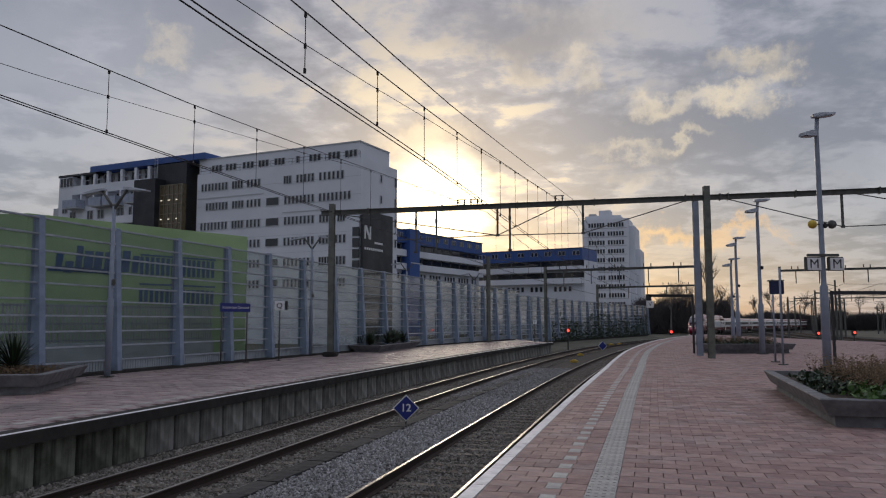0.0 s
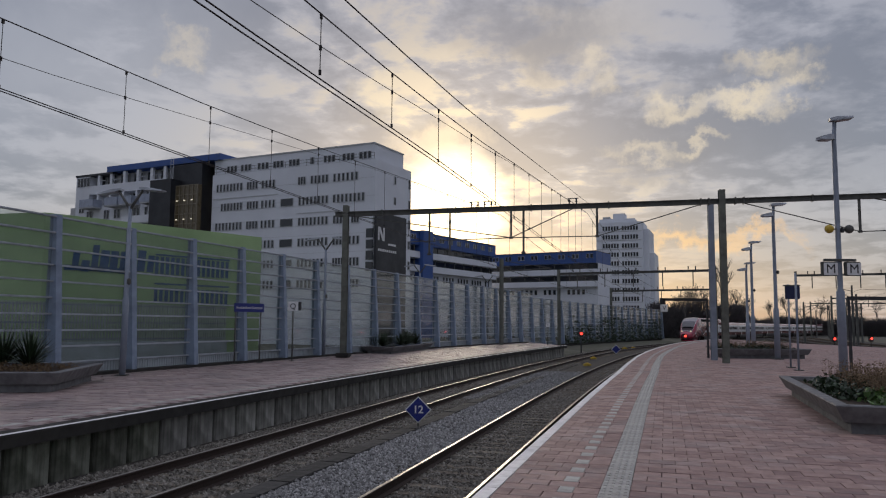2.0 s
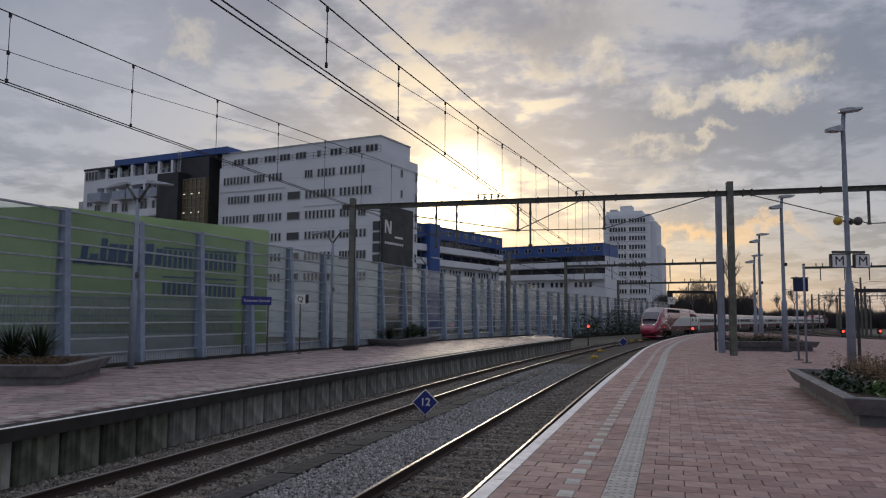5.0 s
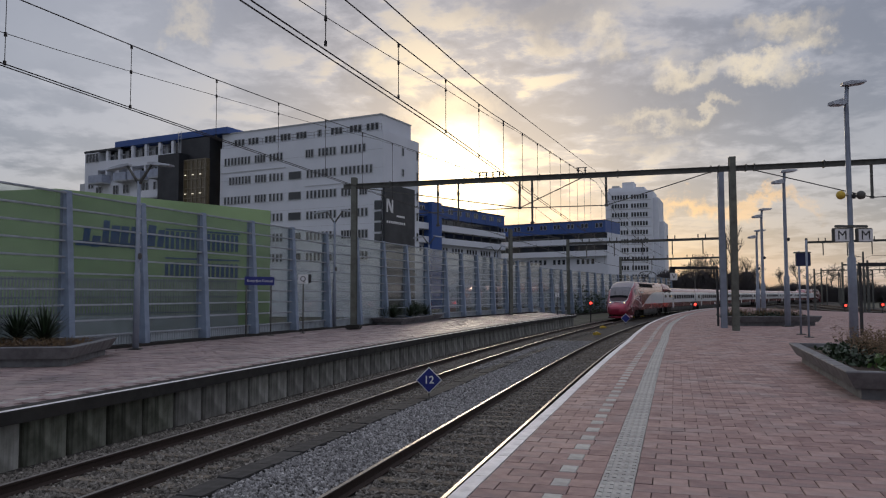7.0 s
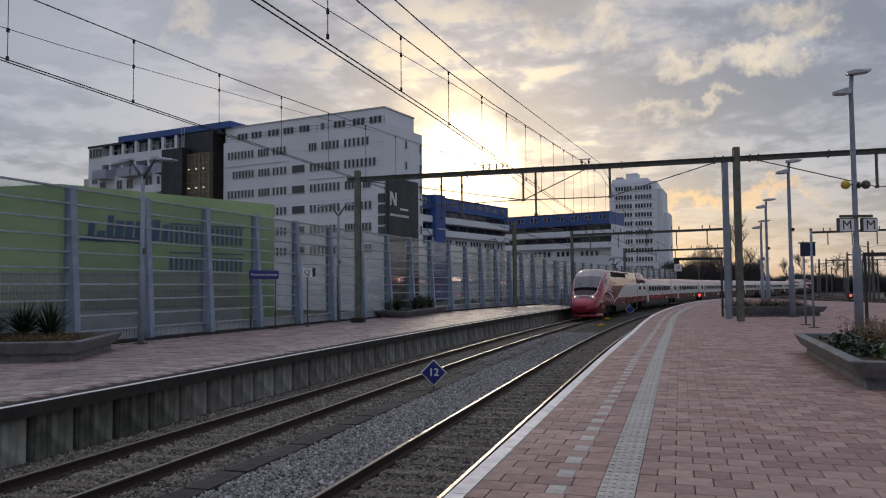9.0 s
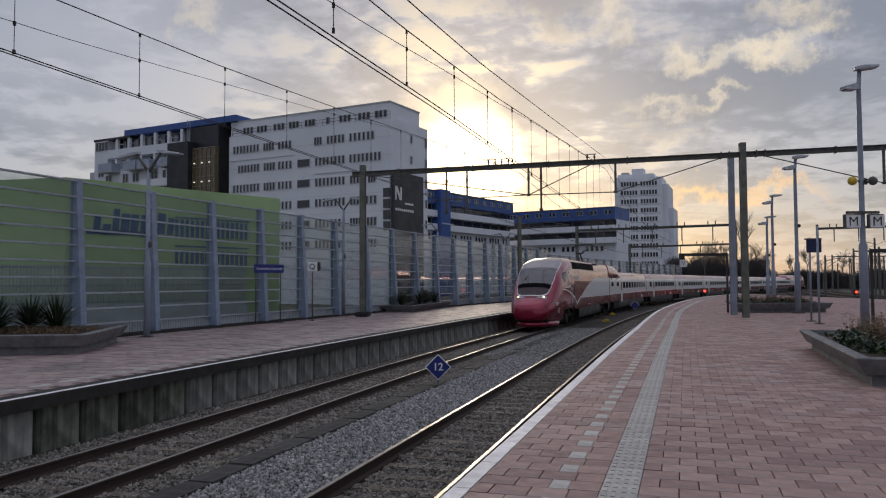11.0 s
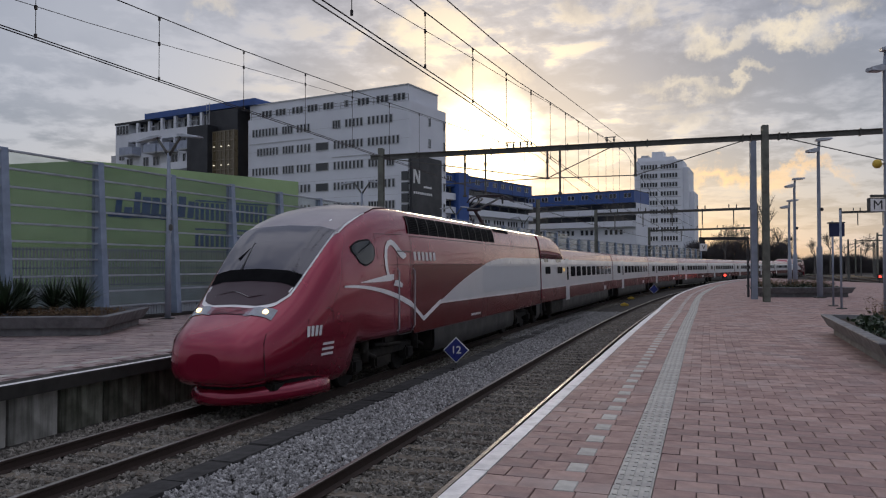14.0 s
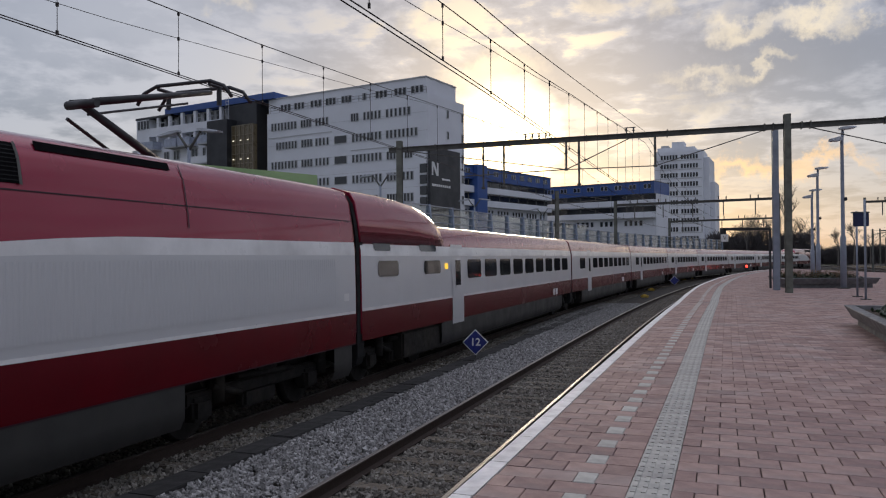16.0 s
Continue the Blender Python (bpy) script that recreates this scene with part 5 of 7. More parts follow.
# troughs on the island platform
planter([(-16.0, 18.6), (-9.35, 19.55), (-10.15, 24.0), (-15.5, 23.6)], 0.52, "dark concrete planter with spiky yuccas on the island platform")
shrub("yucca", M["leaf_dark"], lambda bm: [spiky(bm, (x, y, 0.5), 1.25, 170, rr) for x, y in ((-11.55, 22.3), (-13.2, 22.0), (-14.2, 21.2), (-12.9, 20.8), (-12.6, 22.8), (-13.8, 22.6))], "dark spiky yucca plants in the planter")
shrub("dry_grass", M["dry"], lambda bm: dry_stems(bm, (-12.4, 21.6, 0.40), 2.2, 1.2, 500, 0.22, rr), "dry straw-coloured litter in the planter")
planter([(-4.3, 47.0), (-2.2, 46.0), (0.2, 56.6), (-1.6, 57.6)], 0.42, "dark concrete planter with a dense dark shrub on the island platform")
shrub("yucca", M["leaf_dark"], lambda bm: [spiky(bm, (-3.2 + k * 0.42 + rr.uniform(-.6, .6), 48.0 + k * 1.75, 0.4), 1.1, 120, rr) for k in (0, 0.5, 1, 1.5, 2, 2.5, 3, 3.5, 4)], "dense dark spiky shrubs in the planter")
bm = fresh()
tube(bm, [(0, 0, 0), (0, 0, 0.85)], 0.12, 12)
box(bm, (0, 0, 0.95), (0.34, 0.3, 0.5), bevel=0.05)
h = part("hydrant", bm, M["red_paint"])
h.matrix_basis = Matrix.Translation((-0.93, 66.47, 0.00))
tagged(h, "red emergency post beside the planter", "post")


# ---- the train ----
M["crimson"] = material("crimson train paint", (0.265, 0.006, 0.034), 0.24, 0.45, color2=(0.245, 0.006, 0.031), scale=0.8, bump=0.0, spec=0.45, coat=0.75, dirt=0.2, dirt_color=(0.22, 0.012, 0.026), dirt_scale=0.9, rough_var=0.06)
# darker crimson for the flank below the waist line
M["crimson_dark"] = material("darker crimson of the lower flank", (0.135, 0.003, 0.010), 0.24, 0.3, scale=0.8, bump=0.0, spec=0.4, rough_var=0.06)
M["silver"] = material("silver train paint", (0.60, 0.61, 0.63), 0.34, 0.25, color2=(0.57, 0.58, 0.60), scale=0.8, bump=0.0, coat=0.1, dirt=0.1, dirt_color=(0.48, 0.47, 0.46), rough_var=0.06)
M["train_white"] = material("white train trim", (0.84, 0.84, 0.84), 0.35, scale=1, bump=0.0, coat=0.3)
M["hood_dark"] = material("blackish maroon hood paint", (0.035, 0.012, 0.020), 0.35, scale=1, bump=0.0, spec=0.3, rough_var=0.04)
M["skirt"] = material("dark grey train skirt", (0.030, 0.029, 0.028), 0.6, color2=(0.023, 0.022, 0.021), scale=1.5, bump=0.05, dirt=0.4, dirt_color=(0.035, 0.03, 0.027), streaks=0.3)
M["under"] = material("bogie steel", (0.022, 0.02, 0.019), 0.7, 0.2, scale=6, bump=0.2, dirt=0.5, dirt_color=(0.05, 0.04, 0.03))
M["train_glass"] = material("tinted train window", (0.012, 0.014, 0.018), 0.05, scale=1, bump=0.0, spec=0.5, rough_var=0.02)
M["headlight"] = material("warm headlight", (0.9, 0.85, 0.7), 0.2, bump=0, emission=(1.0, 0.68, 0.30), strength=3.0)
M["lens"] = material("headlight glass", (0.22, 0.25, 0.29), 0.1, bump=0, coat=0.5, rough_var=0.02)
M["screen"] = material("tinted windscreen", (0.032, 0.030, 0.046), 0.04, scale=1, bump=0.0, spec=0.7, coat=0.25, rough_var=0.02)
M["louvre"] = material("matt black louvre", (0.008, 0.008, 0.009), 0.9, scale=5, bump=0.0, spec=0.1)
M["rubber"] = material("black gangway rubber", (0.015, 0.015, 0.016), 0.7, scale=5, bump=0.1)
M["amber"] = material("amber display", (0.5, 0.3, 0.02), 0.4, bump=0, emission=(1.0, 0.6, 0.05), strength=0.9)

# half cross-section from the floor to the roof: (width share, height)
def section(w, zb, zt, sh):
    """Right half outline; sh: shoulder height where the roof begins to curve."""
    r = zt - sh
    return [(w * 0.90, zb), (w * 0.97, zb + 0.06), (w, zb + 0.2), (w, 1.3), (w, 1.75), (w * 0.995, 2.2), (w * 0.985, sh), (w * 0.948, sh + r * 0.36), (w * 0.895, sh + r * 0.70), (w * 0.82, sh + r * 0.87), (w * 0.56, sh + r * 0.96), (0.0, zt)]


def ring_of(w, zb, zt, sh, y):
    h = section(w, zb, zt, sh)
    return [(-a, y, z) for a, z in h[:-1]] + [(0, y, zt)] + [(a, y, z) for a, z in reversed(h[:-1])]


def side_x(z, w, zb, zt, sh):
    h = section(w, zb, zt, sh)
    return float(np.interp(z, [p[1] for p in h], [p[0] for p in h]))


HALF_W = 1.41


def side_strip(bm, sgn, ys, low, high, shape, lift=0.006, nz=4, mat_index=0):
    """A thin skin on a car's side between two heights."""
    grid = []
    for y in ys:
        a, b = low(y), high(y)
        grid.append([(sgn * (side_x(a + (b - a) * k / nz, *shape(y)) + lift), y, a + (b - a) * k / nz) for k in range(nz + 1)])
    vs = [[bm.verts.new(p) for p in g] for g in grid]
    for r0, r1 in zip(vs, vs[1:]):
        for k in range(nz):
            q = (r0[k], r1[k], r1[k + 1], r0[k + 1])
            f = bm.faces.new(q if sgn > 0 else q[::-1])
            f.material_index, f.smooth = mat_index, True
    return bm


def bogie(parent, y, axles=(-1.5, 1.5)):
    bm = fresh()
    for sx in (-1, 1):
        box(bm, (sx * 1.02, y, 0.62), (0.16, 3.6, 0.22), bevel=0.03)
        box(bm, (sx * 1.02, y, 0.42), (0.2, 0.9, 0.3), bevel=0.05)
        for a in axles:
            box(bm, (sx * 1.05, y + a, 0.46), (0.28, 0.42, 0.34), bevel=0.06)
            tube(bm, [(sx * 1.12, y + a - 0.38, 0.5), (sx * 1.12, y + a - 0.38, 0.98)], 0.11, 10)
            tube(bm, [(sx * 1.15, y + a - 0.9, 0.55), (sx * 1.15, y + a - 0.2, 0.75)], 0.05, 8)
        tube(bm, [(sx * 1.18, y - 0.75, 0.75), (sx * 1.18, y + 0.75, 0.82)], 0.055, 8)
        box(bm, (sx * 1.1, y + 0.0, 0.92), (0.3, 0.6, 0.24), bevel=0.04)
    ob = part("bogie", bm, M["under"], parent, "grimy black steel bogie")
    for a in axles:
        for sx in (-1, 1):
            bm = fresh()
            tube(bm, [(sx * 0.72, y + a, 0.46), (sx * 0.80, y + a, 0.46), (sx * 0.86, y + a, 0.46)], [0.48, 0.46, 0.44], 24)
            tube(bm, [(sx * 0.86, y + a, 0.46), (sx * 0.92, y + a, 0.46)], [0.14, 0.12], 12)
            part("wheel", bm, M["under"], ob)


TIP = 0.40
# nose: distance from the tip, half width, underside, top, shoulder
NOSE = ((0.0, 0.34, 0.66, 1.08), (0.06, 0.58, 0.56, 1.24), (0.2, 0.79, 0.49, 1.39), (0.45, 0.95, 0.46, 1.55), (0.8, 1.07, 0.44, 1.72), (1.2, 1.17, 0.41, 1.94), (1.6, 1.24, 0.38, 2.20), (2.1, 1.305, 0.33, 2.62), (2.6, 1.35, 0.25, 3.00), (3.1, 1.375, 0.25, 3.32), (3.4, 1.39, 0.30, 3.47), (3.7, 1.395, 0.95, 3.60), (4.4, 1.405, 0.95, 3.82), (5.3, 1.41, 0.95, 3.98), (6.5, 1.41, 0.95, 4.04), (8.0, 1.41, 0.95, 4.04))
NOSE_D = [n[0] if n[0] > 3.3 else TIP + n[0] * (3.4 - TIP) / 3.4 for n in NOSE]


def nose_at(d):
    return tuple(float(np.interp(d, NOSE_D, [n[i] for n in NOSE])) for i in (1, 2, 3))


def nose_ring(d, y):
    w, zb, zt = nose_at(d)
    # a rounder section on the hood, the full one on the cab
    full = section(w, zb, zt, min(2.75, zt - 0.42 - 0.9 * (zt > 3.0) * 1.0 if zt > 3.4 else zt - 0.42))
    hood = []
    n = len(full)
    for i in range(n):
        a = i / (n - 1)
        ang = -0.42 * math.pi + a * (0.92 * math.pi)
        e = 0.55
        cx = abs(math.cos(ang)) ** e
        sz = math.copysign(abs(math.sin(ang)) ** 0.75, math.sin(ang))
        zc = zb + (zt - zb) * 0.42
        hood.append((w * cx if i < n - 1 else 0.0, zc + (sz * (zt - zc) if sz > 0 else sz * (zc - zb))))
    k = min(1.0, max(0.0, (d - 0.8) / 4.2))
    k = k * k * (3 - 2 * k)
    half = [((1 - k) * hood[i][0] + k * full[i][0], (1 - k) * hood[i][1] + k * full[i][1]) for i in range(n)]
    return [(-a, y, z) for a, z in half[:-1]] + [(0, y, zt)] + [(a, y, z) for a, z in reversed(half[:-1])], half


PC_LEN, R1_LEN, R_LEN = 22.15, 21.85, 18.7


def power_car():
    car = empty("train_power_car")
    tagged(car, "crimson and silver high-speed train power car with sloping nose", "train", "coaches of the high-speed train")
    F = PC_LEN / 2
    SH = 2.75
    full = lambda y: (HALF_W, 0.3, 4.04, SH)
    bm = fresh()
    ds = [TIP, TIP + 0.03, TIP + 0.06, TIP + 0.11, TIP + 0.17, 0.68, 0.8, 1.0, 1.2, 1.4, 1.6, 1.85, 2.1, 2.35, 2.6, 2.85, 3.1, 3.4, 3.7, 4.0, 4.4, 4.8, 5.3, 5.9, 6.5, 7.2, 8.0]
    rings = [nose_ring(d, F - d)[0] for d in ds]
    rings += [ring_of(HALF_W, 0.95, 4.04, SH, y) for y in (F - 8.6, F - 12, F - 16, -F + 0.5, -F + 0.16, -F + 0.10)]
    loft(bm, rings, smooth=True)
    bmesh.ops.recalc_face_normals(bm, faces=bm.faces)
    body = part("body", bm, M["crimson"], car, "glossy crimson painted body")

    def nose_x(d, z):
        half = nose_ring(d, 0)[1]
        zs = [p[1] for p in half]
        return float(np.interp(z, zs, [p[0] for p in half]))

    def on_nose(d, frac, lift=0.012):
        """A place on the nose's upper skin; frac 0 at the ridge, 1 at the widest."""
        half = nose_ring(d, F - d)[1]
        up = half[len(half) // 2:][::-1]
        t = np.linspace(0, 1, len(up))
        x = float(np.interp(frac, t, [p[0] for p in up]))
        z = float(np.interp(frac, t, [p[1] for p in up]))
        return x, F - d - lift * 0.3, z + lift

    def skin(name, mat, dlist, flo, fhi, label="", lift=0.012, n=8, both=False):
        for sgn in ((1, -1) if both else (0,)):
            bm = fresh()
            g = []
            for d in dlist:
                row = []
                a, b = flo(d), fhi(d)
                for k in range(n + 1):
                    f = a + (b - a) * k / n
                    x, y, z = on_nose(d, abs(f), lift)
                    s = sgn if both else (1 if f >= 0 else -1)
                    row.append(bm.verts.new((s * (x + lift * 0.6 * (abs(f) > 0.3)), y, z)))
                g.append(row)
            for r0, r1 in zip(g, g[1:]):
                for k in range(n):
                    bm.faces.new((r0[k], r0[k + 1], r1[k + 1], r1[k])).smooth = True
            bmesh.ops.recalc_face_normals(bm, faces=bm.faces)
            part(name, bm, mat, car, label)

    lin = lambda a, b, n: [a + (b - a) * i / (n - 1) for i in range(n)]
    WS_D, WS_O, WS_I = [1.26, 1.42, 1.72, 2.6, 3.3, 4.6], [0.22, 0.37, 0.455, 0.45, 0.42, 0.36], [0.0, 0.33, 0.415, 0.415, 0.385, 0.33]
    # pale band round the windscreen, the dark hood below it, the screen itself
    skin("windscreen_surround", M["train_white"], lin(1.26, 4.6, 22), lambda d: -float(np.interp(d, WS_D, WS_O)), lambda d: float(np.interp(d, WS_D, WS_O)), "white painted line round the cab front", 0.018, 16)
    skin("roof_panel", M["silver_roof"], lin(3.24, 6.6, 14), lambda d: -float(np.interp(d, [3.3, 4.6, 6.6], [0.385, 0.345, 0.20])), lambda d: float(np.interp(d, [3.3, 4.6, 6.6], [0.385, 0.345, 0.20])), "pale grey cab roof panel", 0.028, 16)
    skin("hood_panel", M["hood_dark"], lin(1.32, 1.95, 8), lambda d: -float(np.interp(d, [1.32, 1.45, 1.72], [0.17, 0.325, 0.415])), lambda d: float(np.interp(d, [1.32, 1.45, 1.72], [0.17, 0.325, 0.415])), "dark hood panel below the windscreen", 0.024, 16)
    skin("windscreen", M["screen"], lin(2.06, 3.26, 12), lambda d: -float(np.interp(d, WS_D, WS_I)), lambda d: float(np.interp(d, WS_D, WS_I)), "dark tinted windscreen", 0.028, 16)
    for x0 in (-0.35, 0.12):
        bm = fresh()
        a, c = on_nose(2.1, abs(x0), 0.03), on_nose(2.75, 0.28, 0.03)
        tube(bm, [(math.copysign(a[0], x0), a[1], a[2] + 0.02), (c[0] * 0.6, c[1], c[2] + 0.03)], 0.018, 6)
        tube(bm, [(c[0] * 0.6 - 0.1, c[1] - 0.22, c[2] + 0.17), (c[0] * 0.6 + 0.1, c[1] + 0.42, c[2] - 0.29)], 0.016, 6)
        part("wiper", bm, M["black"], car, "black windscreen wiper")
    skin("screen_base", M["louvre"], lin(1.88, 2.12, 5), lambda d: -0.415, lambda d: 0.415, "black vent strip below the windscreen", 0.034, 16)
    skin("grille", M["hood_dark"], lin(1.08, 1.27, 3), lambda d: -0.17, lambda d: 0.17, "dark red slatted front grille", 0.012, 8)
    for q in range(6):
        d0 = 1.09 + 0.031 * q
        skin("grille_slat", M["crimson"], [d0, d0 + 0.014], lambda d: -0.168, lambda d: 0.168, "", 0.022, 8)
    bm = fresh()
    prev = None
    for d, f, w in ((1.60, -0.16, 0.004), (1.52, -0.06, 0.016), (1.60, 0.02, 0.018), (1.66, 0.08, 0.014), (1.58, 0.18, 0.004)):
        x, y, z = on_nose(d, abs(f), 0.032)
        cur = [bm.verts.new((math.copysign(x, f), y + k * w, z)) for k in (-1, 1)]
        if prev:
            bm.faces.new((prev[0], cur[0], cur[1], prev[1]))
        prev = cur
    bmesh.ops.recalc_face_normals(bm, faces=bm.faces)
    part("hood_emblem", bm, M["train_white"], car, "thin white wave emblem")
    # front lip and the dark slot above it, and the coupler hatch seams
    plan = lambda k: [(math.sin(a) * 1.27 * k, F - 0.62 - (1 - math.cos(a)) * 2.6) for a in lin(-1.36, 1.36, 27)]
    bm = fresh()
    rings = []
    for x, y in plan(1.0):
        nx, ny = x / 1.17, 0.6
        rings.append([(x * k, y + o, z) for k, o, z in ((0.86, -0.2, 0.16), (1.0, 0.0, 0.16), (1.02, 0.04, 0.26), (1.0, 0.02, 0.38), (0.93, -0.12, 0.47), (0.86, -0.2, 0.48))])
    loft(bm, rings, smooth=True)
    bmesh.ops.recalc_face_normals(bm, faces=bm.faces)
    part("front_lip", bm, M["crimson"], car, "crimson front spoiler lip")
    bm = fresh()
    rings = []
    for x, y in plan(0.985):
        rings.append([(x * 0.95, y - 0.06, 0.42), (x * 0.95, y - 0.06, 0.60), (x * 0.86, y - 0.2, 0.60), (x * 0.86, y - 0.2, 0.42)])
    loft(bm, rings)
    bmesh.ops.recalc_face_normals(bm, faces=bm.faces)
    part("front_slot", bm, M["rubber"], car, "dark slot above the front lip")
    for sgn in (-1, 1):
        bm = fresh()
        prev = None
        for d, z in ((1.12, 1.46), (0.96, 1.40), (0.86, 1.25), (0.82, 1.0), (0.84, 0.80), (0.9, 0.68)):
            cur = [bm.verts.new((sgn * (nose_x(d, zz) + 0.004), F - d + 0.012 + e, zz)) for e, zz in ((0, z), (0.018, z))]
            if prev:
                bm.faces.new((prev[0], cur[0], cur[1], prev[1]))
            prev = cur
        bmesh.ops.recalc_face_normals(bm, faces=bm.faces)
        part("hatch_seam", bm, M["rubber"], car)
    for sgn in (-1, 1):
        def frac_at(d, xx):
            return float(np.interp(xx, [on_nose(d, q / 40, 0)[0] for q in range(41)], [q / 40 for q in range(41)]))
        bm = fresh()
        g = []
        for q in range(7):
            xx = 0.34 + 0.52 * q / 6
            row = []
            for d in (1.06 + 0.10 * q / 6, 1.16 + 0.10 * q / 6, 1.27 + 0.12 * q / 6):
                x, y, z = on_nose(d, frac_at(d, xx), 0.014)
                row.append(bm.verts.new((sgn * (x + 0.008), y + 0.006, z)))
            g.append(row)
        for r0, r1 in zip(g, g[1:]):
            for m in range(2):
                bm.faces.new((r0[m], r0[m + 1], r1[m + 1], r1[m])).smooth = True
        bmesh.ops.recalc_face_normals(bm, faces=bm.faces)
        lamp = part("headlamp_glass", bm, M["lens"], car, "dark glass headlamp cover")
        x, y, z = on_nose(1.25, frac_at(1.25, 0.70), 0.004)
        bm = fresh()
        bmesh.ops.create_uvsphere(bm, u_segments=16, v_segments=10, radius=0.058, matrix=Matrix.Translation((sgn * x, y, z)))
        part("headlight", bm, M["headlight"], lamp, "lit warm headlight", smooth=True)
        # cab side window, following the skin
        for name, mat, grow, up, text in (("cab_window_seal", M["rubber"], 0.05, 0.010, "dark window seal"), ("cab_window", M["train_glass"], 0.0, 0.018, "rounded dark cab side window")):
            bm = fresh()
            rows = []
            for d in lin(3.56 - grow, 4.50 + grow, 16):
                top = float(np.interp(d, [3.5, 3.58, 3.68, 3.90, 4.30, 4.36, 4.55], [2.93, 2.97, 3.03, 3.08, 3.12, 3.09, 2.95])) + grow * 0.7
                low = float(np.interp(d, [3.5, 3.56, 3.80, 4.0, 4.12, 4.40, 4.46, 4.55], [2.90, 2.88, 2.66, 2.61, 2.61, 2.70, 2.76, 2.85])) - grow * 0.7
                rows.append([bm.verts.new((sgn * (nose_x(d, low + (top - low) * q / 5) + up), F - d, low + (top - low) * q / 5)) for q in range(6)])
            for r0, r1 in zip(rows, rows[1:]):
                for q in range(5):
                    bm.faces.new((r0[q], r1[q], r1[q + 1], r0[q + 1])).smooth = True
            bmesh.ops.recalc_face_normals(bm, faces=bm.faces)
            part(name, bm, mat, car, text)
        # cab door with its frame lines and handrails
        bm = fresh()
        yd = F - 6.18
        for yy in (yd - 0.42, yd + 0.42):
            side_strip(bm, sgn, [yy - 0.012, yy + 0.012], lambda y: 0.98, lambda y: 2.92, full, 0.008)
        for zz in (0.98, 2.92):
            side_strip(bm, sgn, lin(yd - 0.42, yd + 0.42, 3), lambda y: zz - 0.012, lambda y: zz + 0.012, full, 0.009, 1)
        door = part("door_frame", bm, M["black"], car, "dark cab door outline")
        for yy in (yd - 0.5, yd + 0.5):
            bm = fresh()
            tube(bm, [(sgn * 1.42, yy, 1.08), (sgn * 1.47, yy, 1.14), (sgn * 1.47, yy, 2.46), (sgn * 1.42, yy, 2.52)], 0.016, 6)
            part("handrail", bm, M["steel_pale"], door, "bright steel handrail")
        # silver sweep, dark field and trim lines on the flank
        ys = lin(F - 8.55, -F + 0.14, 34)
        zl = lambda y: float(np.interp(F - y, [8.4, 9.0, 14, 22], [1.59, 1.62, 1.60, 1.57]))
        zh = lambda y: float(np.interp(F - y, [8.4, 9.0, 9.6, 10.4, 11.2, 12.0, 12.8, 13.5, 14.2, 15, 22], [1.595, 1.70, 1.86, 2.06, 2.23, 2.37, 2.49, 2.575, 2.62, 2.64, 2.64]))
        bm = fresh()
        side_strip(bm, sgn, ys, zl, zh, full, 0.010)
        part("silver_sweep", bm, M["silver"], car, "silver curved livery band")
        bm = fresh()
        side_strip(bm, sgn, ys, zh, lambda y: zh(y) + float(np.interp(F - y, [8.5, 11, 12.8, 14, 16, 22], [0.0, 0.02, 0.06, 0.13, 0.22, 0.25])), full, 0.011, 2)
        side_strip(bm, sgn, ys, lambda y: zl(y) - 0.05, zl, full, 0.011, 1)
        part("white_trim", bm, M["train_white"], car, "white livery line")
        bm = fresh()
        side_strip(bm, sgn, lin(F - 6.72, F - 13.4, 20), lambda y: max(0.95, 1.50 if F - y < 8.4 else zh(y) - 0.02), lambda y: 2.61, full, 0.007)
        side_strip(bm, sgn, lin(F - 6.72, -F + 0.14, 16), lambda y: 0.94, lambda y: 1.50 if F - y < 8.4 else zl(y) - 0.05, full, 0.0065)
        part("dark_field", bm, M["crimson_dark"], car, "darker crimson field below the waist line")
        # white emblem sweep: a curved neck and a long wave, as plain shapes
        bm = fresh()
        dd = lin(3.05, 6.60, 14)
        for a, (z0, t0) in ((0, (1.66, 0.05)),):
            g = [(d, 2.165 - 0.005 * (d - 3.05) - 0.040 * (d - 3.05) ** 2, 0.02 + 0.045 * (d - 3.05) / 3) for d in dd]
            prev = None
            for d, z, w in g:
                cur = [bm.verts.new((sgn * (nose_x(d, zz) + 0.014), F - d, zz)) for zz in (z - w, z + w)]
                if prev:
                    bm.faces.new((prev[0], cur[0], cur[1], prev[1]))
                prev = cur
        prev = None
        for d, z, w in [(3.75, 2.23, 0.008), (4.5, 2.27, 0.045), (5.25, 2.31, 0.075), (5.5, 2.325, 0.065)]:
            cur = [bm.verts.new((sgn * (nose_x(d, zz) + 0.014), F - d, zz)) for zz in (z - w, z + w)]
            if prev:
                bm.faces.new((prev[0], cur[0], cur[1], prev[1]))
            prev = cur
        prev = None
        for d, z in [(6.58, 1.655), (7.42, 1.25), (8.75, 1.635)]:
            cur = [bm.verts.new((sgn * (HALF_W + 0.014), F - d, zz)) for zz in (z - 0.06, z + 0.06)]
            if prev:
                bm.faces.new((prev[0], cur[0], cur[1], prev[1]))
            prev = cur
        vs = [bm.verts.new((sgn * (nose_x(d, z) + 0.014), F - d, z)) for d, z in ((5.46, 2.13), (5.58, 2.25), (5.78, 2.25), (6.03, 2.15), (5.98, 2.07))]
        bm.faces.new(vs)
        arc = [(6.30, 2.83), (6.12, 2.82), (5.95, 2.88), (5.78, 2.98), (5.62, 3.07), (5.44, 3.12), (5.27, 3.08), (5.15, 2.96), (5.09, 2.78), (5.09, 2.58), (5.15, 2.42), (5.24, 2.32)]
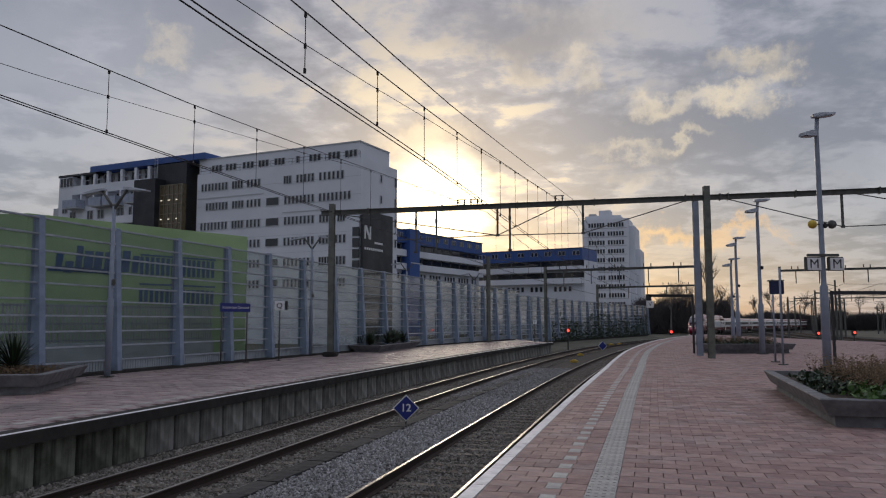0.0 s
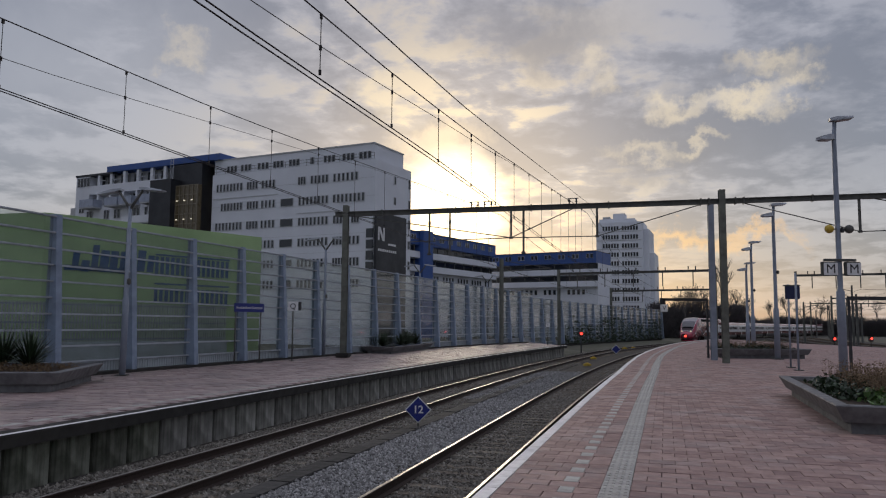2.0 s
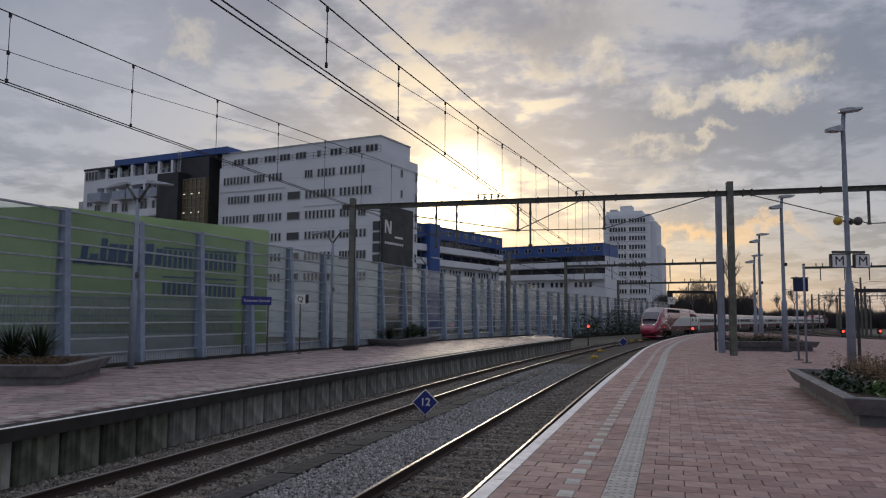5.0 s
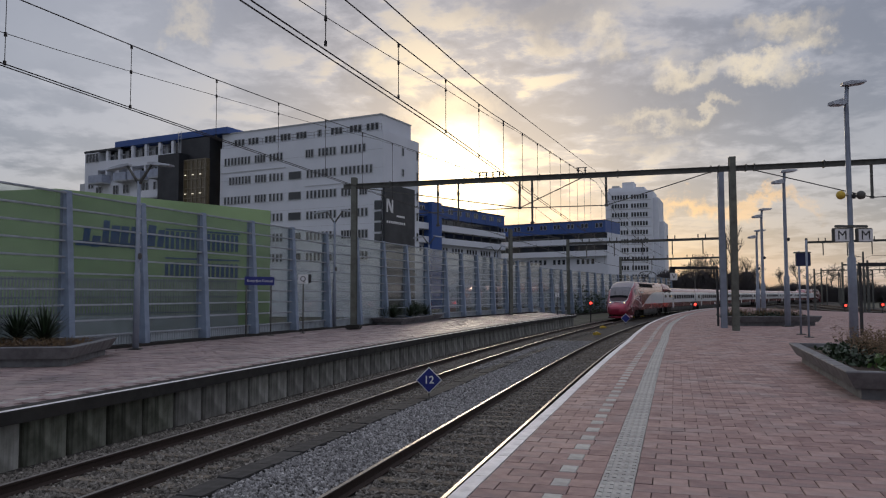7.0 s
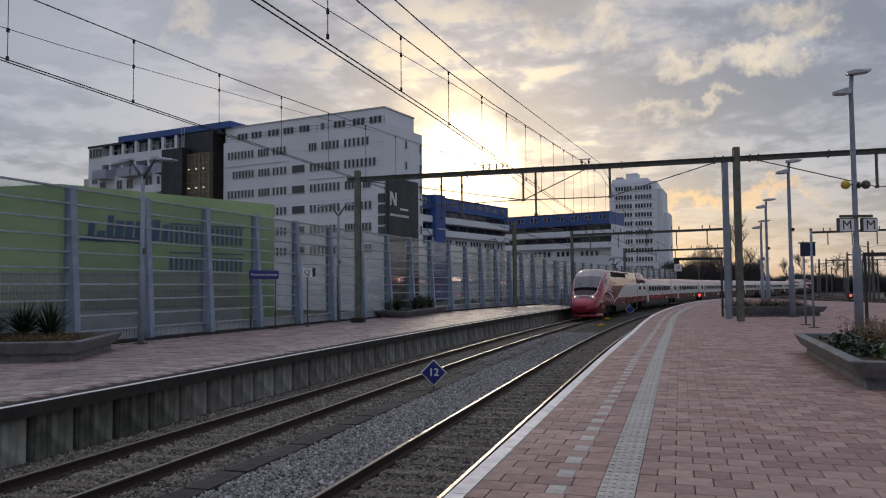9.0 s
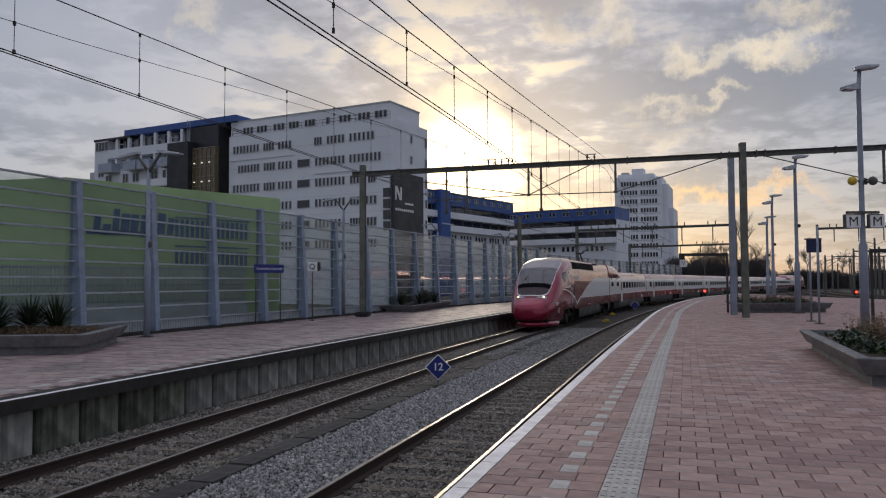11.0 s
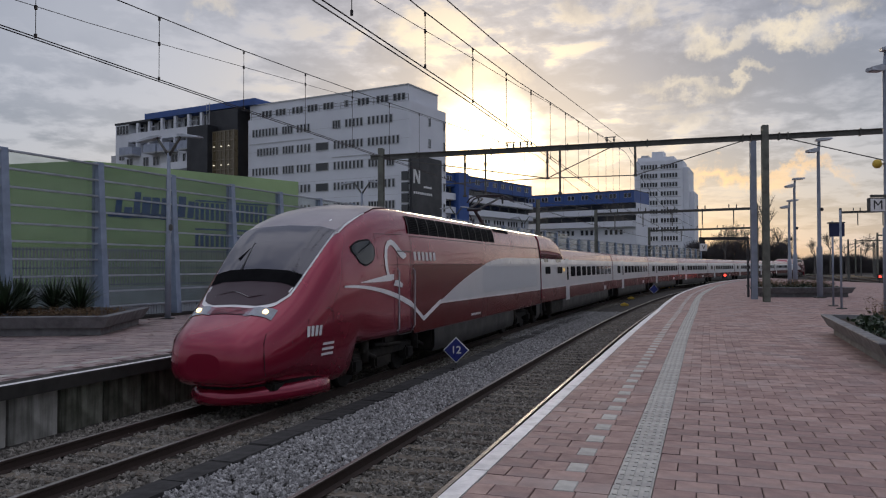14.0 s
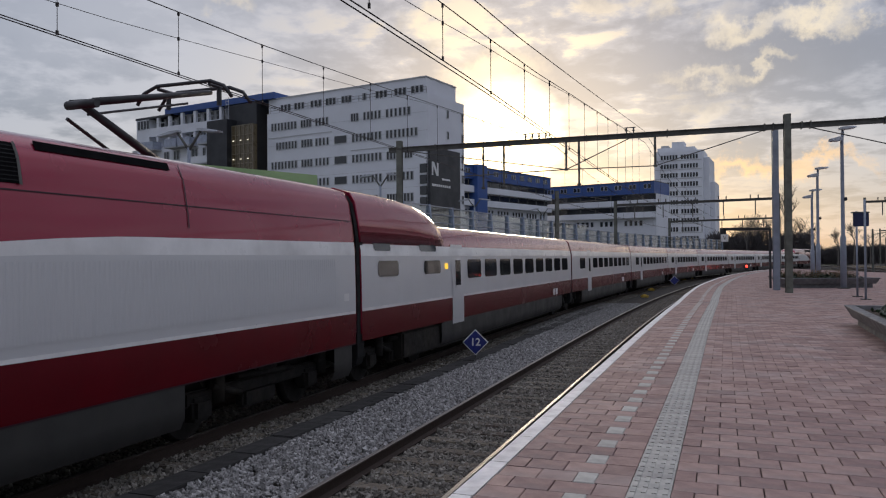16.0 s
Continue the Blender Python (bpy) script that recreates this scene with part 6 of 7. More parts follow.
        prev = None
        for i, (d, z) in enumerate(arc):
            w = float(np.interp(i, [0, 1, 3, 5, 8, 11], [0.035, 0.09, 0.085, 0.06, 0.075, 0.06]))
            dn = Vector((arc[min(i + 1, len(arc) - 1)][0] - arc[max(i - 1, 0)][0], arc[min(i + 1, len(arc) - 1)][1] - arc[max(i - 1, 0)][1])).normalized()
            cur = [bm.verts.new((sgn * (nose_x(min(d + q * -dn.y * w, 8), z + q * dn.x * w) + 0.014), F - (d + q * -dn.y * w), z + q * dn.x * w)) for q in (-1, 1)]
            if prev:
                bm.faces.new((prev[0], cur[0], cur[1], prev[1]))
            prev = cur
        bmesh.ops.recalc_face_normals(bm, faces=bm.faces)
        part("emblem", bm, M["train_white"], car, "white flowing emblem")
        # operator's word as plain bars
        bm = fresh()
        for k in range(6):
            y0 = F - 6.80 - 0.285 * k
            side_strip(bm, sgn, [y0 - 0.17, y0], lambda y: 2.71, lambda y: 2.925, full, 0.010, 1)
        part("lettering", bm, M["silver"], car, "silver bars in place of the operator's lettering")
        bm = fresh()
        for k in range(4):
            z = 1.28
            d0 = 1.78 + 0.12 * k
            vs = [bm.verts.new((sgn * (nose_x(d, zz) + 0.014), F - d, zz)) for d, zz in ((d0, z), (d0 + 0.08, z), (d0 + 0.10, z + 0.19), (d0 + 0.02, z + 0.19))]
            bm.faces.new(vs)
        for k in range(3):
            vs = [bm.verts.new((sgn * (nose_x(d, zz) + 0.014), F - d, zz)) for d, zz in ((2.3, 0.88 + 0.1 * k), (2.7, 0.88 + 0.1 * k), (2.7, 0.93 + 0.1 * k), (2.3, 0.93 + 0.1 * k))]
            bm.faces.new(vs)
        bmesh.ops.recalc_face_normals(bm, faces=bm.faces)
        part("marking", bm, M["train_white"], car, "small white markings")
        bm = fresh()
        for run in (((1.9, 0.62), (1.88, 1.2), (1.86, 1.6), (2.0, 1.74), (2.5, 1.78), (2.62, 1.7), (2.66, 1.1), (2.66, 0.7)), ((1.45, 0.5), (1.42, 1.2), (1.4, 1.62)), ((3.3, 0.98), (4.4, 1.0), (4.8, 1.0)), ((4.83, 0.98), (4.80, 2.0), (4.68, 2.8), (4.62, 3.28)), ((4.62, 3.28), (5.5, 3.30), (6.2, 3.32)), ((4.83, 2.59), (5.6, 2.60), (6.7, 2.60))):
            prev = None
            for d, z in run:
                cur = [bm.verts.new((sgn * (nose_x(d + e, z + e) + 0.006), F - d - e, z + e)) for e in (-0.006, 0.006)]
                if prev:
                    bm.faces.new((prev[0], cur[0], cur[1], prev[1]))
                prev = cur
        bmesh.ops.recalc_face_normals(bm, faces=bm.faces)
        part("panel_seam", bm, M["hood_dark"], car)
        # skirt
        bm = fresh()
        side_strip(bm, sgn, lin(F - 8.25, -F + 5.1, 8), lambda y: 0.34, lambda y: 0.96, full, 0.004)
        part("skirt", bm, M["skirt"], car, "dark grey side skirt")
        bm = fresh()
        side_strip(bm, sgn, lin(-F + 1.0, -F + 0.3, 2), lambda y: 0.34, lambda y: 0.96, full, 0.004)
        part("skirt", bm, M["skirt"], car, "dark grey side skirt")
        # louvres high on the flank
        bm = fresh()
        side_strip(bm, sgn, lin(F - 6.58, F - 14.66, 14), lambda y: 3.37, lambda y: 3.80, full, 0.012)
        lou = part("louvre_panel", bm, M["louvre"], car, "black ventilation louvre panel")
        for k in range(9):
            bm = fresh()
            z0 = 3.395 + 0.045 * k
            side_strip(bm, sgn, lin(F - 6.62, F - 14.62, 10), lambda y: z0, lambda y: z0 + 0.012, full, 0.020, 1)
            part("slat", bm, M["rubber"], lou)
        for k in range(12):
            bm = fresh()
            y = F - 6.60 - 0.730 * k
            side_strip(bm, sgn, [y - 0.018, y + 0.018], lambda y: 3.36, lambda y: 3.81, full, 0.024)
            part("louvre_post", bm, M["steel_dark"], lou)
        bm = fresh()
        side_strip(bm, sgn, lin(F - 14.9, F - 17.0, 4), lambda y: 3.76, lambda y: 3.86, full, 0.012, 2)
        part("roof_slot", bm, M["louvre"], car, "dark slot below the roof edge")
        # ribbed grille panel in the silver field
        bm = fresh()
        side_strip(bm, sgn, lin(-F + 0.9, -F + 9.3, 6), lambda t: 1.70, lambda t: 2.585, full, 0.012, 2)
        panel = part("ribbed_panel", bm, M["silver"], car, "silver ribbed side panel")
        bm = fresh()
        side_strip(bm, sgn, [-0.022, 0.0, 0.022], lambda t: 1.72, lambda t: 2.565, full, 0.0145, 1)
        bm.verts.ensure_lookup_table()
        for w in bm.verts:
            if abs(w.co.y) < 0.001:
                w.co.x += sgn * 0.010
        rib = part("rib", bm, M["silver"], panel)
        rib.matrix_basis = Matrix.Translation((0, -F + 0.95, 0))
        for k in range(1, 110):
            ob = new("rib", rib.data)
            ob.parent = panel
            ob.matrix_basis = Matrix.Translation((0, -F + 0.95 + 0.0755 * k, 0))
        bm = fresh()
        for zz in (3.30, 2.62):
            side_strip(bm, sgn, lin(F - (6.7 if zz > 3 else 6.8), -F + 0.14 if zz > 3 else F - 13.0, 12), lambda y: zz - 0.008, lambda y: zz + 0.008, full, 0.009, 1)
        side_strip(bm, sgn, lin(F - 6.8, -F + 0.14, 12), lambda y: 0.925, lambda y: 0.945, full, 0.010, 1)
        for d in (6.7, 17.2):
            side_strip(bm, sgn, [F - d - 0.01, F - d + 0.01], lambda y: 3.0 if d > 8 else 1.0, lambda y: 3.85 if d > 8 else 3.3, full, 0.012)
        part("panel_gap", bm, M["hood_dark"], car)
        # a row of small white marks low on the flank, and a service plate line
        bm = fresh()
        for k in range(12):
            side_strip(bm, sgn, [F - 11.6 - 0.085 * k - 0.055, F - 11.6 - 0.085 * k], lambda y: 1.06, lambda y: 1.13, full, 0.012, 1)
        part("marking", bm, M["train_white"], car, "row of small white marks")
        bm = fresh()
        side_strip(bm, sgn, [-F + 0.42, -F + 0.62], lambda y: 1.78, lambda y: 1.92, full, 0.014, 1)
        part("hatch", bm, M["train_white"], car, "small white hatch")
    # roof equipment and bogies
    bm = fresh()
    box(bm, (0, -1.6, 0.64), (2.72, 8.8, 0.6), bevel=0.05)
    part("underframe", bm, M["under"], car)
    bm = fresh()
    box(bm, (0, F - 2.0, 0.42), (1.8, 1.6, 0.2), bevel=0.05)
    part("coupler_floor", bm, M["under"], car)
    bogie(car, F - 5.6)
    bogie(car, -F + 2.9)
    return car


def pantograph(car, y, z):
    """Lower arm leaning forward to a knee, upper arm back to the collector head."""
    knee, head_z = (y + 1.55, z + 0.62), z + 1.34
    bm = fresh()
    tube(bm, [(0, y - 0.1, z - 0.05), (0, knee[0], knee[1])], [0.07, 0.055], 10)
    tube(bm, [(0.22, y + 0.5, z - 0.05), (0.16, knee[0] + 0.1, knee[1] - 0.2)], 0.025, 6)
    tube(bm, [(-0.26, knee[0], knee[1]), (0.26, knee[0], knee[1])], 0.06, 10)
    arm = part("pantograph", bm, M["black"], car, "raised black pantograph")
    bm = fresh()
    tube(bm, [(-0.2, knee[0], knee[1] + 0.02), (-0.34, y - 0.75, head_z - 0.12)], [0.055, 0.04], 8)
    tube(bm, [(0.2, knee[0], knee[1] + 0.02), (0.34, y - 0.75, head_z - 0.12)], [0.055, 0.04], 8)
    tube(bm, [(0, knee[0] - 0.1, knee[1] - 0.12), (0, y - 0.6, head_z - 0.3)], 0.02, 6)
    part("upper_arm", bm, M["black"], arm)
    bm = fresh()
    for dy in (-1.0, -0.5):
        tube(bm, [(-0.92, y + dy, head_z - 0.28), (-0.78, y + dy, head_z - 0.10), (-0.52, y + dy, head_z), (0.52, y + dy, head_z), (0.78, y + dy, head_z - 0.10), (0.92, y + dy, head_z - 0.28)], 0.03, 8)
    for sx in (-0.5, 0.5):
        tube(bm, [(sx, y - 1.0, head_z - 0.05), (sx, y - 0.5, head_z - 0.05)], 0.03, 6)
        tube(bm, [(sx, y - 0.75, head_z - 0.05), (sx, y - 0.75, head_z - 0.34)], 0.04, 6)
    part("collector_head", bm, M["black"], arm)


def coach(length, first_end=None):
    """first_end: +1 or -1 where the roof rises towards a power car."""
    car = empty("train_coach")
    tagged(car, "silver and crimson high-speed train coach with a window band", "train", "coaches of the high-speed train")
    F = length / 2
    ZT, SH = 3.46, 2.72
    shape = lambda y: (HALF_W, 0.3, ZT, SH)
    bm = fresh()
    loft(bm, [ring_of(HALF_W, 0.95, ZT, SH, y) for y in (-F + 0.12, -F + 0.17, -F + 0.6, 0, F - 0.6, F - 0.17, F - 0.12)], smooth=True)
    bmesh.ops.recalc_face_normals(bm, faces=bm.faces)
    part("body", bm, M["crimson"], car, "crimson painted coach body")
    for e in (-1, 1):
        bm = fresh()
        tall = 3.98 if e == first_end else ZT
        loft(bm, [ring_of(HALF_W * 0.988, 0.45, tall - 0.03, SH + 0.25 * (tall > ZT), y) for y in ((-F - 0.02, -F + 0.26) if e < 0 else (F - 0.26, F + 0.02))])
        part("gangway", bm, M["rubber"], car, "black rubber gangway joint")
    lin = lambda a, b, n: [a + (b - a) * i / (n - 1) for i in range(n)]
    ys = lin(-F + 0.14, F - 0.14, 8)
    door_y = F - 5.85 if first_end == 1 else F - 4.2 if first_end != -1 else F - 2.2
    for sgn in (-1, 1):
        bm = fresh()
        side_strip(bm, sgn, ys, lambda y: 1.60, lambda y: 2.63, shape, 0.008)
        part("silver_band", bm, M["silver"], car, "silver livery band")
        bm = fresh()
        side_strip(bm, sgn, ys, lambda y: 2.63, lambda y: 2.87, shape, 0.010, 2)
        side_strip(bm, sgn, ys, lambda y: 1.54, lambda y: 1.60, shape, 0.010, 1)
        part("white_trim", bm, M["train_white"], car, "white livery line")
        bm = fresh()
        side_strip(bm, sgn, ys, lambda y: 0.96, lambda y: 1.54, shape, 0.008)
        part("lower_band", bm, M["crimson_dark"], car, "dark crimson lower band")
        bm = fresh()
        side_strip(bm, sgn, lin(-F + 2.3, F - 2.3 if first_end != 1 else F - 4.6, 8), lambda y: 0.32, lambda y: 0.96, shape, 0.004)
        part("skirt", bm, M["skirt"], car, "dark grey side skirt")
        y = -F + 1.6
        while y < F - 2.0:
            if abs(y - door_y) > 1.15 and not (first_end == 1 and y > door_y - 1.2):
                bm = fresh()
                side_strip(bm, sgn, [y - 0.62, y - 0.56, y + 0.56, y + 0.62], lambda t: 2.02 if abs(t - y) < 0.6 else 2.08, lambda t: 2.54 if abs(t - y) < 0.6 else 2.48, shape, 0.016, 2)
                part("window", bm, M["train_glass"], car)
            y += 1.62
        if first_end == 1:
            for dy, hw, z0, z1 in ((-1.15, 0.42, 2.74, 2.95), (-1.42, 0.52, 2.20, 2.53), (-3.75, 0.55, 2.74, 2.95), (-4.0, 0.55, 2.20, 2.52)):
                bm = fresh()
                side_strip(bm, sgn, [F + dy - hw, F + dy - hw + 0.06, F + dy + hw - 0.06, F + dy + hw], lambda t: z0 if abs(t - F - dy) < hw - 0.03 else z0 + 0.05, lambda t: z1 if abs(t - F - dy) < hw - 0.03 else z1 - 0.05, shape, 0.018, 2)
                part("window", bm, M["train_glass"], car)
            bm = fresh()
            side_strip(bm, sgn, [F - 5.08, F - 4.86], lambda t: 2.30, lambda t: 2.44, shape, 0.022, 1)
            part("display", bm, M["amber"], car, "small amber destination display")
        # door
        bm = fresh()
        side_strip(bm, sgn, [door_y - 0.46, door_y + 0.46], lambda t: 0.86, lambda t: 2.93, shape, 0.020)
        door = part("door", bm, M["silver"], car, "silver plug door")
        bm = fresh()
        side_strip(bm, sgn, [door_y - 0.2, door_y + 0.2], lambda t: 1.86, lambda t: 2.52, shape, 0.027)
        part("door_window", bm, M["train_glass"], door)
        bm = fresh()
        for k in range(2):
            side_strip(bm, sgn, [-F + 3.2 + 0.5 * k, -F + 3.6 + 0.5 * k], lambda t: 1.02, lambda t: 1.28, shape, 0.012, 1)
        part("marking", bm, M["train_white"], car, "small white service label")
    if first_end:
        e = first_end
        bm = fresh()
        loft(bm, [[(k * HALF_W * wd, e * y, 2.90 + (top - 2.90) * hz) for k, wd, hz in ((-1, 0.992, 0), (-1, 0.955, 0.38), (-1, 0.905, 0.70), (-1, 0.83, 0.87), (-1, 0.57, 0.97), (1, 0, 1), (1, 0.57, 0.97), (1, 0.83, 0.87), (1, 0.905, 0.70), (1, 0.955, 0.38), (1, 0.992, 0))] for y, top in ((F - 0.10, 4.03), (F - 0.16, 4.03), (F - 1.2, 4.03), (F - 2.4, 4.01), (F - 3.3, 3.94), (F - 4.0, 3.82), (F - 4.5, 3.66), (F - 4.85, 3.44))], smooth=True)
        bmesh.ops.recalc_face_normals(bm, faces=bm.faces)
        part("roof_fairing", bm, M["crimson"], car, "raised crimson roof fairing")
    bm = fresh()
    box(bm, (0, 0, 0.63), (2.72, length - 4.6, 0.6), bevel=0.05)
    part("underframe", bm, M["under"], car)
    bogie(car, -F)
    return car


M["silver_roof"] = material("pale cab roof paint", (0.27, 0.235, 0.245), 0.35, 0.2, scale=1.0, bump=0.01, coat=0.4, rough_var=0.05)
FRONT = ((0, 135.90), (1.5, 122.04), (3, 107.56), (4, 97.52), (6.5, 71.95), (7, 67.02), (8, 57.42), (9, 47.72), (11.5, 23.30), (12.5, 13.68), (13.5, 4.20), (14.5, -5.94), (16, -20.33))


def make_train():
    cars = []
    lead = power_car()
    pantograph(lead, -7.2, 4.06)
    cars.append((lead, 0.0, PC_LEN, False))
    s = PC_LEN
    first = coach(R1_LEN, 1)
    bogie(first, R1_LEN / 2 - 2.6)
    cars.append((first, s, s + R1_LEN, False))
    s += R1_LEN
    base = coach(R_LEN)
    for k in range(6):
        ob = base if k == 0 else copy_thing(base, Matrix())
        cars.append((ob, s, s + R_LEN, False))
        s += R_LEN
    last = coach(R1_LEN, -1)
    cars.append((last, s, s + R1_LEN, False))
    s += R1_LEN
    tail = copy_thing(lead, Matrix())
    cars.append((tail, s, s + PC_LEN, True))
    return cars


TRAIN = make_train()


def front_at(t):
    ts, ss = [p[0] for p in FRONT], [p[1] for p in FRONT]
    c = np.polyfit(ts, ss, 5, w=[1, 1, 1, 1, 1, 1, 1, 1, 2, 2, 2, 3, 3])
    return float(np.polyval(c, t))


def motions():
    for car, a, b, reverse in TRAIN:
        rows = []
        for i in range(33):
            t = i * 0.5
            s = front_at(t)
            p, q = on(s + a, 0, RAIL_Z), on(s + b, 0, RAIL_Z)
            mid = (p + q) / 2
            d = (q - p) if reverse else (p - q)
            rows.append((t, Matrix.Translation(mid) @ Matrix.Rotation(math.atan2(-d.x, d.y), 4, "Z")))
        walk(car, rows)


# ---- trackside details ----
def make_duct():
    d = empty("cable_duct")
    tagged(d, "dark concrete cable duct lids between the tracks", "cable duct")
    bm = fresh()
    box(bm, (0, 0, 0), (0.42, 0.97, 0.09), bevel=0.012)
    first = part("lid", bm, M["duct"], d)
    first.matrix_basis = at(-9, 1.72, -0.93)
    s = -8.0
    while s < 30:
        ob = new("lid", first.data)
        ob.parent = d
        ob.matrix_basis = at(s, 1.72 + random.uniform(-0.012, 0.012), -0.93 + random.uniform(-0.01, 0.01), random.uniform(-0.012, 0.012))
        s += 1.0


make_duct()
for k, (p, sc) in enumerate((((13.15, 61.63, -0.90), 0.5), ((10.53, 51.37, -0.90), 0.5), ((22.76, 89.44, -0.90), 0.6), ((24.27, 91.38, -0.90), 0.5))):
    bm = fresh()
    box(bm, (0, 0, 0.08), (sc, sc * 0.7, 0.16), bevel=0.04)
    box(bm, (0, 0, 0.18), (sc * 0.4, sc * 0.4, 0.08), bevel=0.02)
    ob = part("track_magnet", bm, M["yellow"])
    ob.matrix_basis = Matrix.Translation(p)
    tagged(ob, "small yellow trackside box between the rails", "track device", "yellow track boxes")


# ---- yard and distance ----
def make_yard():
    for k, (r0, off) in enumerate(((0, 0.0), (1, 4.4), (2, 9.0))):
        t = empty("railway_track")
        tagged(t, "curving yard track with rusty rails", "track", "yard tracks")
        for side in (-0.755, 0.755):
            bm = fresh()
            rings = []
            for i in range(40):
                a = i / 39
                y = 48 + 150 * a
                x = 39.0 + off + 0.30 * (y - 48) + 0.0019 * (y - 105) ** 2 * (1 if y < 105 else 0.3) + side
                rings.append([(x - 0.04, y, -0.93), (x + 0.04, y, -0.93), (x + 0.035, y, -0.76), (x - 0.035, y, -0.76)])
            loft(bm, rings)
            part("rail", bm, M["rail"], t)
    bm = fresh()
    rings = []
    for i in range(20):
        y = 40 + 170 * i / 19
        x = 39.0 + 0.30 * (y - 48) + 0.0019 * (y - 105) ** 2 * (1 if y < 105 else 0.3)
        rings.append([(x - 2.5, y, -1.3), (x - 2.2, y, -0.93), (x + 16, y, -0.93), (x + 17, y, -1.3)])
    loft(bm, rings)
    structure(part("yard_ballast", bm, M["ballast"]), "brown-grey ballast of the rail yard", "ballast")


make_yard()


def yard_line(y, off):
    return 39.0 + off + 0.30 * (y - 48) + 0.0019 * (y - 105) ** 2 * (1 if y < 105 else 0.3)


for off in (0.0, 4.4, 9.0):
    for name, top, dip in (("contact_wire", 4.7, 0.0), ("messenger_wire", 6.5, 0.9)):
        bm = fresh()
        tube(bm, [(yard_line(y, off), y, top - dip * math.sin(math.pi * ((y - 44) % 48) / 48)) for y in range(44, 196, 4)], 0.018, 4)
        tagged(part(name, bm, M["wire"]), "dark overhead wire above the yard tracks", "wire", "overhead wires")


def far_mast(x, y, z0, h, arm):
    m = empty("catenary_mast", Matrix.Translation((x, y, z0)))
    tagged(m, "distant dark catenary mast in the rail yard", "mast", "yard masts")
    bm = fresh()
    tube(bm, [(0, 0, 0), (0, 0, h)], [0.17, 0.12], 6)
    part("pole", bm, M["steel_dark"], m)
    bm = fresh()
    tube(bm, [(0, 0, h - 0.8), (arm, 0, h - 0.4)], 0.05, 5)
    tube(bm, [(0, 0, h - 2.0), (arm, 0, h - 0.5)], 0.04, 5)
    part("bracket", bm, M["steel_dark"], m)


ry = random.Random(11)
for k in range(14):
    d = ry.uniform(85, 230)
    x = ry.uniform(0.44, 0.66) * d
    far_mast(x, d, -1.0, ry.uniform(6.5, 9.0), ry.choice((-2.2, 2.2)))
YARD = ((((44.52, 92.00, -0.34), (57.11, 86.00, -0.34)), 8.1), (((74.29, 140.00, -1.52), (91.58, 132.00, -1.52)), 7.2), (((92.95, 185.00, -2.55), (121.41, 175.00, -2.61)), 7.6))
for (p, q), z in YARD:
    simple_gantry((p[0], p[1], -0.9), (q[0], q[1], -0.9), z, [], "dark steel gantry over the yard tracks", 5)


def bare_tree(x, y, h, spread, seed, label="bare winter tree beyond the tracks"):
    rt = random.Random(seed)
    t = empty("tree", Matrix.Translation((x, y, -1.3)))
    tagged(t, label, "tree", "distant trees")
    bm = fresh()
    tube(bm, [(0, 0, 0), (0.1, 0, h * 0.35)], [h * 0.022, h * 0.014], 6)
    part("trunk", bm, M["bark"], t)
    bm = fresh()

    def grow(p, d, ln, r, depth):
        q = p + d * ln
        tube(bm, [p, q], [r, r * 0.65], 4 if depth else 3, cap=False)
        if depth == 0:
            for _ in range(3):
                e = (d + Vector((rt.uniform(-1, 1), rt.uniform(-1, 1), rt.uniform(-0.3, 0.9)))).normalized()
                w = e.orthogonal().normalized() * 0.03
                v = [bm.verts.new(k) for k in (q - w, q + w, q + e * ln * 0.8)]
                bm.faces.new(v)
            return
        for _ in range(rt.choice((3, 4))):
            e = (d + Vector((rt.uniform(-1, 1) * spread, rt.uniform(-1, 1) * spread, rt.uniform(-0.1, 0.6)))).normalized()
            grow(p.lerp(q, rt.uniform(0.55, 1.0)), e, ln * rt.uniform(0.6, 0.8), r * 0.6, depth - 1)

    grow(Vector((0.1, 0, h * 0.3)), Vector((0, 0, 1)), h * 0.26, h * 0.013, 4)
    part("crown", bm, M["bark"], t)


for i, (x, d, h, sp) in enumerate(((0.335, 190, 13, 0.9), (0.355, 200, 15, 0.9), (0.372, 195, 14, 0.9), (0.386, 205, 21, 0.45), (0.402, 200, 14, 0.9), (0.32, 200, 12, 0.9), (0.42, 215, 12, 0.9), (0.45, 260, 13, 0.9), (0.47, 260, 15, 0.8), (0.49, 260, 12, 0.9), (0.515, 270, 14, 0.8), (0.54, 260, 11, 0.9), (0.565, 265, 12, 0.9), (0.59, 270, 13, 0.9), (0.62, 260, 11, 0.9))):
    bare_tree(x * d, d, h, sp, 40 + i)


# aerial haze is mixed into this colour: paler and greyer than near twigs
M["twigs"] = material("winter twigs greyed by painted haze", (0.12, 0.11, 0.112), 0.95, color2=(0.08, 0.074, 0.075), scale=0.2, bump=0.0)


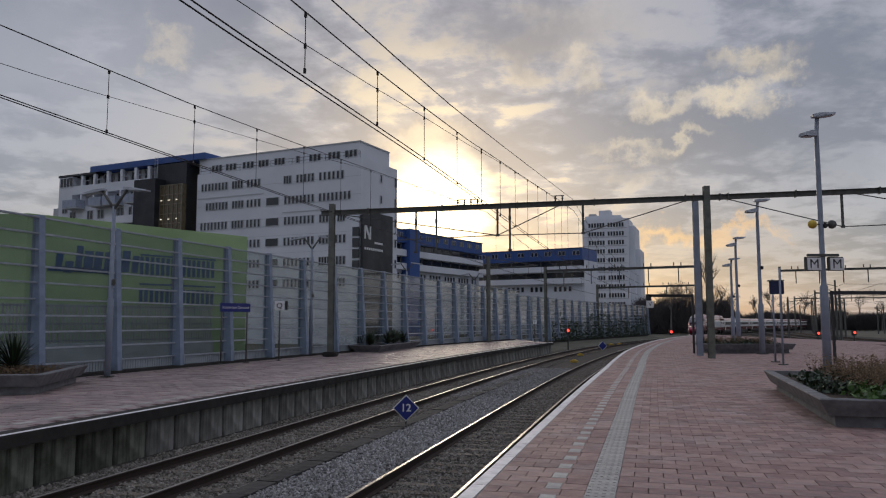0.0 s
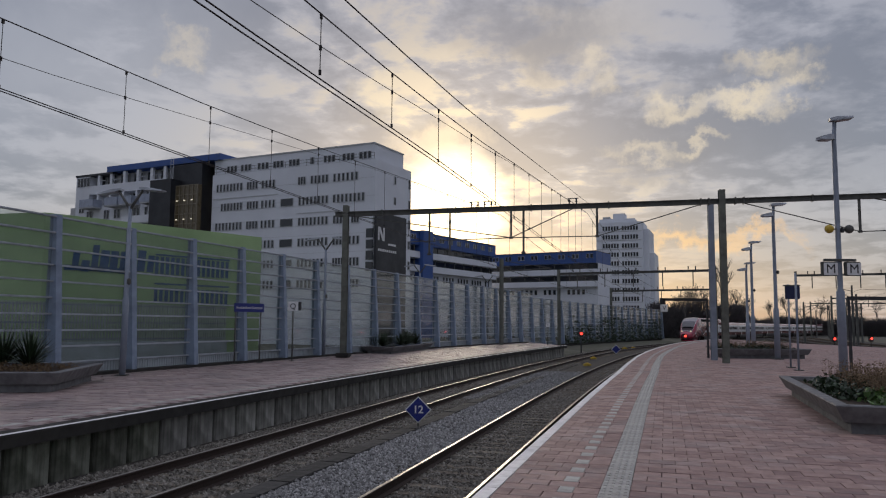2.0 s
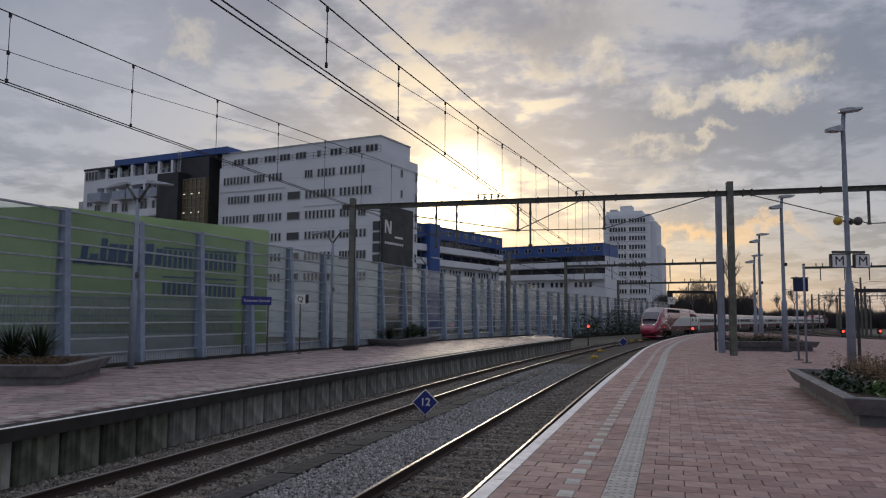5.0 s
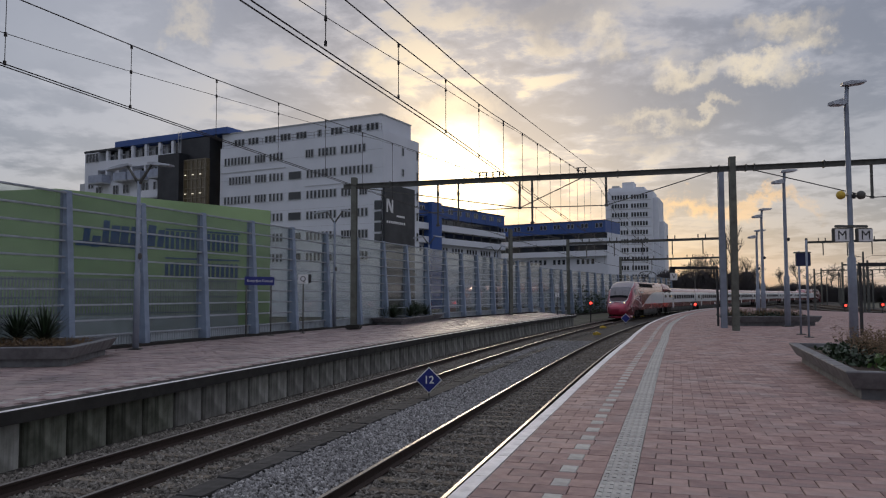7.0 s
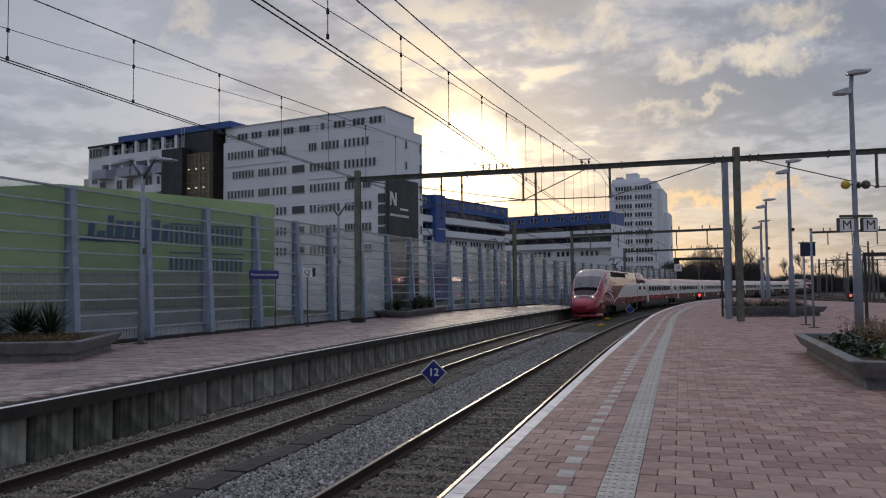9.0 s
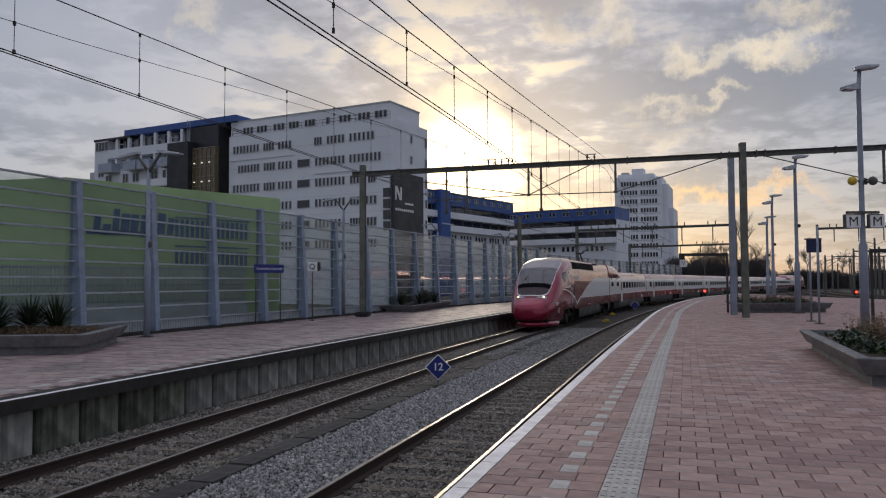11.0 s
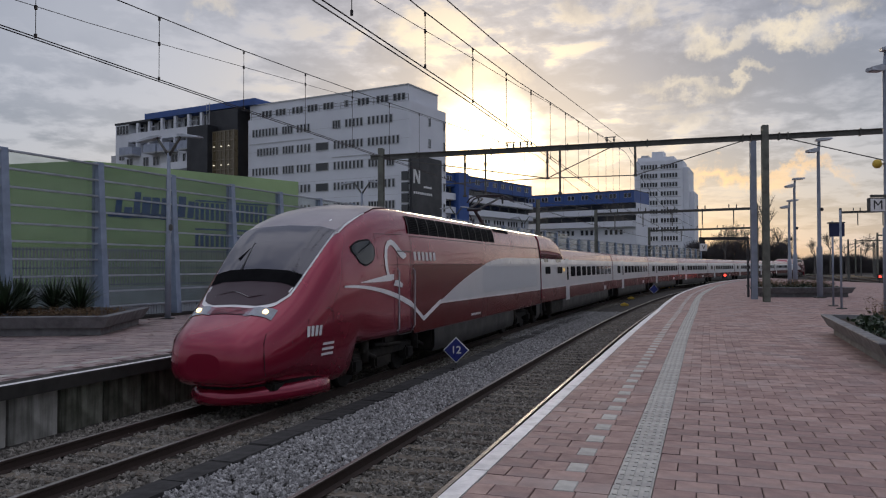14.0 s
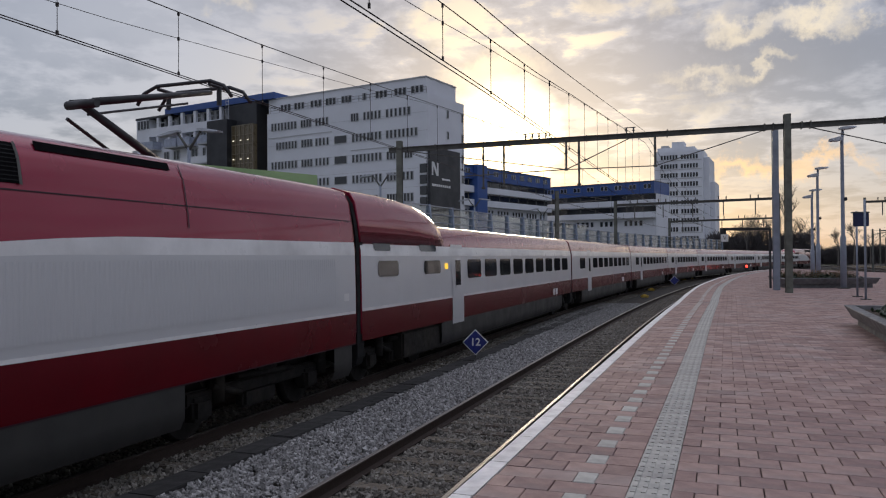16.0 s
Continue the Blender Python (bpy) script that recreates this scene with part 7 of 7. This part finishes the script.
def thicket(name, x0, x1, d, h, n, seed, label):
    rt = random.Random(seed)
    bm = fresh()
    for _ in range(n):
        a = rt.uniform(0, 1)
        y = d + rt.uniform(-5, 5)
        x = (x0 + (x1 - x0) * a) * d
        top = h * (0.6 + 0.4 * noise.noise((a * 9, seed, 0)))
        z = rt.uniform(-1.3, top)
        e = Vector((rt.uniform(-0.6, 0.6), rt.uniform(-0.3, 0.3), 1)).normalized()
        w = e.orthogonal().normalized() * rt.uniform(0.05, 0.16) * d / 200 * (1.6 if z < top * 0.55 else 1.0)
        p = Vector((x, y, z))
        v = [bm.verts.new(k) for k in (p - w, p + w, p + e * rt.uniform(0.8, 2.4))]
        bm.faces.new(v)
    tagged(part(name, bm, M["twigs"]), label, "thicket", kind="stuff")


thicket("thicket", 0.29, 0.415, 200, 11.0, 16000, 3, "winter thicket beyond the tracks, distance haze in its grey-brown colour")
thicket("thicket", 0.39, 0.66, 270, 7.0, 30000, 4, "distant winter tree belt, haze in its grey-brown colour")


def make_ivy():
    rt = random.Random(9)
    bm = fresh()
    for k in range(38):
        a = 85 + k * 1.35
        p, turn = fence_at(a, 0, -0.35)
        hgt = rt.uniform(1.0, 3.6)
        for _ in range(int(26 * hgt)):
            leaf_clump(bm, p + Vector((rt.uniform(-0.5, 0.5), rt.uniform(-0.4, 0.1), -0.5 + rt.uniform(0, 1) ** 1.4 * hgt)), 0.25, 3, 0.22, 0.8, rt)
    tagged(part("climbing_ivy", bm, M["leaf_dark"]), "dark ivy climbing the foot of the barrier", "plant", kind="stuff")


make_ivy()


def make_emblem():
    """White emblem on the dark slab: plain bars."""
    e = empty("wall_emblem")
    tagged(e, "white emblem and bars on the dark cladding slab", "sign")
    C = Vector((-7.96, 105.0))
    v = Vector((0.462, 0.887)).normalized()
    u = Vector((-0.887, 0.462)).normalized()

    def bar(a, z, w, h, lean=0.0):
        bm = fresh()
        p0, p1 = C + v * a - u * 0.38, C + v * (a + w) - u * 0.38
        vs = [bm.verts.new(q) for q in ((p0.x, p0.y, z), (p1.x, p1.y, z), (p1.x - lean * v.x, p1.y - lean * v.y, z + h), (p0.x - lean * v.x, p0.y - lean * v.y, z + h))]
        bm.faces.new(vs)
        part("bar", bm, M["white"], e)

    bar(0.35, 13.4, 0.42, 1.9)
    bar(1.75, 13.4, 0.42, 1.9)
    bar(1.55, 13.4, 0.62, 1.9, 1.15)
    bar(3.1, 12.9, 2.3, 0.28)
    for k in range(9):
        bar(0.4 + 0.58 * k, 11.9, 0.44, 0.34)


make_emblem()


def make_wall_art():
    """Blue faded shapes on the green wall, as plain bars."""
    a = empty("wall_mural")
    tagged(a, "faded dark blue painted shapes on the green wall", "mural")
    p1 = Vector((-9.30, 41.50, 2.32))
    p0 = Vector((-16.64, 32.70, 2.30))
    d = (p1 - p0).to_2d().normalized().to_3d()
    n = Vector((d.y, -d.x, 0))
    rm = random.Random(3)

    def bar(s, z, w, h, lean=0.0):
        bm = fresh()
        q = [(s, z), (s + w, z), (s + w + lean, z + h), (s + lean, z + h)]
        vs = []
        for ss, zz in q:
            p = p0 + d * ss + n * 0.03
            vs.append(bm.verts.new((p.x, p.y, zz)))
        bm.faces.new(vs)
        part("stroke", bm, M["mural_blue"], a)

    s = 1.2
    for k in range(9):
        w = rm.uniform(0.25, 0.45)
        bar(s, 4.1 + rm.uniform(-0.1, 0.1), w, rm.uniform(0.5, 1.2), 0.08)
        s += w + rm.uniform(0.04, 0.12)
    bar(0.9, 4.05, 3.4, 0.22)
    for s0, z0 in ((5.2, 4.1), (7.5, 4.1), (5.2, 2.7), (7.5, 2.7)):
        for k in range(7):
            bar(s0 + k * 0.28, z0, 0.18, 0.85 if z0 > 3 else 0.75)
        bar(s0, z0 + 0.9, 1.95, 0.08)


M["mural_blue"] = material("faded blue wall paint", (0.05, 0.12, 0.26), 0.7, scale=3, bump=0.03)
make_wall_art()


# ---- pieces: sleepers, pavers, stones ----
def lay_sleepers(track, offset, s0, s1):
    bm = fresh()
    box(bm, (0, 0, 0), (2.55, 0.25, 0.14), bevel=0.015)
    first = part("sleeper", bm, M["sleeper"], track)
    s, ob = s0, first
    while s < s1:
        if s > s0:
            ob = new("sleeper", first.data)
            ob.parent = track
        ob.matrix_basis = at(s, offset + random.uniform(-0.03, 0.03), RAIL_Z - 0.17 - 0.068, random.uniform(-0.012, 0.012))
        s += 0.62


lay_sleepers(track_far, 0.0, -28, 90)
lay_sleepers(track_near, OFF_RAIL + 0.755, -28, 80)

ROW, LONG, GAP = 0.30, 0.335, 0.009
O_START = OFF_EDGE + 0.158
STRIP = (OFF_EDGE + 1.25, OFF_EDGE + 1.57)
DASH = (OFF_EDGE + 0.80, OFF_EDGE + 0.97)


def paver_mesh(w, l, h=0.05):
    bm = fresh()
    r = 0.006
    loft(bm, [[(-w / 2, -l / 2, -h), (w / 2, -l / 2, -h), (w / 2, l / 2, -h), (-w / 2, l / 2, -h)],
              [(-w / 2, -l / 2, -r), (w / 2, -l / 2, -r), (w / 2, l / 2, -r), (-w / 2, l / 2, -r)],
              [(-w / 2 + r, -l / 2 + r, 0), (w / 2 - r, -l / 2 + r, 0), (w / 2 - r, l / 2 - r, 0), (-w / 2 + r, l / 2 - r, 0)]])
    bmesh.ops.recalc_face_normals(bm, faces=bm.faces)
    me = bpy.data.meshes.new("paver")
    bm.to_mesh(me)
    bm.free()
    return me


def lay_pavers():
    floor = bpy.data.objects["platform_floor"]
    one = paver_mesh(LONG - GAP, ROW - GAP)
    one.materials.append(M["paver_one"])
    tile = paver_mesh(DASH[1] - DASH[0], ROW - GAP)
    tile.materials.append(M["tile"])
    verts, faces = [], []
    rp = random.Random(21)
    count = 0
    n0, n1 = int(-20 / ROW), int(60 / ROW)
    for r in range(n0, n1):
        s = (r + 0.5) * ROW
        # spans of paving in this row, leaving out the ribbed strip and the dashes
        spans = []
        if r % 2 == 0:
            spans += [(O_START, DASH[0]), (DASH[1], STRIP[0])]
            ob = new("marker_tile", tile)
            ob.parent = floor
            ob.matrix_basis = at(s, (DASH[0] + DASH[1]) / 2, 0.002)
        else:
            spans += [(O_START, STRIP[0])]
        far = 24.0 if s < 48 else 24.0
        spans += [(STRIP[1], far)]
        m0 = at(s, 0) @ Matrix.Translation((edge_drift(s, O_START), 0, 0))
        for a, b in spans:
            o = a - (LONG * 0.5 if r % 2 else 0.0)
            while o < b - 0.02:
                lo, hi = max(a, o), min(b, o + LONG)
                o += LONG
                if hi - lo < 0.05:
                    continue
                z = rp.uniform(-0.0035, 0.0025)
                near = -6 < s < 4.2 and lo < OFF_EDGE + 8.0 and hi - lo > LONG - 0.01
                if near and count < 300:
                    ob = new("paver", one)
                    ob.parent = floor
                    ob.matrix_basis = at(s, (lo + hi) / 2, z)
                    count += 1
                    continue
                g = GAP / 2
                q = [(lo + g, -ROW / 2 + g), (hi - g, -ROW / 2 + g), (hi - g, ROW / 2 - g), (lo + g, ROW / 2 - g)]
                k = len(verts)
                for oo, yy in q:
                    p = m0 @ Vector((oo, yy, z))
                    verts.append(p)
                for oo, yy in q:
                    p = m0 @ Vector((oo, yy, -0.05))
                    verts.append(p)
                faces.append((k, k + 1, k + 2, k + 3))
                for i in range(4):
                    j = (i + 1) % 4
                    faces.append((k + i, k + 4 + i, k + 4 + j, k + j))
    ob = mesh_part("paving", verts, faces, M["paver"], floor, "red concrete pavers in running bond")
    tagged(ob, kind="stuff")
    # the ribbed guidance strip
    w = STRIP[1] - STRIP[0]
    bm = fresh()
    box(bm, (0, 0, -0.025), (w - 0.004, ROW - 0.005, 0.05))
    for i in range(4):
        for j in range(2):
            box(bm, (-w / 2 + w * (i + 0.5) / 4, -ROW / 4 + j * ROW / 2, 0.003), (w * 0.12, ROW * 0.38, 0.010))
    me = bpy.data.meshes.new("guidance_tile")
    bm.to_mesh(me)
    bm.free()
    me.materials.append(M["tile"])
    for r in range(n0, int(105 / ROW), 1):
        s = (r + 0.5) * ROW
        ob = new("guidance_tile", me)
        ob.parent = floor
        ob.matrix_basis = at(s, (STRIP[0] + STRIP[1]) / 2, 0.0)


lay_pavers()


def lay_far_pavers():
    """Smaller weathered bricks on the island platform, with pale marker tiles."""
    floor = bpy.data.objects["far_platform_floor"]
    rp = random.Random(8)
    verts, faces = [], []
    row, long = 0.25, 0.42
    for r in range(int(-4 / row), int(FAR_END / row)):
        s = (r + 0.5) * row
        m0 = at(s, 0)
        o = OFF_FAR - 0.45 - (0.21 if r % 2 else 0)
        while o > -9.6:
            lo, hi = o - long + 0.012, o - 0.0
            o -= long
            z = rp.uniform(-0.012, 0.0)
            k = len(verts)
            for oo, yy, zz in ((lo, -row / 2 + 0.01, z), (hi, -row / 2 + 0.01, z), (hi, row / 2 - 0.002, z), (lo, row / 2 - 0.002, z), (lo, -row / 2 + 0.01, -0.04), (hi, -row / 2 + 0.01, -0.04), (hi, row / 2 - 0.002, -0.04), (lo, row / 2 - 0.002, -0.04)):
                verts.append(m0 @ Vector((min(oo, OFF_FAR - 0.45), yy, zz)))
            faces.append((k, k + 1, k + 2, k + 3))
            for i in range(4):
                j = (i + 1) % 4
                faces.append((k + i, k + 4 + i, k + 4 + j, k + j))
    ob = mesh_part("paving", verts, faces, M["far_paving"], floor, "weathered reddish paving bricks")
    tagged(ob, kind="stuff")
    tile = paver_mesh(0.18, 0.42)
    tile.materials.append(M["tile"])
    for k in range(90):
        ob = new("marker_tile", tile)
        ob.parent = floor
        ob.matrix_basis = at(-4 + 0.68 * k, OFF_FAR - 0.95, 0.003)


lay_far_pavers()


def scatter_stones(name, mat, boxes, seed, label, size=(0.022, 0.05), lift=0.0):
    """Crushed stones lying on the ballast bed."""
    rg = np.random.default_rng(seed)
    base = np.array([(1, 0, 0), (-1, 0, 0), (0, 1, 0), (0, -1, 0), (0, 0, 1), (0, 0, -1)], float)
    tri = np.array([(0, 2, 4), (2, 1, 4), (1, 3, 4), (3, 0, 4), (2, 0, 5), (1, 2, 5), (3, 1, 5), (0, 3, 5)])
    vs, fs = [], []
    k = 0
    for s0, s1, o0, o1, n in boxes:
        ss, oo = rg.uniform(s0, s1, n), rg.uniform(o0, o1, n)
        h = np.interp(ss, _S, _H)
        x = np.interp(ss, _S, _X) + oo * np.cos(h)
        y = np.interp(ss, _S, _Y) - oo * np.sin(h)
        z = -0.945 + rg.uniform(-0.022, 0.026, n) + lift
        r = rg.uniform(*size, n)
        q, _ = np.linalg.qr(rg.normal(size=(n, 3, 3)))
        v = base[None] * rg.uniform(0.6, 1.15, (n, 6, 1)) * r[:, None, None] * rg.uniform(0.7, 1.2, (n, 1, 3))
        v = v @ q + np.stack([x, y, z], 1)[:, None, :]
        vs.append(v.reshape(-1, 3))
        fs.append((tri[None] + (k + 6 * np.arange(n))[:, None, None]).reshape(-1, 3))
        k += 6 * n
    ob = mesh_part(name, np.concatenate(vs).tolist(), np.concatenate(fs).tolist(), mat)
    tagged(ob, label, "ballast", kind="stuff")


scatter_stones("ballast_stones", M["stone"], ((-7, 6, 1.95, 3.62, 14000), (6, 16, 1.95, 3.62, 9000), (16, 34, 0.9, 3.6, 9000)), 5, "loose grey crushed ballast stones", lift=0.02)
scatter_stones("ballast_stones", M["stone_brown"], ((-9, 6, -1.85, 1.52, 26000), (6, 20, -1.85, 1.6, 20000), (20, 45, -1.85, 1.6, 12000), (-7, 6, 3.8, 6.0, 13000), (6, 20, 3.8, 6.0, 11000), (20, 45, 3.8, 6.0, 8000)), 6, "rust-stained ballast stones between the rails", (0.024, 0.056), -0.010)


motions()
